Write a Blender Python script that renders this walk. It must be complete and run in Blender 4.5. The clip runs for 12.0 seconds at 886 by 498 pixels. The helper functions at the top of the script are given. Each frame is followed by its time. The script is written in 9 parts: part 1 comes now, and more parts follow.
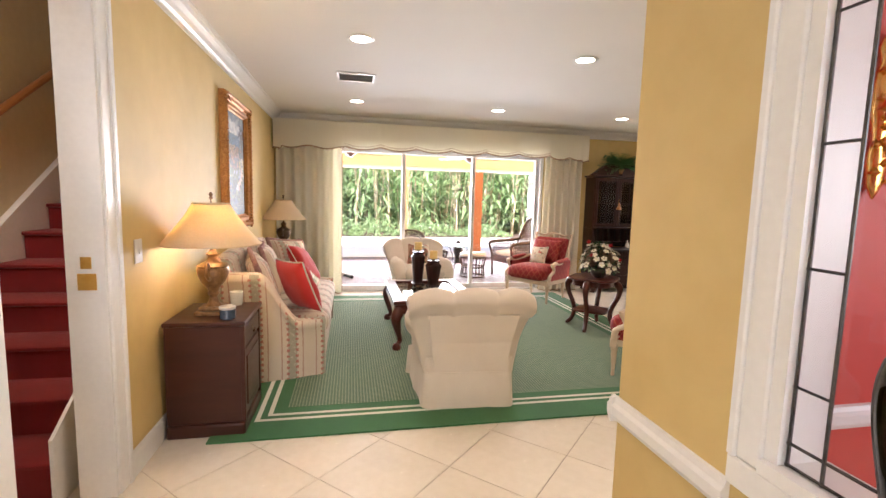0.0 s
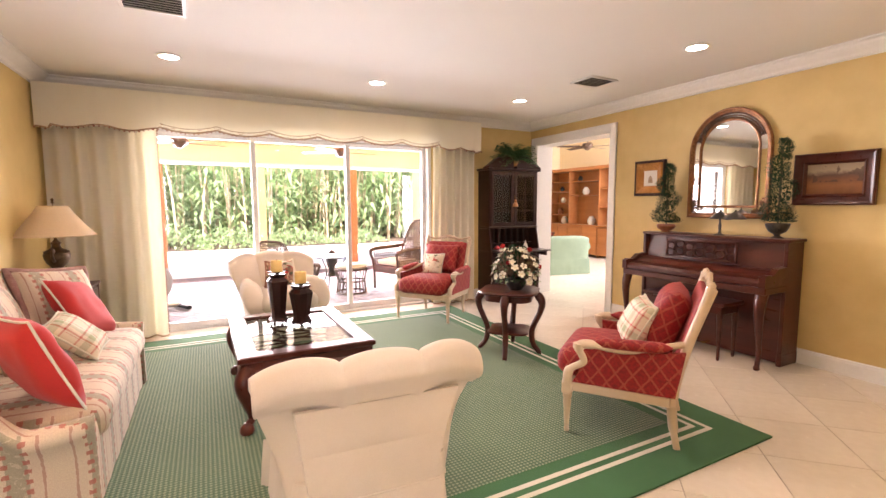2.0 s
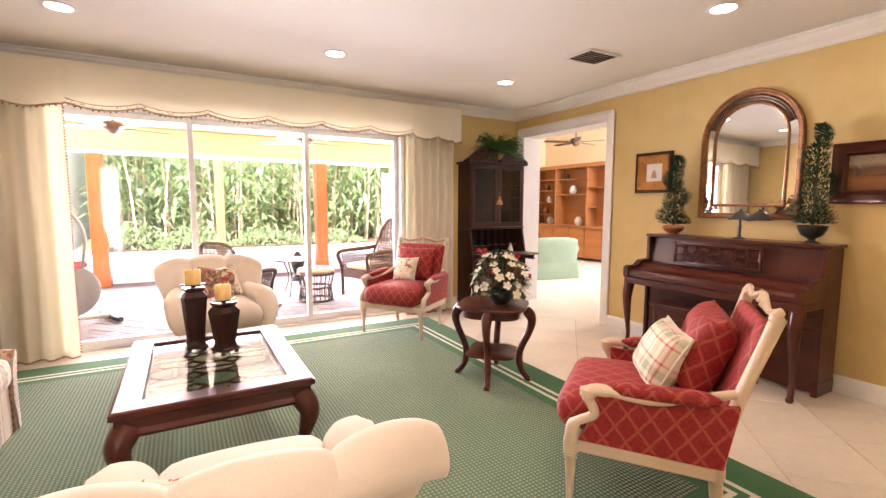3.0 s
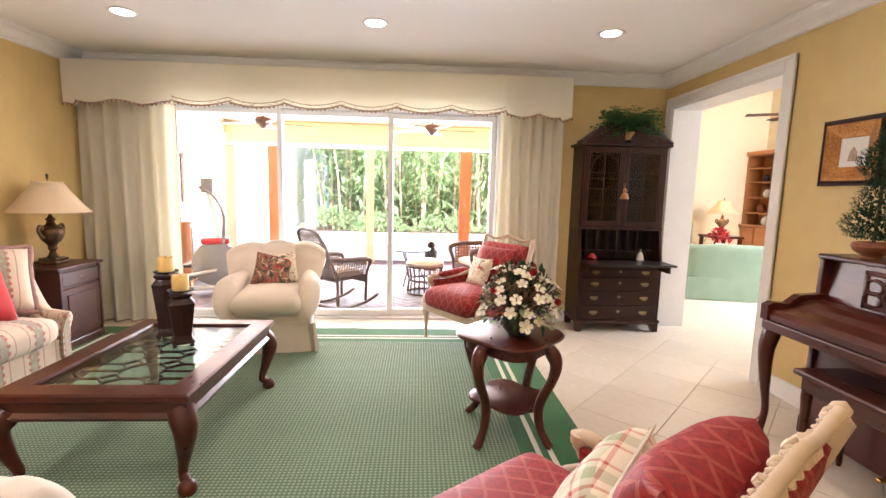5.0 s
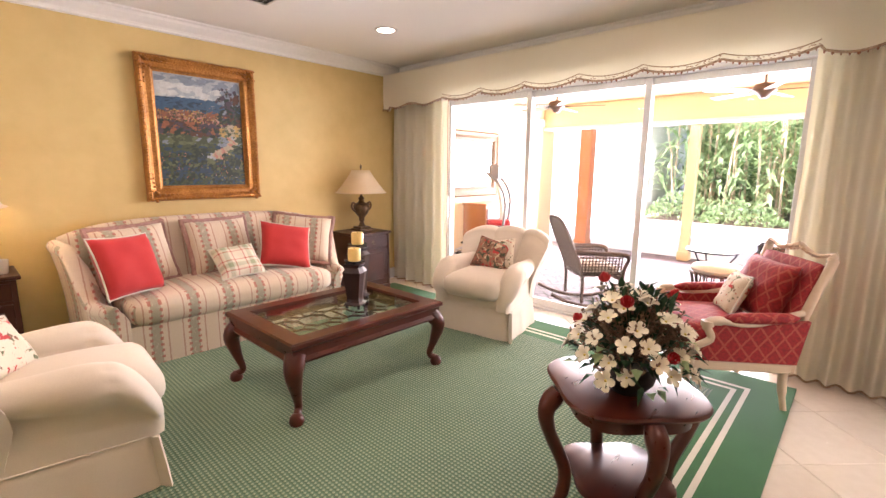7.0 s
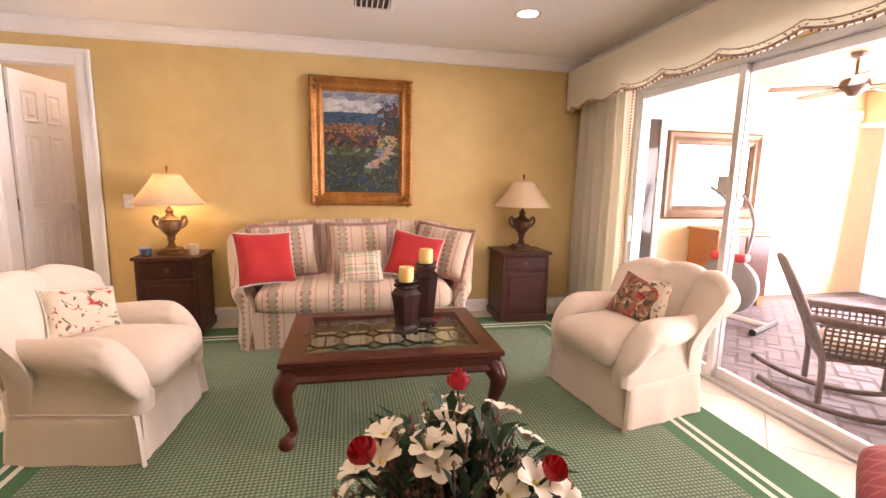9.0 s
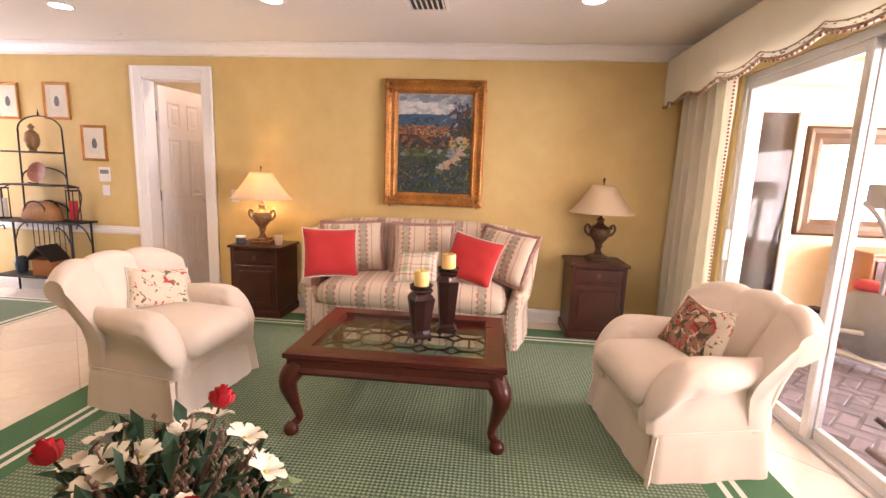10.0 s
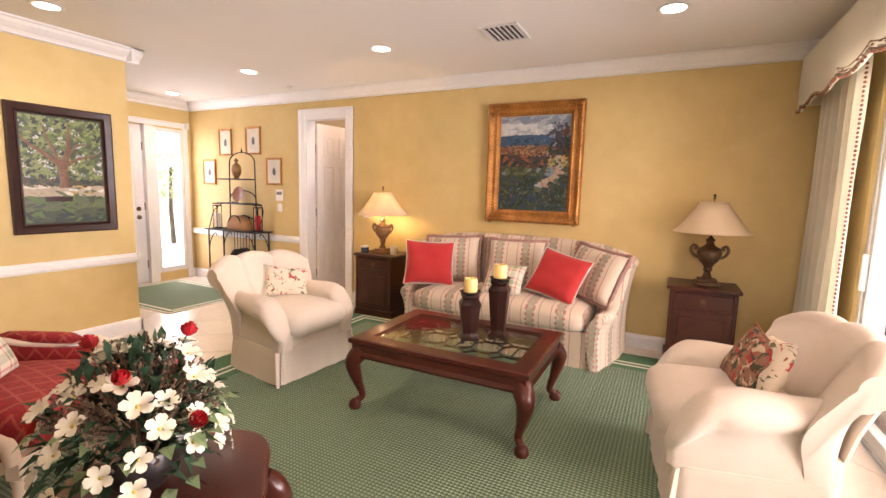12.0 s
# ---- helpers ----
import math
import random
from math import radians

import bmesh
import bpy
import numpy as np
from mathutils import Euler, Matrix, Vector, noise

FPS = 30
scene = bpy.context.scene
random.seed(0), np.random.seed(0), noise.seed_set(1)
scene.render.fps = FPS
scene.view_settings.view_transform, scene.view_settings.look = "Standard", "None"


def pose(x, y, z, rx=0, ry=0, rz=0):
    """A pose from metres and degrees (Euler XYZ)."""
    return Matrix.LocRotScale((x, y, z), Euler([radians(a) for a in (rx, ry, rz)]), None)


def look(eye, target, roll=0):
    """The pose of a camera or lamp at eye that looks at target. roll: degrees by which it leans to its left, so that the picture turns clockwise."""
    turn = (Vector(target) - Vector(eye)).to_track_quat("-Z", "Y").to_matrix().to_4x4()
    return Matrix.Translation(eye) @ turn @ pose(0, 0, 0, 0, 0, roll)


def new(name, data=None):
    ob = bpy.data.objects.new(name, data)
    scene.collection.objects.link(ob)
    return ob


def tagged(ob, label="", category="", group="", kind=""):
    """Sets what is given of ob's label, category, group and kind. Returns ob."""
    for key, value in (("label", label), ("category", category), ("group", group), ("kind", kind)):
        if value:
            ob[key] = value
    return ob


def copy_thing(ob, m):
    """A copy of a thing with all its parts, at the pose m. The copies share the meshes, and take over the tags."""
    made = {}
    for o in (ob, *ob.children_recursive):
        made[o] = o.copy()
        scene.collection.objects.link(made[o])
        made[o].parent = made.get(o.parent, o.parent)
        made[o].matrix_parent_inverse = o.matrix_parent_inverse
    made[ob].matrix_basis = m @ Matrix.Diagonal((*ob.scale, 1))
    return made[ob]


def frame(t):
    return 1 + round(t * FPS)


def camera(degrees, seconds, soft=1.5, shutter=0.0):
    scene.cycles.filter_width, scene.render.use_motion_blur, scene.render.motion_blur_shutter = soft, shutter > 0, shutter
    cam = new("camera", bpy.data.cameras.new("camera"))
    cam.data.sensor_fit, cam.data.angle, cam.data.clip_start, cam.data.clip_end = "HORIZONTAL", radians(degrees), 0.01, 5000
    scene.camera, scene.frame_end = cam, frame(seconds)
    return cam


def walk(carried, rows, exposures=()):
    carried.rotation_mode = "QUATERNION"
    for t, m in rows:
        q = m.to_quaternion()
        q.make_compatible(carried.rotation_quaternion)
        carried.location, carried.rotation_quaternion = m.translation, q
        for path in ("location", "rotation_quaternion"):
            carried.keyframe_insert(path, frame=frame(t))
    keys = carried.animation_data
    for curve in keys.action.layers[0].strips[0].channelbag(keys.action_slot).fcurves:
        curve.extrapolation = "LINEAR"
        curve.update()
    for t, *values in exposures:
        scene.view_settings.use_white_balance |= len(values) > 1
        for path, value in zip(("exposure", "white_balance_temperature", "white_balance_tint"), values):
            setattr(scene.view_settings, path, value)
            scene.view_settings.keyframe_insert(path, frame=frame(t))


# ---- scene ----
cam = camera(88.6, 12.0)
PATH = [
    (0, (0.459, 0.38, 1.344), (0.857, 2.328, 1.128), 1.5),
    (0.3, (0.463, 0.537, 1.312), (0.935, 2.47, 1.111), 1.3),
    (0.5, (0.491, 0.691, 1.329), (1.018, 2.608, 1.119), 1.4),
    (0.9, (0.493, 0.906, 1.311), (1.14, 2.788, 1.111), 0.8),
    (1, (0.501, 0.98, 1.319), (1.185, 2.848, 1.114), 1.0),
    (1.5, (0.535, 1.288, 1.311), (1.371, 3.093, 1.11), 0.2),
    (2, (0.708, 1.608, 1.292), (1.63, 3.372, 1.097), -0.2),
    (2.5, (0.88, 1.907, 1.287), (1.867, 3.635, 1.088), -0.1),
    (2.7, (0.964, 2.027, 1.261), (1.963, 3.749, 1.067), 0.2),
    (4.3, (2.042, 2.434, 1.284), (2.623, 4.336, 1.069), 0.8),
    (4.5, (2.206, 2.431, 1.285), (2.66, 4.366, 1.067), 0.9),
    (5, (2.529, 2.474, 1.293), (2.64, 4.455, 1.04), 1.4),
    (5.5, (2.881, 2.547, 1.318), (2.569, 4.499, 1.015), 1.6),
    (6, (3.177, 2.709, 1.336), (2.469, 4.548, 0.998), 1.5),
    (6.5, (3.411, 2.932, 1.32), (2.357, 4.596, 0.973), 0.9),
    (7, (3.59, 3.213, 1.318), (2.254, 4.66, 0.97), 0.6),
    (7.2, (3.626, 3.335, 1.315), (2.2, 4.694, 0.967), 0.7),
    (8.8, (3.666, 4.436, 1.281), (1.764, 4.972, 0.976), 1.0),
    (9, (3.686, 4.591, 1.297), (1.751, 4.994, 0.992), 1.2),
    (9.5, (3.662, 4.928, 1.334), (1.69, 5.024, 1.012), 1.6),
    (10, (3.629, 5.22, 1.332), (1.664, 5.034, 1.009), 2.1),
    (10.5, (3.597, 5.487, 1.303), (1.67, 5.042, 1.009), 2.0),
    (11, (3.646, 5.651, 1.306), (1.761, 5.036, 1.043), 2.1),
    (11.5, (3.702, 5.788, 1.339), (1.869, 5.03, 1.08), 1.7),
    (12, (3.683, 5.904, 1.321), (1.909, 5.016, 1.068), 1.5),
]
# the camera's own exposure (stops) and white balance along the walk
EXPOSURES = [(0.0, 2.06, 6450, 20), (0.5, 2.26, 6800, 28), (1.5, 2.36, 6900, 30), (2.5, 2.50, 6850, 30), (4.5, 2.44, 6400, 23), (5.5, 2.38, 6250, 21), (7.0, 2.26, 6550, 27), (9.0, 2.06, 7000, 36), (10.5, 2.04, 7000, 33), (12.0, 2.02, 7050, 30)]
walk(cam, [(t, look(eye, target, roll)) for t, eye, target, roll in PATH], EXPOSURES)

# world, sun and large lights
SUN_EL, SUN_AZ = radians(52), radians(200)
world = bpy.data.worlds.new("sky_world")
scene.world = world
world.use_nodes = True
sky = world.node_tree.nodes.new("ShaderNodeTexSky")
sky.sky_type, sky.sun_disc, sky.sun_elevation, sky.sun_rotation = "NISHITA", False, SUN_EL, SUN_AZ
world.node_tree.links.new(sky.outputs[0], world.node_tree.nodes["Background"].inputs[0])
world.node_tree.nodes["Background"].inputs[1].default_value = 0.15


def lamp(name, kind, energy, colour, m, **more):
    data = bpy.data.lights.new(name, kind)
    data.energy, data.color = energy, colour
    ob = new(name, data)
    ob.matrix_world = m
    if "size" in more:
        data.shape, data.size, data.size_y = "RECTANGLE", more["size"][0], more["size"][1]
    if "radius" in more:
        data.shadow_soft_size = more["radius"]
    if "cone" in more:
        data.spot_size, data.spot_blend = radians(more["cone"]), 0.7
    return ob


sun_way = Vector((math.sin(SUN_AZ) * math.cos(SUN_EL), math.cos(SUN_AZ) * math.cos(SUN_EL), math.sin(SUN_EL)))
sun = lamp("sun", "SUN", 5.0, (1.0, 0.95, 0.87), look(sun_way * 30, (0, 0, 0)))
sun.data.angle = radians(0.6)
WARM = (1.0, 0.80, 0.62)
LAMP_W = 9.0
DAY = (0.93, 0.97, 1.0)
# area lamps standing in for daylight at the slider, patio edge and sidelight
lamp("slider_daylight", "AREA", 8, DAY, look((1.73, 7.16, 1.05), (1.73, 0, 0.95)), size=(3.1, 1.9))
lamp("patio_daylight", "AREA", 185, DAY, look((2.1, 10.58, 1.15), (2.1, 7.0, 1.3)), size=(5.4, 1.7))
# fill lamp added inside the family room, no window behind it
lamp("family_room_fill", "AREA", 56, DAY, look((8.4, 6.2, 2.3), (7.2, 9.2, 0.6)), size=(2.2, 1.6))
lamp("sidelight_daylight", "AREA", 8, DAY, look((-0.23, -0.42, 1.1), (-0.1, 3, 0.9)), size=(0.35, 1.8))
# fill lamp added high in the stair hall, no window is built there
lamp("stair_hall_fill", "AREA", 4, DAY, look((-1.2, 1.1, 3.6), (-1.2, 3.6, 0.8)), size=(0.8, 0.8))
# warm hall lamp, out of view
lamp("hall_ceiling_lamp", "SPOT", 16, WARM, look((-1.15, 2.75, 2.9), (-1.0, 2.2, 0.9)), radius=0.08, cone=140)
# unseen fill lamp added to brighten the dining room
lamp("dining_room_fill", "AREA", 14, DAY, look((4.3, -0.8, 1.5), (1.8, 1.2, 1.2)), size=(1.2, 1.4))

# ---- materials ----


def nodes_of(m):
    m.use_nodes = True
    t = m.node_tree
    return t, t.nodes, t.links, t.nodes["Principled BSDF"]


def math_node(t, op, a, b=None, c=None):
    n = t.nodes.new("ShaderNodeMath")
    n.operation = op
    for i, v in enumerate((a, b, c)):
        if v is None:
            continue
        if hasattr(v, "is_output"):
            t.links.new(v, n.inputs[i])
        else:
            n.inputs[i].default_value = v
    return n.outputs[0]


def mix_colour(t, fac, a, b, kind="MIX"):
    n = t.nodes.new("ShaderNodeMix")
    n.data_type, n.blend_type = "RGBA", kind
    for i, v in ((0, fac), (6, a), (7, b)):
        if hasattr(v, "is_output"):
            t.links.new(v, n.inputs[i])
        else:
            n.inputs[i].default_value = v if i == 0 else (*v, 1)
    return n.outputs[2]


def coords(t, which="Object", scale=(1, 1, 1)):
    tc = t.nodes.new("ShaderNodeTexCoord")
    mp = t.nodes.new("ShaderNodeMapping")
    mp.inputs["Scale"].default_value = scale
    t.links.new(tc.outputs[which], mp.inputs[0])
    return mp.outputs[0]


def noise_of(t, vec, scale, detail=4.0, rough=0.55, dist=0.0):
    n = t.nodes.new("ShaderNodeTexNoise")
    n.inputs["Scale"].default_value, n.inputs["Detail"].default_value = scale, detail
    n.inputs["Roughness"].default_value, n.inputs["Distortion"].default_value = rough, dist
    t.links.new(vec, n.inputs["Vector"])
    return n.outputs[0]


def ramp_of(t, fac, stops, how="LINEAR"):
    n = t.nodes.new("ShaderNodeValToRGB")
    n.color_ramp.interpolation = how
    while len(n.color_ramp.elements) < len(stops):
        n.color_ramp.elements.new(0.5)
    for e, (p, c) in zip(n.color_ramp.elements, stops):
        e.position, e.color = p, (*c, 1)
    t.links.new(fac, n.inputs[0])
    return n.outputs[0]


def bump_of(t, bsdf, height, strength, distance=0.01):
    n = t.nodes.new("ShaderNodeBump")
    n.inputs["Strength"].default_value, n.inputs["Distance"].default_value = strength, distance
    t.links.new(height, n.inputs["Height"])
    t.links.new(n.outputs[0], bsdf.inputs["Normal"])


def surface(name, dark, light, rough=0.6, metal=0.0, big=2.0, fine=60.0, stretch=(1, 1, 1), bump=0.1, random_tint=0.0,
            sheen=0.0, coat=0.0, mix=0.5, spread=0.18):
    """A material that wanders between two colours at two scales, with fine relief."""
    m = bpy.data.materials.new(name)
    t, n, l, b = nodes_of(m)
    v = coords(t, "Object", stretch)
    a, f = noise_of(t, v, big), noise_of(t, v, fine, 5)
    fac = math_node(t, "ADD", math_node(t, "MULTIPLY", a, 1 - mix), math_node(t, "MULTIPLY", f, mix))
    col = ramp_of(t, fac, ((0.5 - spread, dark), (0.5 + spread, light)))
    if random_tint:
        info = n.new("ShaderNodeObjectInfo")
        shade = math_node(t, "MULTIPLY_ADD", info.outputs["Random"], 2 * random_tint, 1 - random_tint)
        bright = n.new("ShaderNodeHueSaturation")
        l.new(shade, bright.inputs["Value"])
        l.new(col, bright.inputs["Color"])
        col = bright.outputs[0]
    l.new(col, b.inputs["Base Color"])
    rr = math_node(t, "MULTIPLY_ADD", f, 0.16, rough - 0.08)
    l.new(rr, b.inputs["Roughness"])
    b.inputs["Metallic"].default_value = metal
    b.inputs["Sheen Weight"].default_value = sheen
    b.inputs["Coat Weight"].default_value = coat
    b.inputs["Coat Roughness"].default_value = 0.12
    if bump:
        bump_of(t, b, fac, bump, 0.006)
    return m


def wood(name, dark, light, rough=0.28, coat=0.35, along=(14, 2, 14), bump=0.012):
    m = surface(name, dark, light, rough, 0, 0.5, 3.0, along, bump, 0.06, 0, coat, 0.2, 0.28)
    m.node_tree.nodes["Principled BSDF"].inputs["Specular IOR Level"].default_value = 0.3
    return m


M = {}
M["wall"] = surface("yellow_wall_paint", (0.555, 0.395, 0.150), (0.690, 0.525, 0.232), 0.62, 0, 1.3, 6.5, bump=0.04, mix=0.42, spread=0.24)
M["ceiling"] = surface("ceiling_paint", (0.77, 0.755, 0.72), (0.81, 0.795, 0.765), 0.8, 0, 0.8, 120, bump=0.08, mix=0.3)
M["trim"] = surface("white_trim_paint", (0.76, 0.755, 0.735), (0.83, 0.825, 0.805), 0.35, 0, 2.0, 40, bump=0.02)
M["tile"] = surface("cream_tile", (0.68, 0.615, 0.51), (0.76, 0.70, 0.60), 0.24, 0, 1.8, 18, bump=0.02, random_tint=0.035, coat=0.15)
M["grout"] = surface("tile_grout", (0.36, 0.31, 0.25), (0.46, 0.40, 0.33), 0.8, 0, 3, 60, bump=0.1)
M["red_wall"] = surface("red_wall_paint", (0.50, 0.035, 0.02), (0.60, 0.05, 0.03), 0.5, 0, 1.2, 9, bump=0.03)
M["hall_wall"] = surface("hall_wall_paint", (0.62, 0.50, 0.31), (0.70, 0.58, 0.38), 0.7, 0, 1, 20, bump=0.03)
M["cream_wall"] = surface("cream_wall_paint", (0.72, 0.58, 0.36), (0.78, 0.65, 0.43), 0.6, 0, 1, 20, bump=0.03)
M["mahogany"] = wood("mahogany", (0.034, 0.007, 0.0045), (0.098, 0.020, 0.0105), 0.30, 0.22)
M["dark_wood"] = wood("dark_walnut", (0.016, 0.005, 0.004), (0.042, 0.013, 0.008), 0.38, 0.10)
M["nightstand_wood"] = wood("red_brown_walnut", (0.026, 0.0075, 0.005), (0.080, 0.023, 0.012), 0.36, 0.14)
M["cherry"] = wood("cherry_wood", (0.36, 0.135, 0.045), (0.50, 0.21, 0.075), 0.35, 0.3)
M["pickled"] = wood("pickled_oak", (0.50, 0.38, 0.26), (0.68, 0.55, 0.41), 0.5, 0.05)
M["column_wood"] = wood("stained_post_wood", (0.34, 0.12, 0.05), (0.50, 0.20, 0.09), 0.5, 0.1, (14, 14, 2))
M["patio_ceiling"] = wood("patio_ceiling_boards", (0.55, 0.30, 0.16), (0.68, 0.41, 0.24), 0.45, 0.1, (2, 14, 14))
M["brick"] = surface("grey_paver", (0.11, 0.092, 0.105), (0.205, 0.17, 0.19), 0.75, 0, 6, 60, bump=0.3, random_tint=0.2)
M["sand"] = surface("paver_sand", (0.07, 0.06, 0.06), (0.12, 0.105, 0.10), 0.9, 0, 6, 80, bump=0.2)
M["deck"] = surface("pale_pool_deck", (0.66, 0.64, 0.60), (0.76, 0.74, 0.70), 0.8, 0, 0.5, 20, bump=0.1)
M["beam"] = surface("yellow_stucco", (0.76, 0.65, 0.40), (0.82, 0.72, 0.48), 0.75, 0, 1.5, 60, bump=0.2)
M["white_cotton"] = surface("cream_woven_upholstery", (0.60, 0.515, 0.41), (0.69, 0.605, 0.495), 0.85, 0, 3.5, 260, bump=0.25, sheen=0.25, mix=0.45)
M["drape"] = surface("cream_drapery", (0.77, 0.74, 0.63), (0.85, 0.82, 0.72), 0.85, 0, 3, 220, bump=0.15, sheen=0.2)
M["red_velvet"] = surface("red_pillow_cloth", (0.40, 0.017, 0.015), (0.50, 0.026, 0.022), 0.85, 0, 4, 200, bump=0.2, sheen=0.1)
M["green_sofa"] = surface("pale_green_upholstery", (0.16, 0.235, 0.165), (0.215, 0.30, 0.21), 0.85, 0, 4, 160, bump=0.15, sheen=0.2)
M["rug_edge"] = surface("green_rug_border", (0.020, 0.105, 0.032), (0.032, 0.145, 0.048), 0.95, 0, 3, 320, bump=0.4, sheen=0.1)
M["rug_line"] = surface("ivory_rug_stripe", (0.56, 0.55, 0.45), (0.68, 0.67, 0.57), 0.95, 0, 3, 320, bump=0.4)
M["stair_carpet"] = surface("red_stair_carpet", (0.15, 0.004, 0.005), (0.25, 0.008, 0.009), 0.95, 0, 5, 300, bump=0.5, sheen=0.2)
M["gold"] = surface("carved_gilt", (0.26, 0.095, 0.020), (0.58, 0.27, 0.068), 0.40, 0.5, 8, 90, bump=0.5, mix=0.6, spread=0.14)
M["old_brass"] = surface("antique_brass", (0.26, 0.19, 0.10), (0.48, 0.38, 0.22), 0.34, 0.8, 8, 60, bump=0.1)
M["brass"] = surface("polished_brass", (0.70, 0.42, 0.10), (0.85, 0.56, 0.18), 0.22, 1.0, 5, 40, bump=0.05)
M["bronze"] = surface("aged_bronze", (0.045, 0.026, 0.014), (0.17, 0.10, 0.05), 0.42, 0.5, 14, 60, bump=0.3)
M["red_bronze"] = surface("red_bronze_leaf", (0.10, 0.034, 0.015), (0.38, 0.17, 0.065), 0.38, 0.45, 18, 80, bump=0.5, mix=0.6, spread=0.14)
M["antique_gold"] = surface("antique_gold_resin", (0.13, 0.066, 0.026), (0.35, 0.20, 0.085), 0.42, 0.4, 16, 60, bump=0.3)
M["black_iron"] = surface("black_iron", (0.010, 0.010, 0.010), (0.03, 0.028, 0.026), 0.5, 0.6, 10, 60, bump=0.2)
M["steel"] = surface("satin_aluminium", (0.60, 0.60, 0.59), (0.72, 0.72, 0.71), 0.35, 0.4, 4, 60, bump=0.02)
M["wicker"] = surface("brown_wicker", (0.030, 0.014, 0.009), (0.095, 0.046, 0.026), 0.6, 0, 20, 140, bump=0.8)
M["fern"] = surface("fern_leaf", (0.025, 0.10, 0.024), (0.07, 0.20, 0.05), 0.5, 0, 8, 60, bump=0.1)
M["dark_leaf"] = surface("topiary_leaf", (0.008, 0.032, 0.013), (0.022, 0.07, 0.026), 0.85, 0, 12, 80, bump=0.1)
M["leaf"] = surface("garden_leaf", (0.12, 0.21, 0.085), (0.29, 0.40, 0.21), 0.5, 0, 0.6, 30, bump=0.1)


def let_through(m, colour, amount):
    """Thin leaves and cloth pass part of the light that falls on their far side."""
    t, n, l, b = nodes_of(m)
    tr, mx = n.new("ShaderNodeBsdfTranslucent"), n.new("ShaderNodeMixShader")
    tr.inputs[0].default_value, mx.inputs[0].default_value = (*colour, 1), amount
    l.new(b.outputs[0], mx.inputs[1])
    l.new(tr.outputs[0], mx.inputs[2])
    l.new(mx.outputs[0], n["Material Output"].inputs[0])


let_through(M["leaf"], (0.46, 0.58, 0.30), 0.35)
let_through(M["drape"], (0.92, 0.88, 0.74), 0.42)
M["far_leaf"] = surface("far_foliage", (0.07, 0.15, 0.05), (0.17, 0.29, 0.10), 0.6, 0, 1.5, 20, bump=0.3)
M["stem"] = surface("plant_stem", (0.045, 0.05, 0.025), (0.11, 0.09, 0.05), 0.7, 0, 10, 60)
M["petal"] = surface("white_petal", (0.66, 0.61, 0.44), (0.80, 0.77, 0.64), 0.6, 0, 20, 60, bump=0.05)
M["petal_heart"] = surface("yellow_petal_heart", (0.65, 0.50, 0.10), (0.72, 0.60, 0.18), 0.7, 0, 20, 60)
M["rose"] = surface("red_rose", (0.36, 0.006, 0.012), (0.55, 0.015, 0.02), 0.55, 0, 20, 60, bump=0.1)
M["candle"] = surface("yellow_wax", (0.80, 0.52, 0.16), (0.86, 0.62, 0.24), 0.45, 0, 8, 40, bump=0.05)
M["terracotta"] = surface("terracotta_glaze", (0.20, 0.060, 0.025), (0.34, 0.12, 0.055), 0.35, 0, 8, 50, bump=0.1)
M["pewter"] = surface("dark_pewter", (0.035, 0.035, 0.035), (0.11, 0.10, 0.09), 0.35, 0.7, 10, 60, bump=0.1)
M["china"] = surface("white_china", (0.72, 0.70, 0.64), (0.80, 0.78, 0.72), 0.2, 0, 8, 60)
M["blue_jar"] = surface("dark_blue_jar", (0.02, 0.035, 0.06), (0.05, 0.08, 0.12), 0.2, 0, 8, 60)
# black finish of several things, and painted shade inside the secretary
M["black_and_shade"] = surface("ebony_and_desk_shade", (0.012, 0.009, 0.009), (0.03, 0.022, 0.02), 0.3, 0, 8, 60)
M["plastic"] = surface("white_plastic", (0.70, 0.69, 0.66), (0.78, 0.77, 0.74), 0.4, 0, 8, 60)
M["grey_plastic"] = surface("grey_plastic", (0.16, 0.165, 0.18), (0.26, 0.265, 0.28), 0.4, 0, 8, 60)
M["red_plastic"] = surface("red_plastic", (0.45, 0.02, 0.03), (0.55, 0.04, 0.05), 0.35, 0, 8, 60)
# near-black that stands for the shade behind the vent slats
M["vent_dark"] = surface("vent_shade", (0.03, 0.03, 0.03), (0.06, 0.06, 0.06), 0.8, 0, 8, 60)
M["fan_brown"] = surface("fan_brown", (0.09, 0.055, 0.035), (0.16, 0.10, 0.065), 0.4, 0.2, 8, 60)
M["basket"] = surface("woven_basket", (0.26, 0.12, 0.045), (0.42, 0.22, 0.09), 0.7, 0, 30, 120, bump=0.7)
M["fringe"] = surface("mauve_fringe", (0.24, 0.115, 0.10), (0.48, 0.30, 0.25), 0.95, 0, 30, 260, bump=0.9)
M["tassel"] = surface("tassel_trim", (0.20, 0.10, 0.06), (0.55, 0.42, 0.28), 0.9, 0, 40, 160, bump=0.9)
M["mat_board"] = surface("cream_mat_board", (0.62, 0.57, 0.46), (0.70, 0.65, 0.54), 0.8, 0, 6, 60)
M["mulch"] = surface("dark_mulch", (0.05, 0.035, 0.025), (0.12, 0.08, 0.06), 0.9, 0, 6, 60, bump=0.5)


def glowing(name, colour, strength, base=(0.8, 0.75, 0.65)):
    m = bpy.data.materials.new(name)
    t, n, l, b = nodes_of(m)
    b.inputs["Base Color"].default_value = (*base, 1)
    b.inputs["Emission Color"].default_value = (*colour, 1)
    b.inputs["Emission Strength"].default_value = strength
    return m


M["bulb"] = glowing("recessed_bulb", (1.0, 0.90, 0.74), 9)


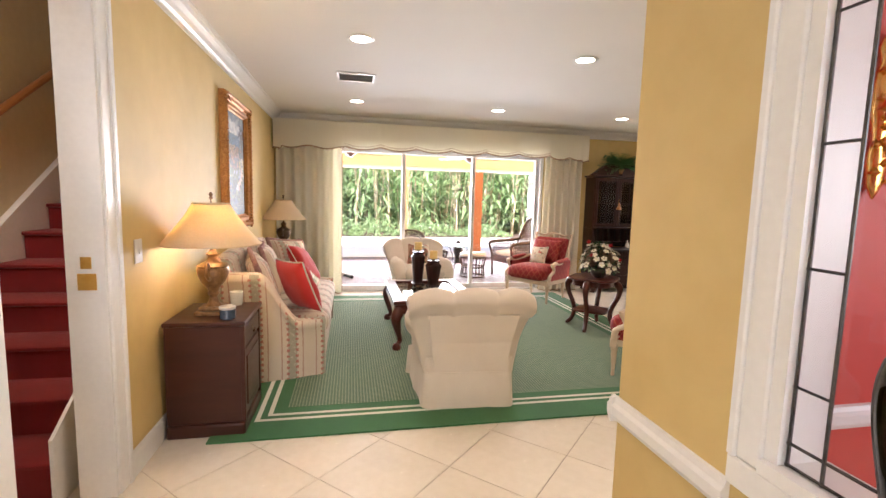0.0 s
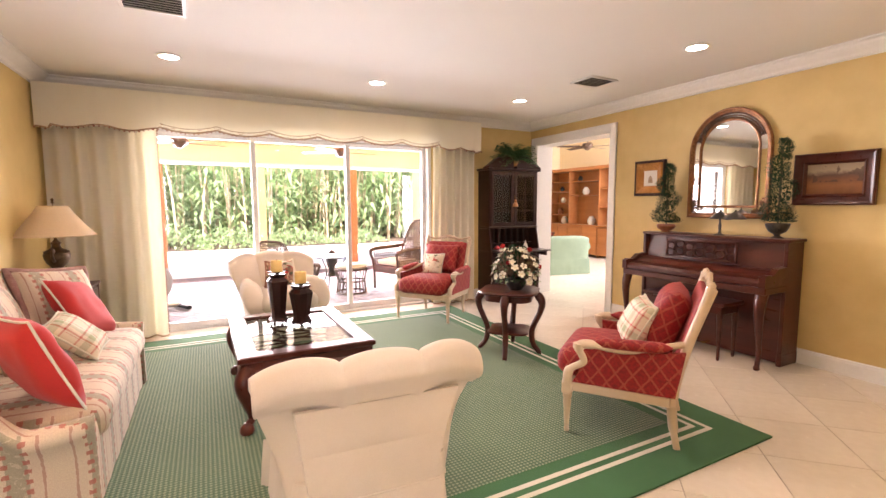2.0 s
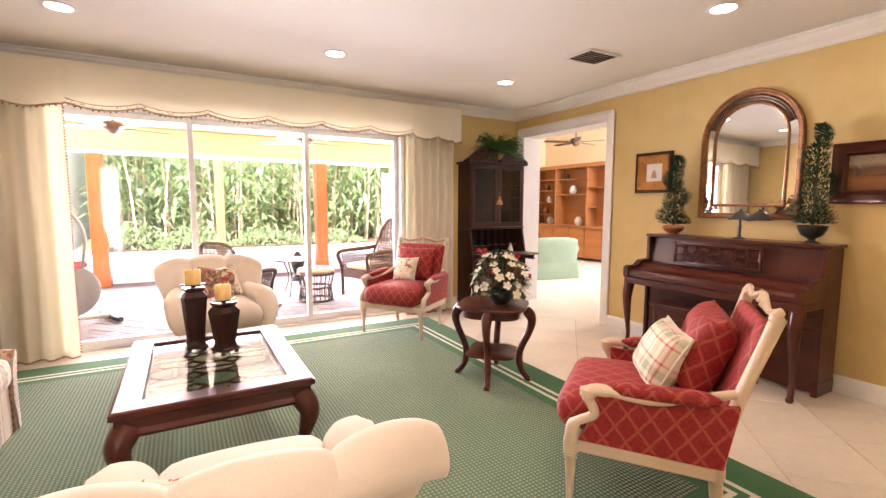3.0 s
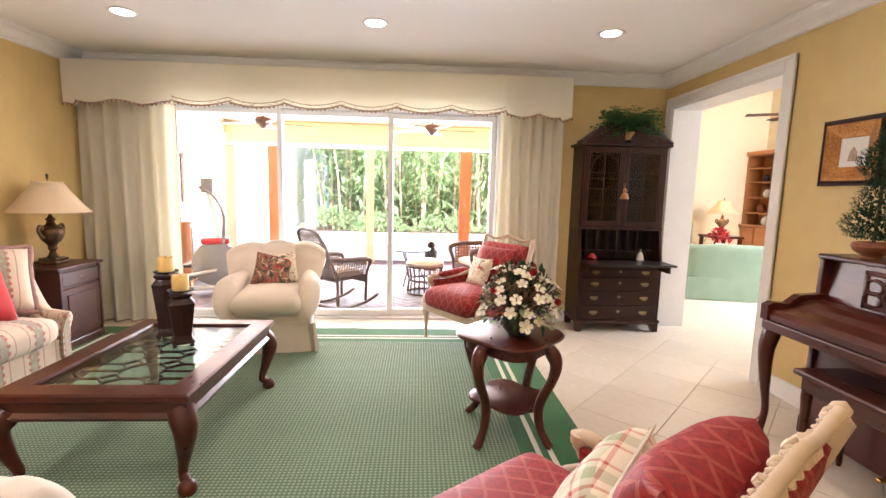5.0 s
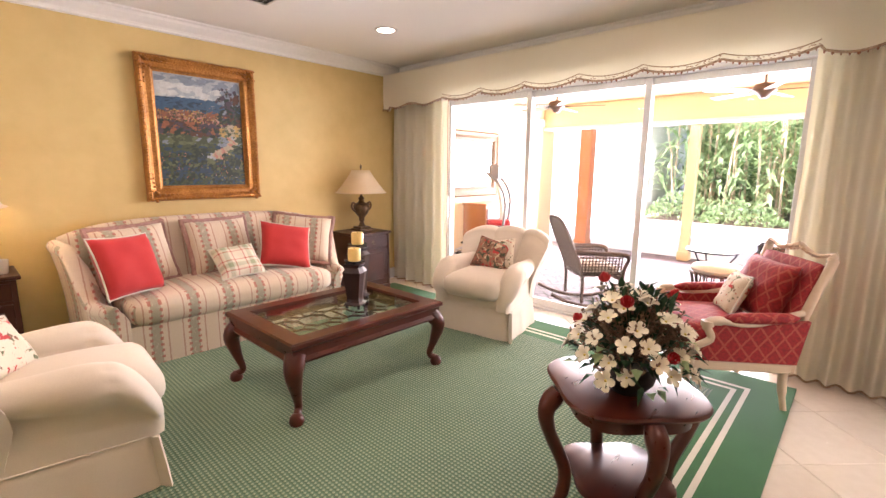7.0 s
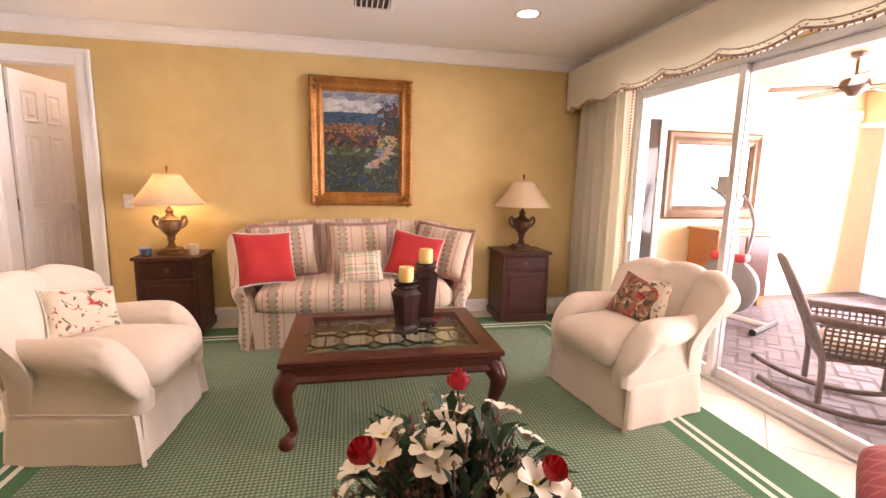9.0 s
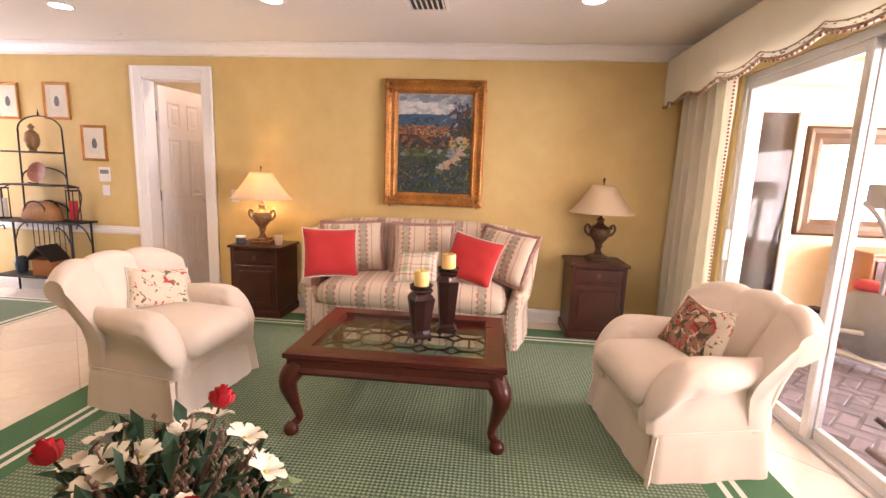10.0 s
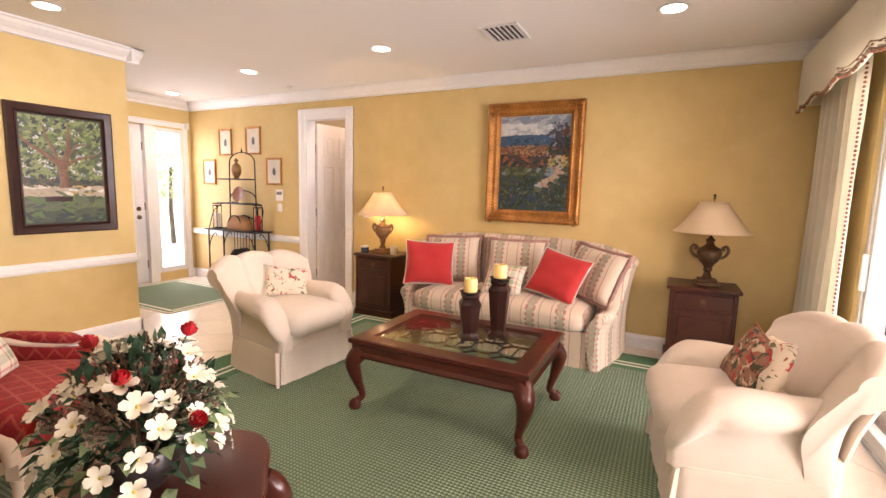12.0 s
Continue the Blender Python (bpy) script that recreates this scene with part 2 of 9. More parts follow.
def lampshade(name, glow):
    m = bpy.data.materials.new(name)
    t, n, l, b = nodes_of(m)
    v = coords(t, "Object", (1, 1, 1))
    f = noise_of(t, v, 90, 4)
    l.new(ramp_of(t, f, ((0.3, (0.72, 0.62, 0.44)), (0.7, (0.80, 0.71, 0.54)))), b.inputs["Base Color"])
    b.inputs["Roughness"].default_value = 0.8
    b.inputs["Transmission Weight"].default_value = 0.0
    b.inputs["Subsurface Weight"].default_value = 0.0
    tr = n.new("ShaderNodeBsdfTranslucent")
    tr.inputs[0].default_value = (0.85, 0.66, 0.38, 1)
    mx = n.new("ShaderNodeMixShader")
    mx.inputs[0].default_value = 0.45
    l.new(b.outputs[0], mx.inputs[1])
    l.new(tr.outputs[0], mx.inputs[2])
    l.new(mx.outputs[0], n["Material Output"].inputs[0])
    bump_of(t, b, f, 0.2, 0.004)
    return m


M["shade"] = lampshade("linen_lampshade", 0)


def clear(name, colour=(1, 1, 1), rough=0.0, amount=0.9, gloss=0.12):
    """Thin glass: mostly clear, with a mirror-like sheen that grows at grazing angles."""
    m = bpy.data.materials.new(name)
    t, n, l, b = nodes_of(m)
    tr, gl, lw = n.new("ShaderNodeBsdfTransparent"), n.new("ShaderNodeBsdfGlossy"), n.new("ShaderNodeLayerWeight")
    tr.inputs[0].default_value = (*[c * amount for c in colour], 1)
    gl.inputs[1].default_value = rough
    lw.inputs[0].default_value = 0.5
    sheen = math_node(t, "MULTIPLY_ADD", math_node(t, "POWER", lw.outputs["Facing"], 4.0), 0.55, gloss * 0.25)
    mx = n.new("ShaderNodeMixShader")
    l.new(sheen, mx.inputs[0])
    l.new(tr.outputs[0], mx.inputs[1])
    l.new(gl.outputs[0], mx.inputs[2])
    l.new(mx.outputs[0], n["Material Output"].inputs[0])
    return m


M["glass"] = clear("window_glass", (1, 1, 1), 0.0, 0.97)
M["table_glass"] = clear("table_glass", (0.93, 1, 0.96), 0.0, 0.92)
M["tint_glass"] = clear("stained_glass_dark", (0.30, 0.32, 0.16), 0.05, 0.6)
M["old_glass"] = clear("cabinet_glass", (0.8, 0.75, 0.7), 0.02, 0.75)


def mirror_material():
    m = bpy.data.materials.new("silver_mirror")
    t, n, l, b = nodes_of(m)
    v = coords(t)
    l.new(ramp_of(t, noise_of(t, v, 3), ((0.3, (0.84, 0.84, 0.82)), (0.7, (0.90, 0.90, 0.88)))), b.inputs["Base Color"])
    b.inputs["Metallic"].default_value, b.inputs["Roughness"].default_value = 1.0, 0.02
    return m


M["mirror"] = mirror_material()


def axis_of(t, vec, i):
    s = t.nodes.new("ShaderNodeSeparateXYZ")
    t.links.new(vec, s.inputs[0])
    return s.outputs[i]


def stripe_fabric(name, pitch=0.235):
    """Cream cloth with sage bands, rust pinstripes and broken red floral edging, running along v."""
    m = bpy.data.materials.new(name)
    t, n, l, b = nodes_of(m)
    v = coords(t, "UV")
    u, w = axis_of(t, v, 0), axis_of(t, v, 1)
    wob = math_node(t, "MULTIPLY", noise_of(t, v, 55, 3), 0.05)
    f = math_node(t, "FRACT", math_node(t, "ADD", math_node(t, "MULTIPLY", u, 1 / pitch), wob))
    cream, sage, rust, tan = (0.60, 0.50, 0.395), (0.345, 0.315, 0.235), (0.40, 0.125, 0.10), (0.43, 0.27, 0.215)
    base = ramp_of(t, f, ((0.0, cream), (0.08, tan), (0.115, cream), (0.27, sage), (0.53, cream), (0.69, tan), (0.725, cream)), "CONSTANT")
    edge = math_node(t, "ADD", math_node(t, "COMPARE", f, 0.27, 0.042), math_node(t, "COMPARE", f, 0.53, 0.042))
    dash = math_node(t, "GREATER_THAN", math_node(t, "ADD", math_node(t, "SINE", math_node(t, "MULTIPLY", w, 150.0)), math_node(t, "MULTIPLY", noise_of(t, v, 45, 3), 3.2)), 1.75)
    col = mix_colour(t, math_node(t, "MULTIPLY", math_node(t, "MULTIPLY", edge, dash), 0.85), base, rust)
    blot = math_node(t, "GREATER_THAN", noise_of(t, v, 38, 3, 0.6, 0.6), 0.60)
    band = math_node(t, "COMPARE", f, 0.40, 0.09)
    col = mix_colour(t, math_node(t, "MULTIPLY", math_node(t, "MULTIPLY", blot, band), 0.7), col, (0.54, 0.465, 0.36))
    col = mix_colour(t, 0.25, col, ramp_of(t, noise_of(t, v, 240, 3), ((0.35, (0.3, 0.27, 0.22)), (0.65, (0.85, 0.8, 0.7)))), "OVERLAY")
    l.new(col, b.inputs["Base Color"])
    b.inputs["Roughness"].default_value, b.inputs["Sheen Weight"].default_value = 0.85, 0.2
    bump_of(t, b, noise_of(t, v, 260, 3), 0.2, 0.004)
    return m


def lattice_fabric(name, base, dark, line, pitch=0.085):
    """Damask with a diamond lattice."""
    m = bpy.data.materials.new(name)
    t, n, l, b = nodes_of(m)
    v = coords(t, "UV")
    u, w = axis_of(t, v, 0), axis_of(t, v, 1)
    wob = math_node(t, "MULTIPLY", noise_of(t, v, 40, 3), 0.16)
    p = math_node(t, "FRACT", math_node(t, "ADD", math_node(t, "MULTIPLY", math_node(t, "ADD", u, math_node(t, "MULTIPLY", w, 0.75)), 1 / pitch), wob))
    q = math_node(t, "FRACT", math_node(t, "ADD", math_node(t, "MULTIPLY", math_node(t, "SUBTRACT", u, math_node(t, "MULTIPLY", w, 0.75)), 1 / pitch), wob))
    line_mask = math_node(t, "MAXIMUM", math_node(t, "COMPARE", p, 0.5, 0.075), math_node(t, "COMPARE", q, 0.5, 0.075))
    ground = ramp_of(t, noise_of(t, v, 60, 4, 0.6), ((0.35, dark), (0.62, base)))
    broken = math_node(t, "MULTIPLY", line_mask, math_node(t, "MULTIPLY_ADD", noise_of(t, v, 120, 2), 0.6, 0.30))
    l.new(mix_colour(t, broken, ground, line), b.inputs["Base Color"])
    b.inputs["Roughness"].default_value, b.inputs["Sheen Weight"].default_value = 0.7, 0.02
    bump_of(t, b, math_node(t, "ADD", line_mask, noise_of(t, v, 200, 3)), 0.25, 0.004)
    return m


def rug_field(name):
    """Green flat weave with rows of pale dots."""
    m = bpy.data.materials.new(name)
    t, n, l, b = nodes_of(m)
    v = coords(t, "Object")
    x, y = axis_of(t, v, 0), axis_of(t, v, 1)
    k = 2 * math.pi / 0.029
    s = math_node(t, "MULTIPLY", math_node(t, "SINE", math_node(t, "MULTIPLY", math_node(t, "ADD", x, y), k * 0.7071)),
                  math_node(t, "SINE", math_node(t, "MULTIPLY", math_node(t, "SUBTRACT", x, y), k * 0.7071)))
    s = math_node(t, "ADD", s, math_node(t, "MULTIPLY_ADD", noise_of(t, v, 120, 3), 0.9, -0.45))
    patch = noise_of(t, v, 1.2, 3)
    green = ramp_of(t, patch, ((0.3, (0.055, 0.118, 0.062)), (0.7, (0.078, 0.150, 0.084))))
    col = mix_colour(t, math_node(t, "MULTIPLY", math_node(t, "SMOOTH_MIN", math_node(t, "MAXIMUM", math_node(t, "MULTIPLY", s, 1.6), 0.0), 1.0, 0.2), 0.62), green, (0.32, 0.37, 0.23))
    l.new(col, b.inputs["Base Color"])
    b.inputs["Roughness"].default_value, b.inputs["Sheen Weight"].default_value = 0.95, 0.1
    bump_of(t, b, s, 0.5, 0.005)
    return m


def plaid_fabric(name):
    m = bpy.data.materials.new(name)
    t, n, l, b = nodes_of(m)
    v = coords(t, "UV")
    col = None
    for i in (0, 1):
        f = math_node(t, "FRACT", math_node(t, "MULTIPLY", axis_of(t, v, i), 1 / 0.17))
        c = ramp_of(t, f, ((0.0, (0.72, 0.65, 0.52)), (0.22, (0.52, 0.10, 0.09)), (0.28, (0.72, 0.65, 0.52)), (0.40, (0.34, 0.38, 0.24)), (0.62, (0.72, 0.65, 0.52)), (0.74, (0.52, 0.10, 0.09)), (0.80, (0.72, 0.65, 0.52))), "CONSTANT")
        col = c if col is None else mix_colour(t, 0.5, col, c)
    l.new(col, b.inputs["Base Color"])
    b.inputs["Roughness"].default_value = 0.9
    bump_of(t, b, noise_of(t, v, 240, 3), 0.25, 0.004)
    return m


def floral_fabric(name, ground, inks, scale=16, limit=0.575):
    """Needlepoint with scattered blossoms and leaves."""
    m = bpy.data.materials.new(name)
    t, n, l, b = nodes_of(m)
    v = coords(t, "UV")
    col = ramp_of(t, noise_of(t, v, 200, 3), ((0.3, tuple(c * 0.86 for c in ground)), (0.7, ground)))
    for k, ink in enumerate(inks):
        mp = n.new("ShaderNodeMapping")
        mp.inputs["Location"].default_value = (k * 3.7, k * 1.9, 0)
        l.new(v, mp.inputs[0])
        blot = math_node(t, "GREATER_THAN", noise_of(t, mp.outputs[0], scale, 4, 0.6, 0.8), limit)
        col = mix_colour(t, blot, col, ink)
    l.new(col, b.inputs["Base Color"])
    b.inputs["Roughness"].default_value = 0.9
    bump_of(t, b, noise_of(t, v, 300, 2), 0.35, 0.004)
    return m


M["stripe"] = stripe_fabric("striped_floral_upholstery")
M["damask"] = lattice_fabric("red_damask", (0.31, 0.010, 0.012), (0.19, 0.006, 0.008), (0.40, 0.09, 0.055))
M["rug_field"] = rug_field("green_rug_weave")
M["plaid"] = plaid_fabric("plaid_cloth")
M["needlepoint"] = floral_fabric("dark_needlepoint", (0.30, 0.15, 0.09), ((0.10, 0.045, 0.03), (0.42, 0.04, 0.035), (0.55, 0.42, 0.28), (0.06, 0.07, 0.04)), 20)
M["ivory_floral"] = floral_fabric("ivory_needlepoint", (0.70, 0.61, 0.46), ((0.20, 0.10, 0.06), (0.46, 0.05, 0.045), (0.13, 0.14, 0.07)), 20, 0.615)


def painted(name, stops, noise_scale=6.0, blots=(), vertical=2, size=1.0, strength=0.30, patches=()):
    """A brushed picture: colours by height broken by strokes, then blots of paint.  Object space, centred."""
    m = bpy.data.materials.new(name)
    t, n, l, b = nodes_of(m)
    v = coords(t, "Object")
    h = math_node(t, "MULTIPLY_ADD", axis_of(t, v, vertical), 1 / size, 0.5)
    strokes = noise_of(t, v, noise_scale, 6, 0.65, 1.0)
    fac = math_node(t, "ADD", h, math_node(t, "MULTIPLY_ADD", strokes, strength, -strength / 2))
    col = ramp_of(t, fac, stops)
    for k, (colour, scale, limit, lo, hi) in enumerate(blots):
        mp = n.new("ShaderNodeMapping")
        mp.inputs["Location"].default_value = (k * 2.3, k * 5.1, k * 1.7)
        l.new(v, mp.inputs[0])
        d = noise_of(t, mp.outputs[0], scale, 4, 0.6, 0.4)
        mask = math_node(t, "MULTIPLY", math_node(t, "GREATER_THAN", d, limit), math_node(t, "COMPARE", h, (lo + hi) / 2, (hi - lo) / 2))
        col = mix_colour(t, math_node(t, "MULTIPLY", mask, 0.8), col, colour)
    ragged = noise_of(t, v, 24, 5, 0.75, 0.8)
    for colour, cx, cz, rx, rz in patches:
        ex = math_node(t, "MULTIPLY", math_node(t, "SUBTRACT", axis_of(t, v, 0), cx), 1 / rx)
        ez = math_node(t, "MULTIPLY", math_node(t, "SUBTRACT", axis_of(t, v, 2), cz), 1 / rz)
        far = math_node(t, "ADD", math_node(t, "MULTIPLY", ex, ex), math_node(t, "MULTIPLY", ez, ez))
        edge = math_node(t, "SUBTRACT", math_node(t, "MULTIPLY_ADD", ragged, 6.0, -1.85), far)
        soft = math_node(t, "MINIMUM", math_node(t, "MAXIMUM", math_node(t, "MULTIPLY", edge, 1.5), 0.0), 0.9)
        shade = math_node(t, "MULTIPLY_ADD", noise_of(t, v, 40, 3), 1.1, 0.45)
        tone = n.new("ShaderNodeHueSaturation")
        l.new(shade, tone.inputs["Value"])
        tone.inputs["Color"].default_value = (*colour, 1)
        col = mix_colour(t, soft, col, tone.outputs[0])
    l.new(col, b.inputs["Base Color"])
    b.inputs["Roughness"].default_value = 0.45
    bump_of(t, b, strokes, 0.3, 0.004)
    return m


M["seascape"] = painted("garden_seascape_paint", ((0.0, (0.035, 0.05, 0.038)), (0.22, (0.05, 0.055, 0.045)), (0.40, (0.075, 0.085, 0.07)), (0.48, (0.15, 0.15, 0.12)), (0.56, (0.09, 0.06, 0.045)), (0.66, (0.13, 0.085, 0.06)), (0.70, (0.05, 0.10, 0.16)), (0.775, (0.07, 0.14, 0.21)), (0.80, (0.40, 0.36, 0.31)), (0.84, (0.30, 0.32, 0.34)), (0.93, (0.46, 0.47, 0.47)), (1.0, (0.30, 0.33, 0.36))), 6,
                        (((0.33, 0.15, 0.10), 40, 0.61, 0.02, 0.34), ((0.42, 0.36, 0.26), 48, 0.65, 0.04, 0.30), ((0.03, 0.04, 0.035), 9, 0.56, 0.05, 0.46)), 2, 0.88, 0.10,
                        (((0.25, 0.095, 0.045), -0.19, 0.07, 0.17, 0.075), ((0.13, 0.045, 0.03), 0.02, 0.04, 0.13, 0.05), ((0.06, 0.085, 0.065), 0.25, 0.14, 0.13, 0.09), ((0.085, 0.065, 0.08), 0.23, 0.27, 0.08, 0.075),
                         ((0.045, 0.035, 0.035), -0.10, -0.05, 0.20, 0.03), ((0.23, 0.19, 0.08), 0.25, -0.02, 0.09, 0.035), ((0.30, 0.23, 0.18), 0.20, -0.12, 0.045, 0.07), ((0.045, 0.075, 0.05), 0.05, -0.12, 0.12, 0.035), ((0.27, 0.16, 0.09), 0.13, -0.23, 0.09, 0.035)))
M["oak_painting"] = painted("oak_tree_paint", ((0.0, (0.025, 0.055, 0.014)), (0.16, (0.055, 0.105, 0.024)), (0.27, (0.075, 0.115, 0.03)), (0.30, (0.42, 0.27, 0.17)), (0.355, (0.46, 0.31, 0.20)), (0.375, (0.04, 0.05, 0.025)), (0.46, (0.09, 0.11, 0.065)), (0.58, (0.13, 0.155, 0.095)), (0.80, (0.08, 0.105, 0.055)), (1.0, (0.05, 0.07, 0.035))), 6,
                            (((0.022, 0.040, 0.012), 9, 0.50, 0.40, 1.0), ((0.46, 0.45, 0.36), 26, 0.60, 0.40, 0.62), ((0.075, 0.11, 0.035), 16, 0.54, 0.48, 1.0)), 2, 0.80, 0.10,
                            (((0.42, 0.46, 0.47), -0.03, 0.24, 0.055, 0.085), ((0.36, 0.39, 0.36), -0.15, 0.14, 0.045, 0.04), ((0.30, 0.33, 0.25), 0.13, 0.13, 0.06, 0.03), ((0.020, 0.038, 0.012), 0.17, 0.27, 0.13, 0.09), ((0.024, 0.042, 0.014), -0.19, 0.30, 0.10, 0.07), ((0.03, 0.045, 0.016), 0.05, -0.16, 0.12, 0.015)))
M["autumn"] = painted("autumn_landscape_paint", ((0.0, (0.12, 0.04, 0.01)), (0.35, (0.26, 0.10, 0.025)), (0.48, (0.17, 0.06, 0.02)), (0.6, (0.10, 0.045, 0.025)), (0.72, (0.35, 0.27, 0.17)), (1.0, (0.22, 0.16, 0.10))), 8,
                      (((0.07, 0.03, 0.015), 9, 0.55, 0.42, 0.85),), 2, 0.28)
M["painted_bark"] = surface("painted_bark", (0.075, 0.036, 0.020), (0.24, 0.125, 0.070), 0.5, 0, 9, 60, bump=0.2)
M["twig"] = surface("dried_twig", (0.12, 0.07, 0.04), (0.24, 0.15, 0.09), 0.7, 0, 20, 60)
M["print"] = painted("botanical_print", ((0.0, (0.60, 0.56, 0.47)), (1.0, (0.66, 0.62, 0.53))), 20, (), 2, 0.3)
M["ink"] = surface("print_ink", (0.07, 0.075, 0.08), (0.20, 0.20, 0.20), 0.8, 0, 40, 120)

# ---- shaping helpers ----


def box_uv(me):
    """UVs in metres by each face's main direction."""
    uv = me.uv_layers.new(name="UVMap")
    for p in me.polygons:
        nx, ny, nz = (abs(c) for c in p.normal)
        for li in p.loop_indices:
            x, y, z = me.vertices[me.loops[li].vertex_index].co
            uv.data[li].uv = (x, z) if ny >= nx and ny >= nz else (y, z) if nx >= nz else (x, y)


def mesh_of(name, bm, material, smooth=None):
    me = bpy.data.meshes.new(name)
    bmesh.ops.recalc_face_normals(bm, faces=bm.faces)
    bm.to_mesh(me)
    bm.free()
    me.materials.append(material)
    if smooth is not None:
        me.polygons.foreach_set("use_smooth", [True] * len(me.polygons))
        me.set_sharp_from_angle(angle=radians(smooth))
    box_uv(me)
    return me


def part(name, bm, material, parent, label="", smooth=None):
    ob = new(name, mesh_of(name, bm, material, smooth))
    ob.parent = parent
    return tagged(ob, label)


def thing(name, m, label, category, group="", kind=""):
    ob = new(name)
    ob.empty_display_size = 0.1
    ob.matrix_world = m
    return tagged(ob, label, category, group, kind)


def solid(name, bm, material, label="", category="", group="", kind="", smooth=None, m=None):
    ob = new(name, mesh_of(name, bm, material, smooth))
    if m is not None:
        ob.matrix_world = m
    return tagged(ob, label, category, group, kind)


def box(bm, x0, x1, y0, y1, z0, z1, bevel=0.0, seg=2, m=None):
    r = bmesh.ops.create_cube(bm, size=1.0)
    vs = r["verts"]
    for v in vs:
        v.co = Vector(((x0 + x1) / 2 + v.co.x * (x1 - x0), (y0 + y1) / 2 + v.co.y * (y1 - y0), (z0 + z1) / 2 + v.co.z * (z1 - z0)))
    if m is not None:
        bmesh.ops.transform(bm, matrix=m, verts=vs)
    if bevel:
        es = list({e for v in vs for e in v.link_edges})
        bmesh.ops.bevel(bm, geom=es, offset=bevel, segments=seg, affect="EDGES", profile=0.5)
    return bm


def boxed(*a, **k):
    return box(bmesh.new(), *a, **k)


def loft(bm, loops, closed=True, cap=True):
    """Skin a list of vertex loops of equal length."""
    rings = [[bm.verts.new(p) for p in lp] for lp in loops]
    n = len(rings[0])
    for a, b in zip(rings, rings[1:]):
        for i in range(n if closed else n - 1):
            j = (i + 1) % n
            bm.faces.new((a[i], a[j], b[j], b[i]))
    if cap and closed:
        bm.faces.new(rings[0][::-1])
        bm.faces.new(rings[-1])
    return bm


def lathe(bm, profile, at=(0, 0, 0), n=20, squash=1.0):
    """Turn (radius, height) pairs about the z axis."""
    loft(bm, [[(at[0] + max(r, 0.0004) * math.cos(2 * math.pi * i / n), at[1] + squash * max(r, 0.0004) * math.sin(2 * math.pi * i / n), at[2] + z) for i in range(n)] for r, z in profile])
    return bm


def turned(profile, at=(0, 0, 0), n=20):
    return lathe(bmesh.new(), profile, at, n)


def tube(bm, pts, radii, n=8, flat=1.0):
    """A round bar along points; radii is one number or one a point."""
    pts = [Vector(p) for p in pts]
    radii = radii if hasattr(radii, "__len__") else [radii] * len(pts)
    loops, side = [], None
    for i, p in enumerate(pts):
        way = (pts[min(i + 1, len(pts) - 1)] - pts[max(i - 1, 0)]).normalized()
        ref = side if side is not None else (Vector((0, 0, 1)) if abs(way.z) < 0.9 else Vector((1, 0, 0)))
        side = (ref - way * ref.dot(way)).normalized()
        up = way.cross(side)
        loops.append([p + radii[i] * (math.cos(2 * math.pi * k / n) * side + flat * math.sin(2 * math.pi * k / n) * up) for k in range(n)])
    return loft(bm, loops)


def curve_points(keys, n=16):
    """Catmull-Rom through the keys."""
    ks = [Vector(k) for k in keys]
    ks = [2 * ks[0] - ks[1]] + ks + [2 * ks[-1] - ks[-2]]
    out = []
    for a, b, c, d in zip(ks, ks[1:], ks[2:], ks[3:]):
        for i in range(n):
            t = i / n
            out.append(0.5 * (2 * b + (c - a) * t + (2 * a - 5 * b + 4 * c - d) * t * t + (3 * b - a - 3 * c + d) * t ** 3))
    out.append(ks[-2])
    return out


def sweep(bm, profile, a, b, inward, ends=True):
    """A moulding of profile (out, z) along the floor line a-b; inward points into the room."""
    inw = Vector((*inward, 0))
    loft(bm, [[Vector((p[0], p[1], 0)) + inw * d + Vector((0, 0, z)) for d, z in profile] for p in (a, b)])
    return bm


def rounded_outline(w, d, r, n=5):
    """A rounded rectangle w x d about the origin."""
    pts = []
    for cx, cy, a0 in ((w / 2 - r, d / 2 - r, 0), (-w / 2 + r, d / 2 - r, 90), (-w / 2 + r, -d / 2 + r, 180), (w / 2 - r, -d / 2 + r, 270)):
        for i in range(n + 1):
            a = radians(a0 + 90 * i / n)
            pts.append((cx + r * math.cos(a), cy + r * math.sin(a)))
    return pts


def pillow_mesh(w, h, thick, n=14, seed=0):
    """A stuffed square cushion standing in the xz plane, base at z=0, front towards -y."""
    bm = bmesh.new()
    sides = []
    for s in (-1, 1):
        grid = []
        for j in range(n + 1):
            row = []
            for i in range(n + 1):
                u, v = 2 * i / n - 1, 2 * j / n - 1
                pinch = 1 - 0.07 * (1 - abs(u) ** 2.2) * abs(v) ** 3
                pinch2 = 1 - 0.07 * (1 - abs(v) ** 2.2) * abs(u) ** 3
                f = max(0.0, (1 - u ** 4) * (1 - v ** 4)) ** 0.55
                wob = 0.012 * noise.noise((u * 2 + seed * 3.1, v * 2, s + seed))
                row.append(bm.verts.new((w / 2 * u * pinch2, s * (thick / 2 * f) + wob * f, h / 2 + h / 2 * v * pinch)))
            grid.append(row)
        sides.append(grid)
        for j in range(n):
            for i in range(n):
                bm.faces.new((grid[j][i], grid[j][i + 1], grid[j + 1][i + 1], grid[j + 1][i]))
    bmesh.ops.remove_doubles(bm, verts=bm.verts, dist=0.0006)
    return bm


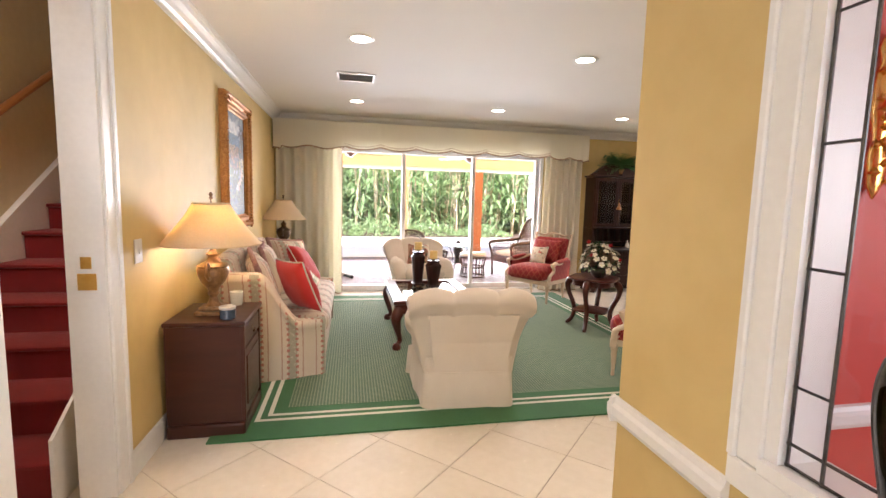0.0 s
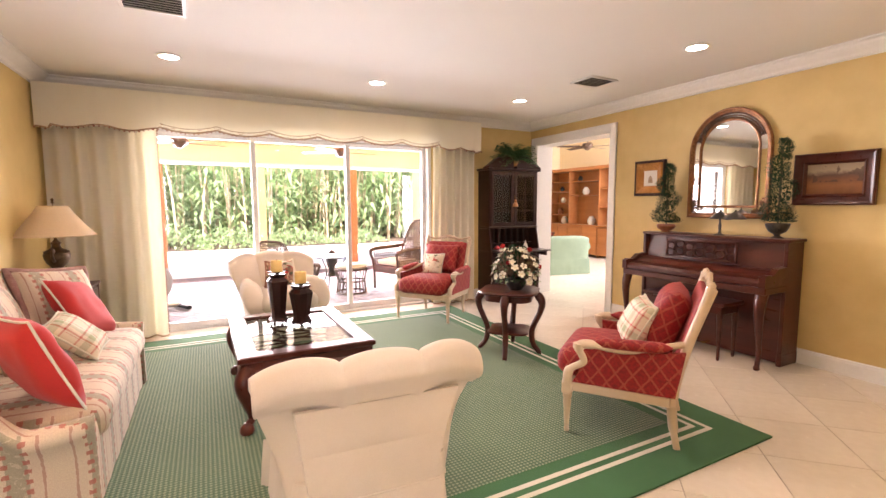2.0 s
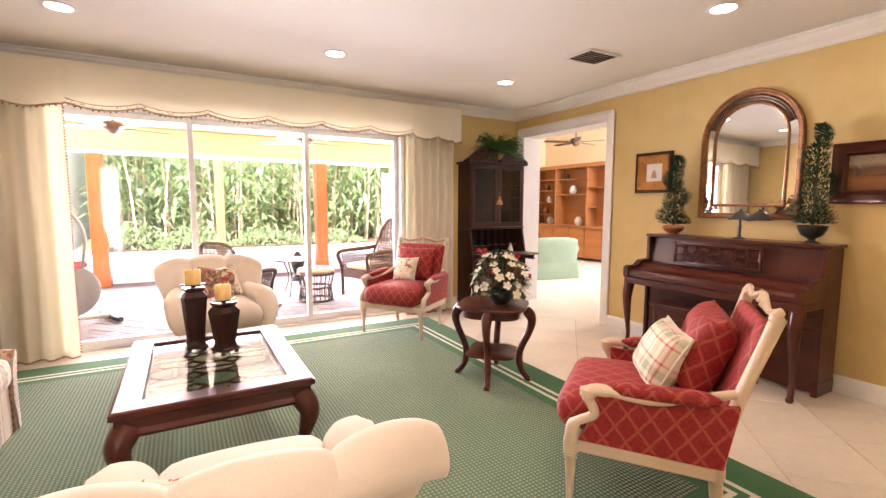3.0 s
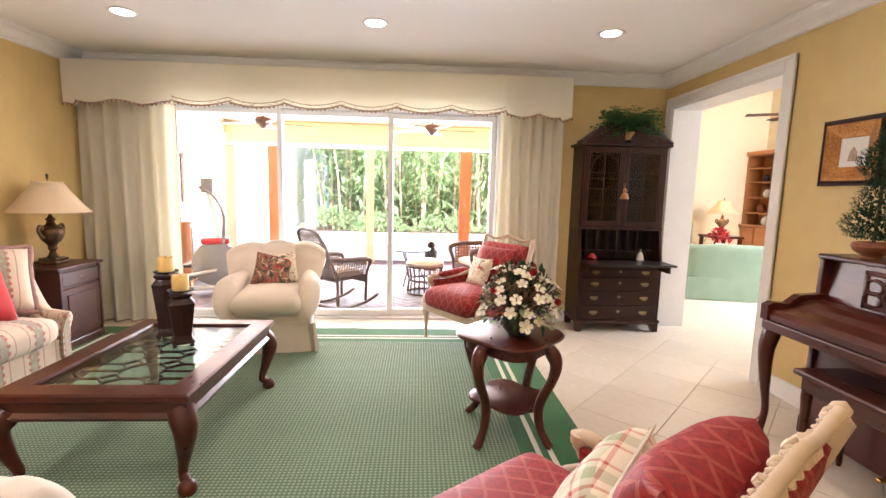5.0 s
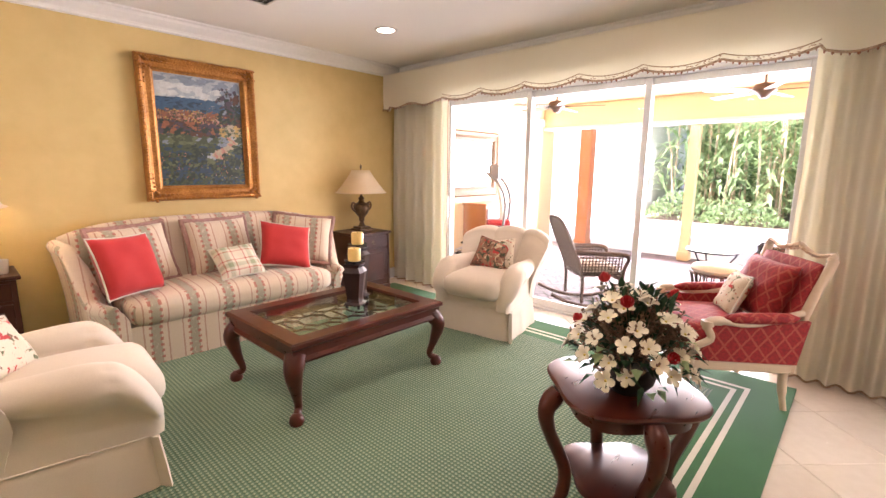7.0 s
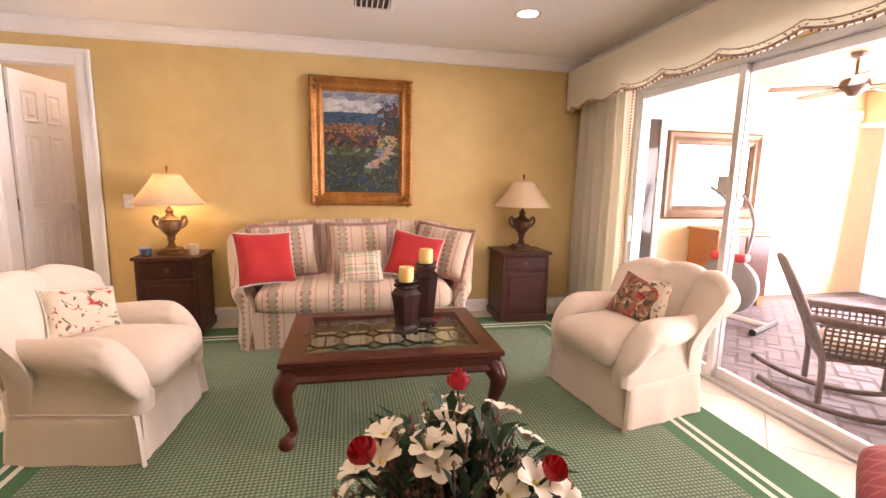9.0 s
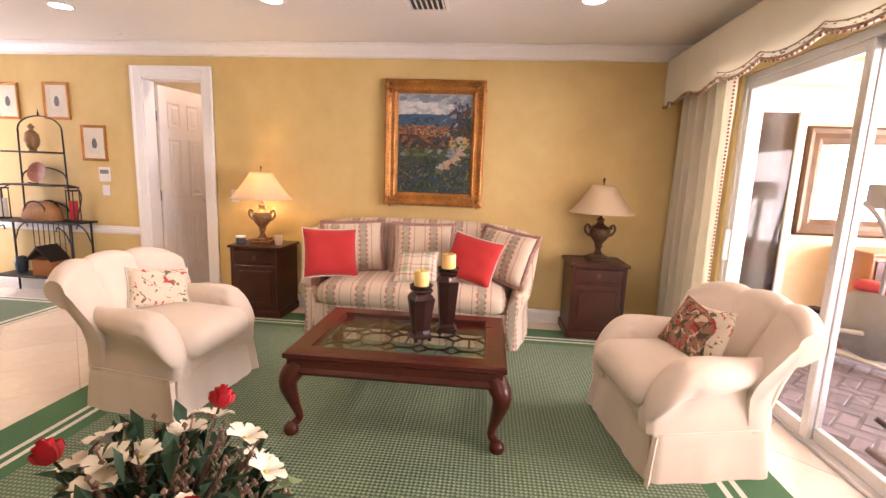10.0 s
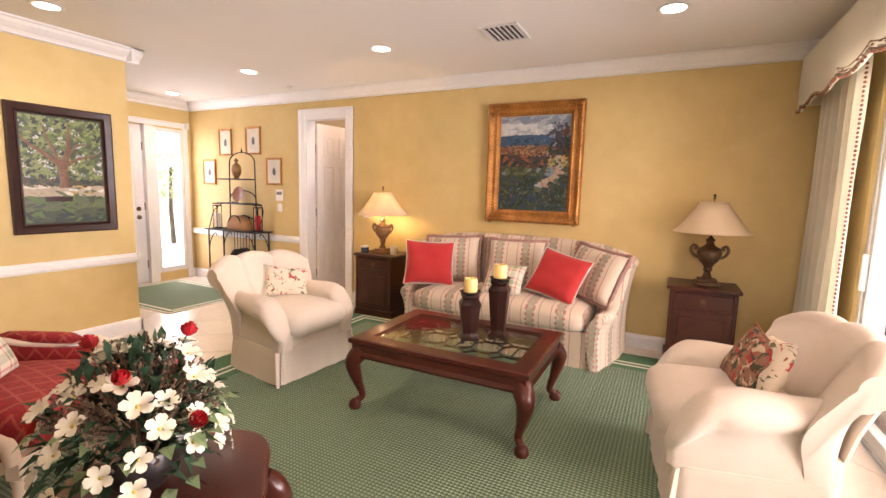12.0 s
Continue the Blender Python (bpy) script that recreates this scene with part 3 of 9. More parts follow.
def grid_wall(bm, axis, p0, p1, a0, a1, z0, z1, holes=()):
    """A wall slab between planes p0 and p1 of an axis ('x' or 'y'), with openings (a0, a1, z0, z1) through it."""
    cuts = sorted({a0, a1, *[h[0] for h in holes], *[h[1] for h in holes]})
    zs = sorted({z0, z1, *[h[2] for h in holes], *[h[3] for h in holes]})
    cuts, zs = [c for c in cuts if a0 <= c <= a1], [z for z in zs if z0 <= z <= z1]

    def is_solid(i, j):
        if not (0 <= i < len(cuts) - 1 and 0 <= j < len(zs) - 1):
            return False
        ca, cz = (cuts[i] + cuts[i + 1]) / 2, (zs[j] + zs[j + 1]) / 2
        return not any(h[0] < ca < h[1] and h[2] < cz < h[3] for h in holes)

    def q(p, a, z):
        return (p, a, z) if axis == "x" else (a, p, z)

    for i in range(len(cuts) - 1):
        for j in range(len(zs) - 1):
            if not is_solid(i, j):
                continue
            a, b, c, d = cuts[i], cuts[i + 1], zs[j], zs[j + 1]
            quads = [(q(p0, a, c), q(p0, b, c), q(p0, b, d), q(p0, a, d)), (q(p1, a, c), q(p1, b, c), q(p1, b, d), q(p1, a, d))]
            if not is_solid(i - 1, j):
                quads.append((q(p0, a, c), q(p0, a, d), q(p1, a, d), q(p1, a, c)))
            if not is_solid(i + 1, j):
                quads.append((q(p0, b, c), q(p0, b, d), q(p1, b, d), q(p1, b, c)))
            if not is_solid(i, j - 1):
                quads.append((q(p0, a, c), q(p0, b, c), q(p1, b, c), q(p1, a, c)))
            if not is_solid(i, j + 1):
                quads.append((q(p0, a, d), q(p0, b, d), q(p1, b, d), q(p1, a, d)))
            for f in quads:
                bm.faces.new([bm.verts.new(v) for v in f])
    bmesh.ops.remove_doubles(bm, verts=bm.verts, dist=0.0001)
    return bm


def wall(name, axis, p0, p1, a0, a1, z0, z1, material, holes=(), label=""):
    return solid(name, grid_wall(bmesh.new(), axis, p0, p1, a0, a1, z0, z1, holes), material, label, "wall", kind="structure")


# ---- the setting ----
W, E, N, S, H = -0.55, 4.93, 6.93, -0.25, 2.44
PX, PY = 1.335, 1.68  # corner of the partition round the dining room
SLIDER = (0.14, 3.33, -0.1, 2.08)
DOOR_W = (1.90, 2.515, -0.1, 2.14)
DOOR_E = (5.46, 6.80, -0.1, 2.13)
GLASS_W = (0.0, 1.145, 0.78, 2.16)

wall("wall_west", "x", W - 0.14, W, S - 0.14, N + 0.16, -0.1, H, M["wall"], (DOOR_W,), "yellow painted living room wall")
wall("wall_north", "y", N, N + 0.16, W, E, -0.1, H, M["wall"], (SLIDER,), "yellow painted wall with wide sliding doors")
wall("wall_east", "x", E, E + 0.27, PY - 0.12, N + 0.16, -0.1, H, M["wall"], (DOOR_E,), "yellow painted wall behind the piano")
wall("wall_partition_north", "y", PY - 0.12, PY, PX, E, -0.1, H, M["wall"], (), "yellow painted wall with white chair rail")
wall("wall_partition_west", "x", PX, PX + 0.12, S - 0.14, PY - 0.12, -0.1, H, M["wall"], (GLASS_W,), "yellow painted wall with a leaded glass opening")
wall("wall_south", "y", S - 0.14, S, W, PX, -0.1, H, M["wall"], ((-0.43, -0.03, 0.12, 2.06), (0.08, 1.02, -0.1, 2.08)), "yellow entry wall with door and sidelight")
solid("ceiling", boxed(W - 0.14, E + 0.27, S - 0.14, N + 0.16, H, H + 0.2), M["ceiling"], "smooth off-white ceiling", "ceiling", kind="structure")
solid("floor_base", boxed(W, E, S - 0.14, N, -0.12, -0.004), M["grout"], "grout bed under the tiles", "floor", kind="structure")

CROWN = ((0.0, H - 0.001), (0.105, H - 0.001), (0.105, H - 0.012), (0.088, H - 0.020), (0.080, H - 0.040), (0.055, H - 0.062), (0.032, H - 0.078), (0.022, H - 0.092), (0.022, H - 0.104), (0.0, H - 0.110))
for name, a, b, inward in (("trim_crown_west", (W, S), (W, N), (1, 0)), ("trim_crown_north", (W, N), (E, N), (0, -1)), ("trim_crown_east", (E, PY), (E, N), (-1, 0)),
                           ("trim_crown_partition_north", (PX - 0.105, PY), (E, PY), (0, 1)), ("trim_crown_partition_west", (PX, S), (PX, PY + 0.105), (-1, 0)), ("trim_crown_south", (W, S), (PX, S), (0, 1))):
    solid(name, sweep(bmesh.new(), CROWN, a, b, inward), M["trim"], "white stepped crown moulding", "moulding", kind="structure")
BASE = ((0.0, 0.0), (0.016, 0.0), (0.016, 0.095), (0.010, 0.115), (0.0, 0.122))
RAIL = ((0.0, 0.625), (0.012, 0.630), (0.024, 0.650), (0.026, 0.680), (0.016, 0.690), (0.012, 0.705), (0.0, 0.708))
for name, prof, runs in (("baseboard", BASE, (((W, DOOR_W[1] + 0.1), (W, N), (1, 0)), ((W, S), (W, DOOR_W[0] - 0.1), (1, 0)), ((W, N), (SLIDER[0] - 0.06, N), (0, -1)), ((SLIDER[1] + 0.06, N), (E, N), (0, -1)),
                                              ((E, PY), (E, DOOR_E[0] - 0.09), (-1, 0)), ((PX - 0.016, PY), (E, PY), (0, 1)), ((PX, S), (PX, PY + 0.016), (-1, 0)), ((W, S), (-0.5, S), (0, 1)))),
                         ("trim_chair_rail", RAIL, (((W, S), (W, DOOR_W[0] - 0.1), (1, 0)), ((PX - 0.026, PY), (E, PY), (0, 1)), ((PX, GLASS_W[1] + 0.08), (PX, PY + 0.026), (-1, 0)), ((PX, S), (PX, -0.09), (-1, 0))))):
    for a, b, inward in runs:
        solid(name, sweep(bmesh.new(), prof, a, b, inward), M["trim"], "white painted " + ("baseboard" if name == "baseboard" else "chair rail moulding"), "moulding", kind="structure")


def casing(name, axis, plane, out, hole, width, sill=False, label="white painted door casing"):
    """Flat stepped casing round an opening; out is +1 or -1 along the axis."""
    bm = bmesh.new()
    a0, a1, z0, z1 = hole
    z0 = max(z0, 0.0)

    def add(b0, b1, c0, c1, t):
        p0, p1 = sorted((plane, plane + out * t))
        box(bm, *((p0, p1, b0, b1) if axis == "x" else (b0, b1, p0, p1)), c0, c1, 0.004, 1)
    for t, lo, hi in ((0.014, 0.0, width), (0.024, width * 0.72, width)):
        add(a0 - hi, a0 - lo, z0, z1 + hi, t)
        add(a1 + lo, a1 + hi, z0, z1 + hi, t)
        add(a0 - lo + 0.0005, a1 + lo - 0.0005, z1 + lo, z1 + hi, t)
    if sill:
        add(a0 - width, a1 + width, z0 - 0.07, z0 - 0.001, 0.02)
    return solid(name, bm, M["trim"], label, "casing", kind="structure")


casing("trim_door_west", "x", W, 1, DOOR_W, 0.10)
casing("trim_door_east", "x", E, -1, DOOR_E, 0.09)
casing("trim_glass_panel", "x", PX, -1, GLASS_W, 0.08, True, "white casing of the leaded glass opening")
casing("trim_entry", "y", S, 1, (-0.43, 1.02, 0.0, 2.08), 0.07)
# jamb linings
for name, hole, p0, p1 in (("trim_jamb_west", DOOR_W, W - 0.142, W + 0.004), ("trim_jamb_east", DOOR_E, E - 0.004, E + 0.274)):
    bm = bmesh.new()
    a0, a1, z0, z1 = hole
    box(bm, p0, p1, a0 - 0.001, a0 + 0.018, 0, z1)
    box(bm, p0, p1, a1 - 0.018, a1 + 0.001, 0, z1)
    box(bm, p0, p1, a0, a1, z1 - 0.018, z1 + 0.001)
    solid(name, bm, M["trim"], "white painted door jamb", "jamb", kind="structure")
bm = bmesh.new()
box(bm, PX - 0.004, PX + 0.124, GLASS_W[0] - 0.001, GLASS_W[0] + 0.03, GLASS_W[2], GLASS_W[3])
box(bm, PX - 0.004, PX + 0.124, GLASS_W[1] - 0.03, GLASS_W[1] + 0.001, GLASS_W[2], GLASS_W[3])
box(bm, PX - 0.02, PX + 0.124, GLASS_W[0], GLASS_W[1], GLASS_W[2] - 0.001, GLASS_W[2] + 0.03)
box(bm, PX - 0.004, PX + 0.124, GLASS_W[0], GLASS_W[1], GLASS_W[3] - 0.03, GLASS_W[3] + 0.001)
solid("trim_glass_jamb", bm, M["trim"], "white painted reveal of the leaded glass", "jamb", kind="structure")

# the sliding doors: frame and three panels
door_1 = thing("door_1", pose(0, 0, 0), "aluminium framed sliding glass doors to the patio", "sliding door", kind="structure")
bm = bmesh.new()
x0, x1, z1 = SLIDER[0], SLIDER[1], SLIDER[3]
box(bm, x0, x0 + 0.045, N + 0.02, N + 0.15, 0, z1, 0.004, 1)
box(bm, x1 - 0.045, x1, N + 0.02, N + 0.15, 0, z1, 0.004, 1)
box(bm, x0 + 0.045, x1 - 0.045, N + 0.02, N + 0.15, z1 - 0.05, z1, 0.004, 1)
box(bm, x0 + 0.045, x1 - 0.045, N + 0.02, N + 0.15, -0.006, 0.016, 0.004, 1)
part("door_frame", bm, M["steel"], door_1, "brushed aluminium frame with floor track")
for k, (a, b, y) in enumerate(((x0 + 0.045, 1.225, N + 0.045), (1.175, 2.275, N + 0.085), (2.225, x1 - 0.045, N + 0.125))):
    bm = bmesh.new()
    box(bm, a, a + 0.05, y - 0.018, y + 0.018, 0.016, z1 - 0.05, 0.004, 1)
    box(bm, b - 0.05, b, y - 0.018, y + 0.018, 0.016, z1 - 0.05, 0.004, 1)
    box(bm, a + 0.05, b - 0.05, y - 0.018, y + 0.018, z1 - 0.105, z1 - 0.05, 0.004, 1)
    box(bm, a + 0.05, b - 0.05, y - 0.018, y + 0.018, 0.016, 0.085, 0.004, 1)
    sash = part("sliding_panel", bm, M["steel"], door_1)
    pane = part("pane", boxed(a + 0.05, b - 0.05, y - 0.003, y + 0.003, 0.085, z1 - 0.105), M["glass"], sash, "clear glass pane")
    pane.visible_shadow = False
    if k == 0:
        bm = bmesh.new()
        box(bm, a + 0.012, a + 0.038, y - 0.05, y - 0.018, 0.80, 1.02, 0.006, 2)
        part("pull_handle", bm, M["plastic"], sash, "white pull handle")

# floor tiles laid on the diagonal
TILE, JOINT = 0.455, 0.004


def clip_poly(poly, x0, x1, y0, y1):
    for ax, lim, keep in ((0, x0, 1), (0, x1, -1), (1, y0, 1), (1, y1, -1)):
        out = []
        for a, b in zip(poly, poly[1:] + poly[:1]):
            ia, ib = (a[ax] - lim) * keep >= 0, (b[ax] - lim) * keep >= 0
            if ia:
                out.append(a)
            if ia != ib:
                f = (lim - a[ax]) / (b[ax] - a[ax])
                out.append((a[0] + f * (b[0] - a[0]), a[1] + f * (b[1] - a[1])))
        poly = out
        if len(poly) < 3:
            return []
    return poly


def tile_slab(poly, thick=0.008):
    bm = bmesh.new()
    cx, cy = sum(p[0] for p in poly) / len(poly), sum(p[1] for p in poly) / len(poly)
    loft(bm, [[(x, y, -thick) for x, y in poly], [(x, y, -0.0015) for x, y in poly], [(x + (cx - x) * 0.006, y + (cy - y) * 0.006, 0.0) for x, y in poly]])
    return bm


def lay_tiles(parent, x0, x1, y0, y1, shift=(0.12, 0.05), skip=lambda x, y: False):
    h = (TILE - JOINT) / 2
    full = None
    c = math.sqrt(0.5)
    n = int((x1 - x0 + y1 - y0) / TILE) + 3
    for i in range(-n, n):
        for j in range(-n, n):
            u, v = i * TILE + shift[0], j * TILE + shift[1]
            cx, cy = (x0 + x1) / 2 + c * (u - v), (y0 + y1) / 2 + c * (u + v)
            if skip(cx, cy):
                continue
            corner = [(cx + c * (a - b), cy + c * (a + b)) for a, b in ((-h, -h), (h, -h), (h, h), (-h, h))]
            poly = clip_poly(corner, x0, x1, y0, y1)
            if not poly:
                continue
            if len(poly) == 4 and all(abs(p[0] - q[0]) + abs(p[1] - q[1]) < 1e-6 for p, q in zip(poly, corner)):
                if full is None:
                    full = mesh_of("tile", tile_slab([(p[0] - cx, p[1] - cy) for p in corner]), M["tile"])
                ob = new("tile", full)
                ob.location = (cx, cy, 0)
            else:
                ob = new("tile", mesh_of("tile", tile_slab([(p[0] - cx, p[1] - cy) for p in poly]), M["tile"]))
                ob.location = (cx, cy, 0)
            ob.parent = parent


# stair hall behind the west door
wall("wall_hall_west", "x", -1.79, -1.69, 0.6, 5.6, -0.1, 4.2, M["hall_wall"], (), "plain beige stair hall wall")
wall("wall_hall_south", "y", 0.5, 0.6, -1.79, W - 0.14, -0.1, 4.2, M["hall_wall"])
wall("wall_hall_north", "y", 5.6, 5.7, -1.79, W - 0.14, -0.1, 4.2, M["hall_wall"])
wall("wall_hall_east", "x", W - 0.14, W - 0.1, S - 0.14, N, H, 4.2, M["hall_wall"])
solid("ceiling_hall", boxed(-1.79, W - 0.1, 0.5, 5.7, 4.2, 4.3), M["ceiling"], "stair hall ceiling", "ceiling", kind="structure")
solid("floor_hall", boxed(-1.69, W - 0.14, 0.6, 5.6, -0.12, -0.001), M["tile"], "cream tiled hall floor", "floor", kind="structure")
# dining room behind the leaded glass
wall("wall_dining_north", "y", PY - 0.16, PY - 0.122, PX + 0.122, 4.6, -0.1, H, M["red_wall"], (), "deep red dining room wall")
wall("wall_dining_east", "x", 4.6, 4.7, -2.3, PY - 0.16, -0.1, H, M["red_wall"], ((-1.4, -0.2, 0.8, 2.1),), "deep red dining room wall")
wall("wall_dining_south", "y", -2.4, -2.3, PX, 4.7, -0.1, H, M["red_wall"])
wall("wall_dining_west", "x", PX, PX + 0.12, -2.3, S - 0.14, -0.1, H, M["red_wall"])
solid("floor_dining", boxed(PX + 0.12, 4.6, -2.3, PY - 0.16, -0.1, -0.001), M["tile"], "dining room floor", "floor", kind="structure")
solid("ceiling_dining", boxed(PX, 4.7, -2.4, S - 0.14, H, H + 0.2), M["ceiling"], "dining room ceiling", "ceiling", kind="structure")
for a, b, inward in (((PX + 0.12, PY - 0.16), (4.6, PY - 0.16), (0, -1)),):
    solid("trim_dining_rail", sweep(bmesh.new(), RAIL, a, b, inward), M["trim"], "white dining room chair rail", "moulding", kind="structure")
    solid("baseboard", sweep(bmesh.new(), BASE, a, b, inward), M["trim"], "white painted baseboard", "moulding", kind="structure")
# family room through the east opening
FX, FN = 9.4, 11.3
wall("wall_family_north", "y", FN, FN + 0.15, E + 0.12, FX + 0.15, -0.1, 3.9, M["cream_wall"], (), "pale yellow family room wall")
wall("wall_family_east", "x", FX, FX + 0.15, 3.5, FN, -0.1, 3.9, M["cream_wall"], (), "pale yellow family room wall")
wall("wall_family_south", "y", 3.4, 3.5, E + 0.27, FX + 0.15, -0.1, 3.9, M["cream_wall"])
wall("wall_family_west", "x", E + 0.12, E + 0.27, N + 0.16, FN, -0.1, 3.9, M["cream_wall"])
wall("wall_family_gable", "x", E + 0.12, E + 0.27, 3.5, N + 0.16, H, 3.9, M["cream_wall"])
solid("floor_family", boxed(E + 0.27, FX, 3.5, FN, -0.12, -0.001), M["tile"], "cream tiled family room floor", "floor", kind="structure")
bm = bmesh.new()
loft(bm, [[(E + 0.12, y, 2.62), (FX + 0.15, y, 3.75), (FX + 0.15, y, 3.9), (E + 0.12, y, 2.8)] for y in (3.4, FN + 0.15)])
solid("ceiling_family", bm, M["ceiling"], "white sloping family room ceiling", "ceiling", kind="structure")
# patio and garden
PATIO = (-0.80, 6.4, N + 0.16, 11.0)
wall("wall_patio_west", "x", -0.95, -0.80, N + 0.16, 11.0, -0.1, 2.45, M["beam"], (), "yellow stucco patio wall")
bm = bmesh.new()
for k in range(26):
    y = N + 0.16 + k * 0.15
    box(bm, -0.95, 5.0, y + 0.003, y + 0.147, 2.42, 2.44)
solid("ceiling_patio", bm, M["patio_ceiling"], "stained tongue and groove patio ceiling", "ceiling", kind="structure")
solid("roof", boxed(-2.2, E + 0.12, N + 0.16, 11.6, 2.46, 2.62), M["trim"], "flat roof slab over the patio", "roof", kind="structure")
solid("trim_patio_beam", boxed(-0.80, 5.0, 10.62, 10.84, 2.06, 2.42, 0.01, 1), M["beam"], "yellow stucco beam across the patio edge", "beam", kind="structure")
solid("trim_patio_fascia", boxed(-0.80, 5.0, 10.60, 10.86, 2.00, 2.06, 0.006, 1), M["trim"], "white band under the beam", "beam", kind="structure")
solid("ground", boxed(-120, 140, 10.95, 220, -0.3, -0.03), M["deck"], "pale sunlit pool deck", "ground", kind="structure")

# ---- upholstered seats ----


def lerp(a, b, t):
    return a + (b - a) * t


def smooth_step(t):
    t = min(1, max(0, t))
    return t * t * (3 - 2 * t)


def back_slab(bm, half_low, half_top, z0, top, y_low, lean, thick, wing, channels=0, depth=0.0, nu=40, nv=9, wing_low=1.0, thin=0.45):
    """A curved upholstered back: u runs across, v up; its ends come forward by wing; the front may be channelled."""
    loops = []
    for i in range(nu + 1):
        u = 2 * i / nu - 1
        zt = top(u)
        edge = max(0.0, 1 - abs(u) ** 10)
        front, back = [], []
        for j in range(nv + 1):
            v = j / nv
            x = u * lerp(half_low, half_top, smooth_step(v) * 0.6 + v * 0.4)
            y = y_low + lean * v ** 1.3 - wing * lerp(wing_low, 1.0, smooth_step(v * 1.5)) * abs(u) ** 2.4 * (1 - 0.25 * v)
            t = thick * lerp(1.0, 0.72, v) * (thin + (1 - thin) * edge)
            puff = depth * abs(math.cos(math.pi * channels * (u + 1) / 2 + math.pi / 2)) ** 0.6 * min(1, v * 3) if channels else 0
            z = lerp(z0, zt - 0.03, v)
            front.append((x, y - t / 2 - puff, z))
            back.append((x, y + t / 2, z))
        xe, ye = front[-1][0], (front[-1][1] + back[-1][1]) / 2
        tt = abs(front[-1][1] - back[-1][1]) / 2
        cap = [(xe, ye - tt * math.cos(radians(a)), zt - 0.03 + 0.045 * math.sin(radians(a))) for a in (30, 60, 90, 120, 150)]
        loops.append(front + cap + back[::-1])
    return loft(bm, loops)


def roll_arm(bm, side, x_in, x_low, roll, z_roll, y0, y1, z0, flare=0.05, n=16, droop=0.0, front_round=0.10):
    """A rolled arm from y0 (back) to y1 (front); z_roll(t) is the height of the roll's centre."""
    loops = []
    for i in range(n + 1):
        t = i / n
        y, zc = lerp(y0, y1, t), z_roll(t)
        r = roll * (1 + 0.08 * math.sin(t * math.pi))
        cx = x_low + flare - r * 0.2
        k = 1.0
        if y - y1 < front_round:
            k = math.sqrt(max(0.02, 1 - (1 - (y - y1) / front_round) ** 2))
        pts = [(x_in, z0)]
        pts.append((x_in, zc - r * 0.6))
        for a in range(200, -61, -20):
            pts.append((cx + r * math.cos(radians(a)), zc + r * math.sin(radians(a))))
        pts += [(x_low + 0.008, lerp(zc - r, z0, 0.35)), (x_low, z0)]
        mx = (x_in + x_low) / 2
        loops.append([(side * (mx + (x - mx) * (0.6 + 0.4 * k)), y, z0 + (z - z0) * (0.82 + 0.18 * k)) for x, z in pts])
    return loft(bm, loops)


def skirt_mesh(w, d, h, r=0.05, flare=1.02, ripple=0.004, seed=0):
    base = rounded_outline(w, d, r, 6)
    fine = []
    for a, b in zip(base, base[1:] + base[:1]):
        n = max(1, int(math.hypot(b[0] - a[0], b[1] - a[1]) / 0.03))
        fine += [(lerp(a[0], b[0], k / n), lerp(a[1], b[1], k / n)) for k in range(n)]
    loops = []
    for j in range(7):
        v = j / 6
        loops.append([(x * lerp(flare, 1.0, v) + (1 - v) * ripple * noise.noise((x * 9, y * 9, seed)), y * lerp(flare, 1.0, v) + (1 - v) * ripple * noise.noise((y * 9, x * 9, seed + 5)), 0.006 + h * v) for x, y in fine])
    return loft(bmesh.new(), loops)


def soft_box(w, d, h, r, at=(0, 0, 0), crown=0.03, n=10):
    """A box cushion with a crowned top; base at at.z."""
    bm = bmesh.new()
    box(bm, -w / 2, w / 2, -d / 2, d / 2, 0, h)
    bmesh.ops.subdivide_edges(bm, edges=bm.edges, cuts=n, use_grid_fill=True)
    for v in bm.verts:
        x, y, z = v.co
        dx, dy, dz = max(0, abs(x) - (w / 2 - r)), max(0, abs(y) - (d / 2 - r)), max(0, abs(z - h / 2) - (h / 2 - r))
        m = math.sqrt(dx * dx + dy * dy + dz * dz)
        if m > r:
            f = r / m
            x = math.copysign(abs(x) - dx + dx * f, x)
            y = math.copysign(abs(y) - dy + dy * f, y)
            z = h / 2 + math.copysign(abs(z - h / 2) - dz + dz * f, z - h / 2)
        bulge = max(0, 1 - (2 * x / w) ** 2) * max(0, 1 - (2 * y / d) ** 2)
        z += crown * bulge * (z / h)
        v.co = Vector((x + at[0], y + at[1], z + at[2]))
    return bm


def club_taper(y):
    """How the chair narrows from its front towards its back."""
    return lerp(1.0, 0.84, min(1, max(0, (y + 0.30) / 0.58)))


def club_outline(w, d, r):
    out = []
    for a, b in zip(*(lambda p: (p, p[1:] + p[:1]))(rounded_outline(w, d, r, 6))):
        n = max(1, int(math.hypot(b[0] - a[0], b[1] - a[1]) / 0.03))
        out += [(lerp(a[0], b[0], k / n), lerp(a[1], b[1], k / n)) for k in range(n)]
    return [(x * club_taper(y), y) for x, y in out]


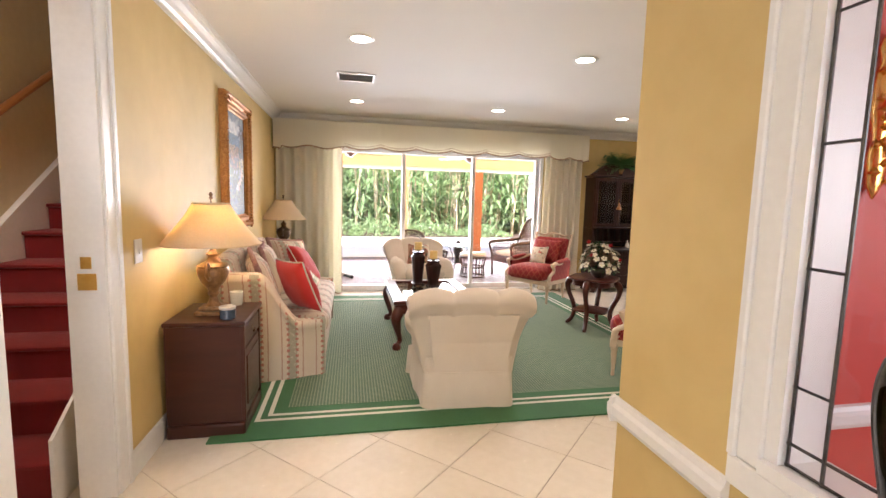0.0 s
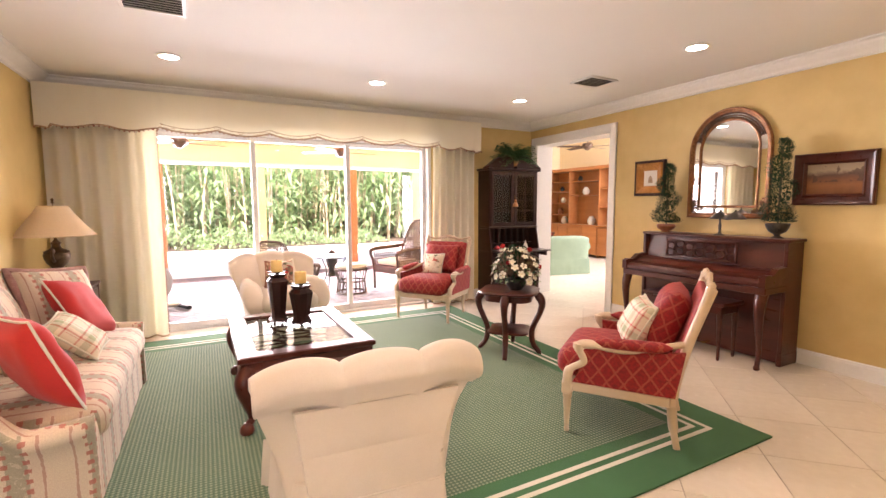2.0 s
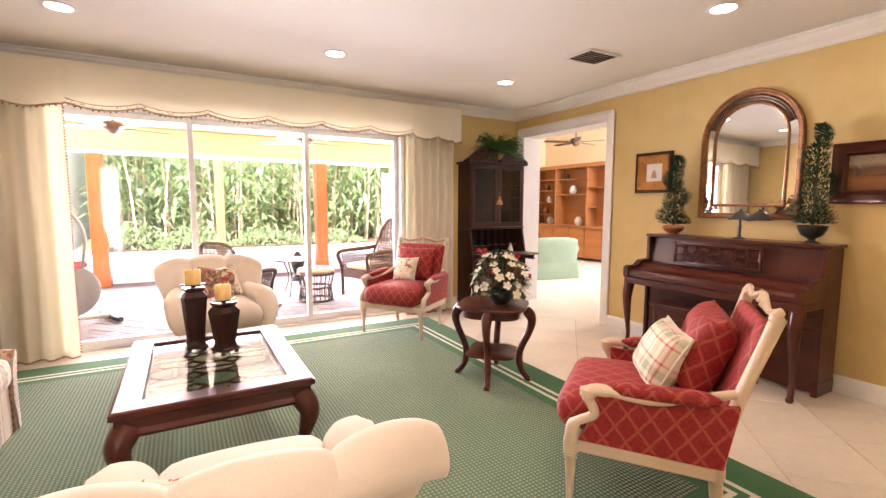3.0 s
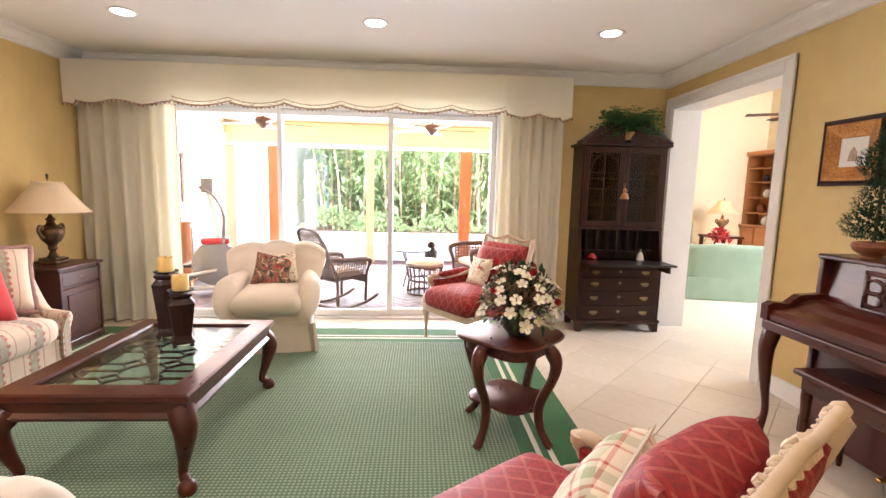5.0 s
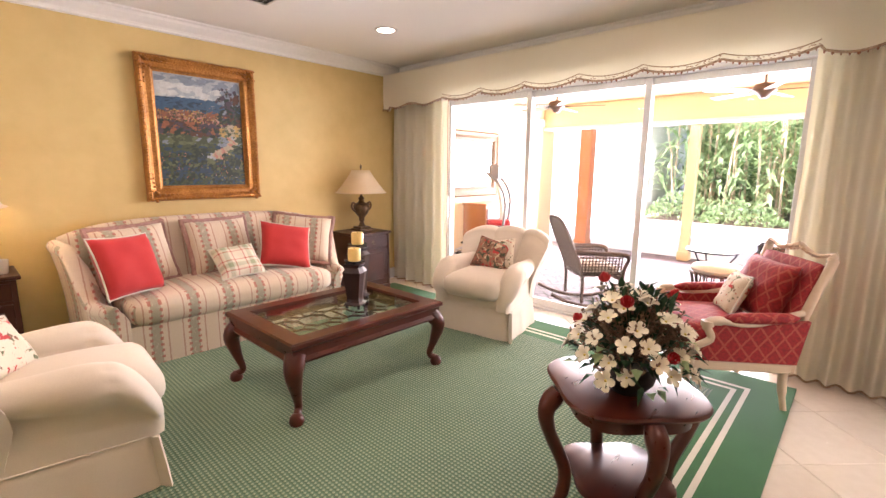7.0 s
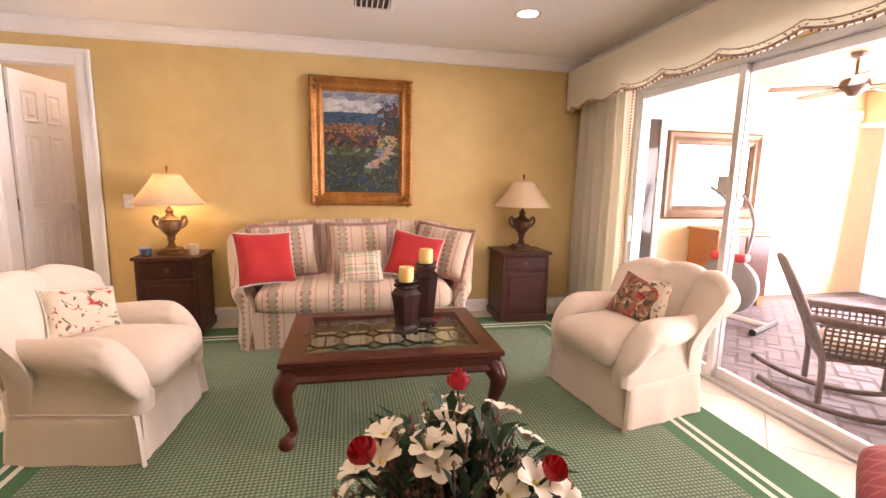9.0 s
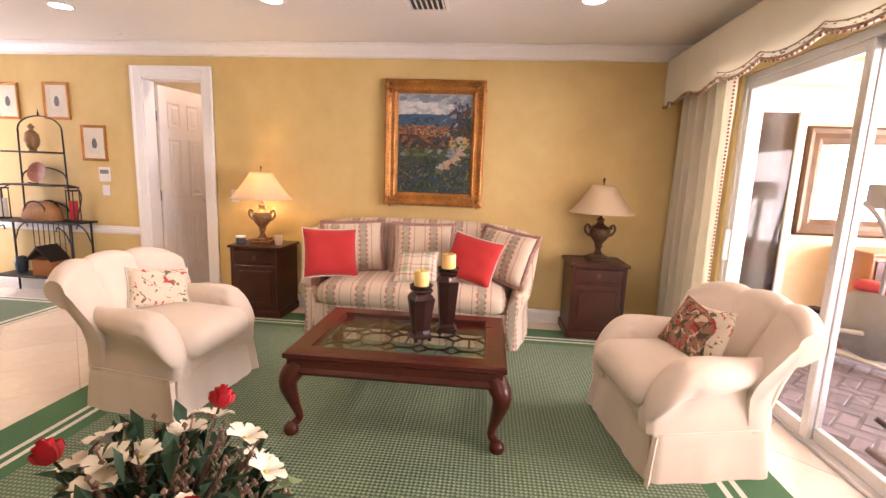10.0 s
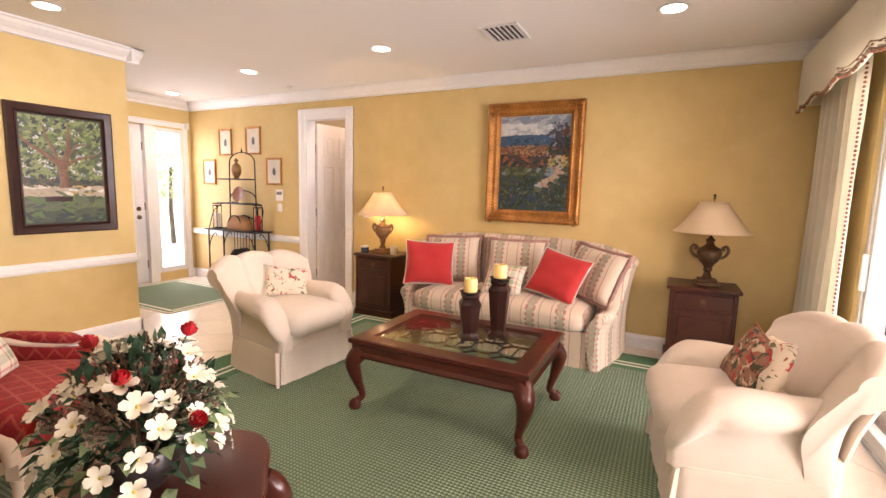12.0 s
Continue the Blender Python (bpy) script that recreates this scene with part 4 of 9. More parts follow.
def club_arm(side):
    """A padded arm: upright outer wall under a fat roll that breaks at the wrist and tumbles down to the skirt in front."""
    loops, n = [], 30
    for i in range(n + 1):
        t = i / n
        y = lerp(0.20, -0.318, t)
        xo = 0.342 * club_taper(y)
        fall = max(0.0, (t - 0.70) / 0.30)
        end = max(0.0, (t - 0.86) / 0.14)
        k = math.sqrt(max(0.0, 1 - end * end))
        r = lerp(0.060, 0.088, smooth_step(t * 1.6)) * (0.45 + 0.55 * k) * (1 - 0.10 * fall)
        wrist = 0.006 * math.exp(-((t - 0.70) / 0.045) ** 2)
        zc = 0.520 - 0.035 * t - 0.150 * fall ** 1.7
        cx = xo - 0.020 - 0.012 * fall
        zb = min(0.238, zc - r * 0.9)
        pts = [(xo - 0.115, zb), (xo - 0.112, zc - r * 0.5)]
        for a in range(196, -66, -12):
            gather = wrist * math.cos(radians(a) * 9) if t > 0.5 else 0.0
            pts.append((cx + (r - wrist + gather) * (1.06 if a < 90 else 1.0) * math.cos(radians(a)), zc + (r - wrist + gather) * math.sin(radians(a))))
        pts += [(xo + 0.004, max(zb + 0.004, zc - r * 1.12)), (xo + 0.003, max(zb + 0.002, lerp(zc - r, 0.235, 0.5))), (xo + 0.001, zb)]
        loops.append([(side * (x - (x - xo + 0.055) * (1 - k) * 0.35), y - 0.010 * end * math.sin(math.pi * min(1, max(0, (z - 0.2) / 0.25))), z) for x, z in pts])
    return loft(bmesh.new(), loops)


def club_back():
    """A fan back of three plump channels; their tops roll over the flat outside panel."""
    loops, nu = [], 60
    for i in range(nu + 1):
        u = 2 * i / nu - 1
        lobe = abs(math.cos(1.5 * math.pi * u)) ** 0.62 if abs(u) < 2 / 3 else 1.0
        edge = max(0.0, 1 - abs(u) ** 10)
        zt = 0.792 - 0.080 * abs(u) ** 4.5 + 0.030 * lobe - 0.004

        def at(v):
            x = u * lerp(0.296, 0.408, smooth_step(v) * 0.6 + v * 0.4)
            y = 0.222 + 0.180 * v ** 1.3 - 0.15 * lerp(0.12, 1.0, smooth_step(v * 1.5)) * abs(u) ** 2.4 * (1 - 0.25 * v)
            return x, y, 0.14 * lerp(1.0, 0.70, v) * (0.66 + 0.34 * edge)
        front, back = [], []
        for j in range(12):
            v = j / 12
            x, y, t = at(v)
            front.append((x, y - t / 2 - 0.026 * lobe * min(1, v * 2.5), lerp(0.225, zt - 0.05, v)))
        x, y, t = at(1.0)
        r = 0.050 + 0.012 * lobe
        roll = [(x * (1 + 0.012 * math.cos(radians(a))), y + 0.004 - r * 1.08 * math.cos(radians(a)), zt - r * 0.95 + r * 0.95 * math.sin(radians(a))) for a in range(0, 226, 15)]
        for j in range(11, -1, -1):
            v = j / 12 * 0.94
            xb, yb, tb = at(v)
            back.append((xb, yb + tb / 2 - 0.012, lerp(0.225, zt - 0.05, v) - 0.03 * (v > 0.8)))
        loops.append(front + roll + back)
    return loft(bmesh.new(), loops)


def club_chair(m, label, group):
    c = thing("club_armchair", m, label, "armchair", group)
    base = club_outline(0.684, 0.585, 0.055)
    loops = []
    for z, f, rip in ((0.006, 1.060, 1.0), (0.05, 1.050, 0.95), (0.12, 1.030, 0.7), (0.19, 1.010, 0.35), (0.238, 1.0, 0.0), (0.244, 0.985, 0.0)):
        loops.append([(x * f + rip * 0.014 * noise.noise((x * 11, y * 11, z)), y * f + rip * 0.014 * noise.noise((y * 11, x * 11, 5 + z)), z) for x, y in base])
    part("skirt", loft(bmesh.new(), loops), M["white_cotton"], c, "pleated cloth skirt", 40)
    for s in (-1, 1):
        for q, (dx, dy, nx, ny) in enumerate(((0.0, -0.030, 1, 0), (-0.034, -0.006, 0, -1))):
            bm = bmesh.new()
            loft(bm, [[(s * (0.340 + dx + f * 0.022), -0.292 + dy * (0.2 + f), z), (s * (0.352 + dx + f * 0.020 + 0.010 * nx), -0.300 + dy * (0.2 + f) + 0.016 * nx, z), (s * (0.344 + dx + f * 0.016), -0.272 + dy * f, z), (s * (0.318 + dx), -0.268, z)] for z, f in ((0.008, 1.0), (0.12, 0.62), (0.238, 0.12))])
            part("pleat", bm, M["white_cotton"], c, "", 40)
    bm = bmesh.new()
    inner = club_outline(0.684, 0.585, 0.05)
    loft(bm, [[(x * s, y * s, z) for x, y in inner] for z, s in ((0.236, 0.985), (0.240, 1.004), (0.246, 1.006), (0.30, 1.004), (0.335, 0.99), (0.345, 0.9))])
    part("body", bm, M["white_cotton"], c, "", 50)
    part("welt", tube(bmesh.new(), [(x * 1.008, y * 1.008, 0.242) for x, y in base + base[:1]], 0.0045, 6), M["white_cotton"], c, "corded seam above the skirt", 60)
    part("seat_cushion", soft_box(0.52, 0.60, 0.175, 0.082, (0, -0.070, 0.300), 0.040), M["white_cotton"], c, "plump box seat cushion", 60)
    for s in (-1, 1):
        part("arm", club_arm(s), M["white_cotton"], c, "rolled padded arm", 55)
    part("backrest", club_back(), M["white_cotton"], c, "fan back of three rolled channels", 50)
    part("back_panel", loft(bmesh.new(), [[(sx * w_, yy, z) for sx, yy in ((-1, y_ - 0.01), (1, y_ - 0.01), (0.985, y_ + 0.006), (-0.985, y_ + 0.006))] for z, w_, y_ in ((0.25, 0.235, 0.290), (0.45, 0.262, 0.326), (0.64, 0.288, 0.388))]), M["white_cotton"], c, "flat welted outside back")
    return c


club_chair(pose(1.235, 3.40, 0, 0, 0, 176), "cream upholstered club chair on the green rug", "cream club chairs")
club_chair(pose(1.335, 6.24, 0, 0, 0, 8), "cream upholstered club chair before the sliding doors", "cream club chairs")

# sofa, its back to the west wall


def sofa_arm(side):
    """A thin splayed arm: level along the back, an S-shaped drop, then a low rail to the front; its side falls to the floor."""
    loops, n = [], 34
    for i in range(n + 1):
        t = i / n
        y = lerp(0.33, -0.372, t)
        zt = 0.815 - 0.350 * smooth_step((t - 0.36) / 0.40) - 0.012 * t
        end = max(0.0, (t - 0.93) / 0.07)
        k = math.sqrt(max(0.0, 1 - end * end))
        xi, xo = lerp(0.83, 0.745, t), lerp(0.972, 0.830, t ** 1.8)
        r = 0.046 * (0.6 + 0.4 * k)
        flare = lerp(0.048, 0.030, smooth_step((t - 0.3) / 0.5))
        cx, zc = xo + flare - r * 0.55, zt - r
        pts = [(xi, 0.20), (xi + 0.004, 0.34), (lerp(xi, cx - r, 0.6), lerp(0.34, zc, 0.75))]
        pts += [(cx + r * math.cos(radians(a)), zc + r * math.sin(radians(a))) for a in range(190, -51, -20)]
        pts += [(lerp(xo, cx + r * 0.5, 0.55), lerp(0.26, zc - r, 0.72)), (xo + 0.006, lerp(0.26, zc, 0.30)), (xo, 0.26), (xo + 0.004, 0.14), (xo + 0.012 + 0.005 * math.sin(t * 21), 0.010), (xo - 0.03, 0.010)]
        loops.append([(side * (x - (x - (xi + xo) / 2) * (1 - k) * 0.25), y, z) for x, z in pts])
    return loft(bmesh.new(), loops)


sofa = thing("sofa", pose(-0.10, 4.65, 0, 0, 0, 90), "striped floral three seat sofa with low splayed arms", "sofa")
part("skirt", skirt_mesh(1.60, 0.70, 0.285, 0.03, 1.010, 0.006, 3), M["stripe"], sofa, "striped box pleat skirt", 40)
for x in (-0.775, 0.775):
    bm = bmesh.new()
    loft(bm, [[(x - 0.022 * s, -0.366, z), (x, -0.350, z), (x + 0.022 * s, -0.366, z), (x, -0.33, z)] for z, s in ((0.006, 1.0), (0.285, 0.3))])
    part("pleat", bm, M["stripe"], sofa)
part("seat_cushion", soft_box(1.50, 0.66, 0.185, 0.08, (0, -0.065, 0.275), 0.035, 14), M["stripe"], sofa, "long single striped seat cushion", 60)
part("backrest", back_slab(bmesh.new(), 0.86, 0.985, 0.26, lambda u: 0.905 - 0.085 * abs(u) ** 5 + 0.010 * math.cos(u * 2.2), 0.27, 0.085, 0.19, 0.05, 0, 0, 44), M["stripe"], sofa, "striped upholstered back", 50)
for s in (-1, 1):
    part("arm", sofa_arm(s), M["stripe"], sofa, "low splayed arm that sweeps up to the back", 50)


def pillow(m, w, h, thick, material, label, trim=None, group="sofa pillows", seed=0):
    p = thing("throw_pillow", m, label, "pillow", group)
    part("cover", pillow_mesh(w, h, thick, 14, seed), material, p, "", 70)
    if trim is not None:
        bm = bmesh.new()
        r = 0.021 if trim is M["fringe"] else 0.0055
        pts = []
        for k in range(60):
            a = 4 * k / 60
            e, f = int(a), a - int(a)
            u, v = ((-1 + 2 * f, -1), (1, -1 + 2 * f), (1 - 2 * f, 1), (-1, 1 - 2 * f))[e]
            pu, pv = 1 - 0.07 * (1 - abs(v) ** 2.2) * abs(u) ** 3, 1 - 0.07 * (1 - abs(u) ** 2.2) * abs(v) ** 3
            pts.append((w / 2 * u * pu, 0, h / 2 + h / 2 * v * pv))
        rr = [r * (1 + 0.35 * noise.noise((k * 1.7, seed, 0))) for k in range(61)]
        tube(bm, pts + pts[:1], rr, 6)
        part("fringe" if trim is M["fringe"] else "piping", bm, trim, p, "mauve tasselled fringe" if trim is M["fringe"] else "pale corded piping", 60)
    return p


# back row of striped pillows, then red ones, then the small plaid one
def on_sofa(y, x, z, lean, twist, tilt=0):
    return pose(x, y, z, 0, 0, 90 + twist) @ pose(0, 0, 0, -lean, 0, 0) @ pose(0, 0, 0, 0, tilt, 0)


for k, (y, x, lean, tw, tilt) in enumerate(((4.09, -0.14, 20, 14, -2), (4.685, -0.18, 19, 8, 0), (5.30, -0.10, 24, -30, 7))):
    pillow(on_sofa(y, x, 0.470, lean, tw, tilt), 0.53, 0.45, 0.16, M["stripe"], "striped sofa pillow edged with mauve fringe", M["fringe"], seed=k)
pillow(on_sofa(3.99, 0.135, 0.478, 21, 33, 3), 0.45, 0.41, 0.14, M["red_velvet"], "plain red pillow piped in pale cord", M["rug_line"], seed=4)
pillow(on_sofa(5.055, 0.095, 0.492, 32, -6, 14), 0.43, 0.41, 0.14, M["red_velvet"], "plain red pillow slumped against the fringed one", M["rug_line"], seed=5)
pillow(on_sofa(4.68, 0.17, 0.492, 48, -3, -4), 0.34, 0.30, 0.11, M["plaid"], "small red and sage plaid pillow", M["rug_line"], seed=6)
# pillows on the club chairs
pillow(pose(1.17, 3.295, 0.470, 0, 0, 142) @ pose(0, 0, 0, -32, 8, 0), 0.34, 0.27, 0.09, M["ivory_floral"], "ivory needlepoint pillow with red flowers", M["rug_line"], "chair pillows", 7)
pillow(pose(1.39, 6.285, 0.48, 0, 0, 8) @ pose(0, 0, 0, -20, -8, 0), 0.29, 0.27, 0.09, M["ivory_floral"], "ivory needlepoint pillow behind a darker one", None, "chair pillows", 8)
pillow(pose(1.32, 6.21, 0.48, 0, 0, 14) @ pose(0, 0, 0, -24, 12, 0), 0.30, 0.27, 0.09, M["needlepoint"], "dark red needlepoint pillow on the club chair", M["terracotta"], "chair pillows", 9)

# ---- carved red armchairs ----


def bergere(m, label):
    c = thing("carved_armchair", m, label, "armchair", "red damask armchairs")
    w, d = 0.34, 0.28
    for s in (-1, 1):
        bm = bmesh.new()
        lathe(bm, ((0.012, 0.0), (0.015, 0.02), (0.013, 0.04), (0.018, 0.13), (0.023, 0.19), (0.020, 0.20), (0.026, 0.215), (0.026, 0.235)), (s * (w - 0.025), -d + 0.02, 0), 12)
        box(bm, s * (w - 0.025) - 0.028, s * (w - 0.025) + 0.028, -d - 0.008, -d + 0.048, 0.235, 0.315, 0.006, 1)
        part("front_leg", bm, M["pickled"], c, "turned and fluted front leg", 40)
        bm = bmesh.new()
        tube(bm, curve_points(((s * (w - 0.085), d + 0.020, 0.0), (s * (w - 0.085), d - 0.005, 0.14), (s * (w - 0.070), d - 0.01, 0.29), (s * (w - 0.070), d + 0.040, 0.55), (s * (w - 0.055), d + 0.14, 0.875)), 6), [0.016] * 5 + [0.022] * 20, 8, 1.1)
        part("back_post", bm, M["pickled"], c, "raked back leg and post", 50)
        # arm: scroll support, pad rail and infill panel
        bm = bmesh.new()
        tube(bm, curve_points(((s * (w - 0.005), -d + 0.02, 0.30), (s * (w + 0.0), -d + 0.035, 0.38), (s * (w + 0.012), -d + 0.11, 0.44), (s * (w + 0.012), -d + 0.085, 0.51), (s * (w + 0.012), -d + 0.13, 0.54), (s * (w - 0.005), 0.05, 0.525), (s * (w - 0.060), d + 0.03, 0.58)), 7), [0.026] * 8 + [0.020] * 12 + [0.026] * 10 + [0.018] * 13, 8)
        lathe(bm, ((0.004, -0.020), (0.032, -0.014), (0.032, 0.014), (0.004, 0.02)), (s * (w + 0.012), -d + 0.085, 0.525), 10)
        part("arm_rail", bm, M["pickled"], c, "scrolled pale wood arm", 50)
        bm = bmesh.new()
        loops = []
        for i in range(9):
            t = i / 8
            y = lerp(-d + 0.16, d - 0.02, t)
            r = 0.030 * math.sqrt(max(0.05, 1 - (2 * t - 1) ** 6))
            loops.append([(s * (w - 0.0) + r * 1.1 * math.cos(2 * math.pi * k / 10), y, 0.550 + 0.018 * t + r * math.sin(2 * math.pi * k / 10)) for k in range(10)])
        loft(bm, loops)
        part("arm_pad", bm, M["damask"], c, "red damask arm pad", 60)
        bm = bmesh.new()
        loft(bm, [[(s * (w - 0.03), y, z) for y, z in ((-d + 0.05, 0.31), (d + 0.0, 0.31), (d + 0.04, 0.55), (0.0, 0.51), (-d + 0.11, 0.515), (-d + 0.115, 0.44))], [(s * (w - 0.002), y, z) for y, z in ((-d + 0.05, 0.31), (d + 0.0, 0.31), (d + 0.04, 0.55), (0.0, 0.51), (-d + 0.11, 0.515), (-d + 0.115, 0.44))]])
        part("side_panel", bm, M["damask"], c, "closed red damask side")
    bm = bmesh.new()
    box(bm, -w + 0.02, w - 0.02, -d - 0.004, -d + 0.036, 0.255, 0.31, 0.006, 1)
    box(bm, -w + 0.02, w - 0.02, d - 0.03, d + 0.01, 0.255, 0.31, 0.006, 1)
    for s in (-1, 1):
        box(bm, s * (w - 0.022) - 0.016, s * (w - 0.022) + 0.016, -d + 0.04, d - 0.02, 0.255, 0.31, 0.006, 1)
    part("seat_rail", bm, M["pickled"], c, "moulded pale wood seat rail")
    part("seat_cushion", soft_box(0.57, 0.58, 0.17, 0.07, (0, -0.05, 0.305), 0.03), M["damask"], c, "deep red damask seat cushion", 60)
    # back: pad, frame and crest
    lean = Matrix.Translation((0, d + 0.012, 0.455)) @ Matrix.Rotation(radians(-16), 4, "X")
    bm = soft_box(0.52, 0.06, 0.40, 0.025, (0, 0, 0), 0.0, 8)
    bmesh.ops.transform(bm, matrix=lean, verts=bm.verts)
    part("back_pad", bm, M["damask"], c, "red damask back", 60)
    bm = bmesh.new()
    crest = curve_points([(-0.295, 0, 0.42), (-0.275, 0, 0.455), (-0.165, 0, 0.435), (-0.075, 0, 0.455), (0, 0, 0.475), (0.075, 0, 0.455), (0.165, 0, 0.435), (0.275, 0, 0.455), (0.295, 0, 0.42)], 5)
    tube(bm, crest, 0.0125, 8)
    for k, (x, y, z) in enumerate(crest[2:-2]):
        lathe(bm, ((0.002, -0.006), (0.009, 0.0), (0.002, 0.007)), (x, -0.011, z), 6)
    for k in range(9):
        x = (k - 4) * 0.024
        lathe(bm, ((0.002, -0.008), (0.013, 0.002), (0.010, 0.016), (0.002, 0.028 - abs(x) * 0.1)), (x, -0.012 + 0.006 * (k % 2), 0.462 - abs(x) * 0.25), 7)
        lathe(bm, ((0.002, -0.012), (0.010, -0.002), (0.002, 0.012)), (x * 1.15, 0.012, 0.458 - abs(x) * 0.25), 6)
    for sx in (-1, 1):
        for dz, rr in ((0.0, 0.024), (0.018, 0.018)):
            lathe(bm, ((0.003, -0.022), (rr, -0.012), (rr, 0.008), (0.003, 0.020)), (sx * 0.282, 0.0, 0.436 + dz), 9)
    for s in (-1, 1):
        tube(bm, [(s * 0.275, 0.0, -0.04), (s * 0.284, 0.0, 0.42)], 0.021, 8)
    tube(bm, [(-0.27, 0, -0.01), (0.27, 0, -0.01)], 0.016, 8)
    bmesh.ops.transform(bm, matrix=lean, verts=bm.verts)
    part("back_frame", bm, M["pickled"], c, "carved pale wood back frame with crest", 50)
    return c


bergere(pose(2.88, 3.443, 0, 0, 0, 215), "carved pale wood armchair in red damask by the piano")
bergere(pose(3.01, 6.265, 0, 0, 0, -54), "carved pale wood armchair in red damask by the drapes")
# loose cushions of the red chairs
SE = pose(2.88, 3.443, 0, 0, 0, 215)
NE = pose(3.01, 6.265, 0, 0, 0, -54)
pillow(SE @ pose(-0.08, 0.17, 0.470, -18), 0.46, 0.37, 0.19, M["damask"], "plump red damask back cushion", None, "armchair pillows", 11)
pillow(SE @ pose(-0.03, 0.0, 0.470, -28, 2, 14), 0.36, 0.29, 0.15, M["plaid"], "plaid and floral pillow on the red armchair", M["rug_line"], "armchair pillows", 12)
pillow(NE @ pose(-0.03, 0.20, 0.475, -20, 0, 0), 0.46, 0.36, 0.15, M["damask"], "red damask back cushion on the armchair", None, "armchair pillows", 13)
pillow(NE @ pose(-0.05, 0.06, 0.475, -24, -4, -8), 0.27, 0.26, 0.09, M["ivory_floral"], "small ivory floral pillow on the red armchair", M["rug_line"], "armchair pillows", 14)

# ---- tables ----


def cabriole(bm, x, y, z_top, dx, dy, knee=0.050, reach=0.05, r_top=0.056, r_ankle=0.021, foot=0.040):
    """A curved leg at (x, y): bulges outwards along (dx, dy) at the knee, narrows, and ends in a ball foot."""
    pts = curve_points([(x, y, z_top), (x + dx * knee, y + dy * knee, z_top * 0.80), (x + dx * knee * 0.5, y + dy * knee * 0.5, z_top * 0.50), (x - dx * 0.006, y - dy * 0.006, z_top * 0.24), (x + dx * reach * 0.5, y + dy * reach * 0.5, foot * 1.4)], 6)
    n = len(pts) - 1
    tube(bm, pts, [lerp(lerp(r_top, r_top * 0.92, min(1, k / n * 4)), r_ankle, smooth_step((k / n - 0.12) / 0.62)) for k in range(n + 1)], 10)
    cx, cy = x + dx * reach * 0.75, y + dy * reach * 0.75
    lathe(bm, ((0.006, 0.0), (foot * 0.75, 0.004), (foot, foot * 0.7), (foot * 0.85, foot * 1.35), (foot * 0.35, foot * 1.8)), (cx, cy, 0), 12)
    return bm


ct = thing("coffee_table", pose(1.222, 4.806, 0), "mahogany coffee table with glass over carved lattice", "coffee table")
TX, TY, TZ = 0.395, 0.545, 0.452
for sx in (-1, 1):
    for sy in (-1, 1):
        d7 = math.sqrt(0.5)
        part("leg", cabriole(bmesh.new(), sx * (TX - 0.060), sy * (TY - 0.053), 0.37, sx * d7, sy * d7), M["mahogany"], ct, "cabriole leg with ball foot", 50)
APRON = ((0.0, 0.340), (0.020, 0.336), (0.030, 0.352), (0.018, 0.372), (0.018, 0.412), (0.034, 0.424), (0.034, 0.446), (0.022, TZ), (-0.070, TZ), (-0.076, 0.440), (-0.076, 0.418), (-0.05, 0.41), (-0.03, 0.34))
bm = bmesh.new()
loops = []
for d_, z in APRON:
    loops.append([(sx * (TX - 0.034 + d_), sy * (TY - 0.034 + d_), z) for sx, sy in ((1, 1), (-1, 1), (-1, -1), (1, -1))])
rings = [[bm.verts.new(p) for p in lp] for lp in loops]
for a, b in zip(rings, rings[1:] + rings[:1]):
    for i in range(4):
        bm.faces.new((a[i], a[(i + 1) % 4], b[(i + 1) % 4], b[i]))
part("table_frame", bm, M["mahogany"], ct, "moulded mahogany top frame")
gx, gy = TX - 0.108, TY - 0.108
glass_top = part("glass_top", boxed(-gx, gx, -gy, gy, 0.432, 0.440), M["table_glass"], ct, "clear inset glass top")
glass_top.visible_shadow = False
bm = bmesh.new()
# interlaced lattice of flat bars under the glass
cols, rows = 3, 5
for i in range(cols):
    for j in range(rows):
        cx, cy = (i + 0.5) / cols * 2 * gx - gx, (j + 0.5) / rows * 2 * gy - gy
        hx, hy = gx / cols, gy / rows
        oct_pts = [(cx + hx * a, cy + hy * b, 0.402) for a, b in ((0.45, 1), (1, 0.45), (1, -0.45), (0.45, -1), (-0.45, -1), (-1, -0.45), (-1, 0.45), (-0.45, 1), (0.45, 1))]
        tube(bm, oct_pts, 0.007, 6, 1.0)
        if (i + j) % 2:
            tube(bm, [(cx - hx, cy, 0.402), (cx + hx, cy, 0.402)], 0.006, 6)
part("lattice", bm, M["mahogany"], ct, "carved geometric lattice", 60)

st = thing("side_table", pose(3.028, 4.795, 0), "mahogany lobed side table with lower shelf", "side table")


def lobed(r, amp, z_list, n=64, lobes=4):
    return [[((r + dr + amp * math.cos(lobes * 2 * math.pi * k / n)) * math.cos(2 * math.pi * k / n), (r + dr + amp * math.cos(lobes * 2 * math.pi * k / n)) * math.sin(2 * math.pi * k / n), z) for k in range(n)] for dr, z in z_list]


def lobed_top(r, amp, z_list, turn, lobes=4):
    bm = loft(bmesh.new(), lobed(r, amp, z_list, 64, lobes))
    bmesh.ops.rotate(bm, cent=(0, 0, 0), matrix=Matrix.Rotation(radians(turn), 3, "Z"), verts=bm.verts)
    return bm


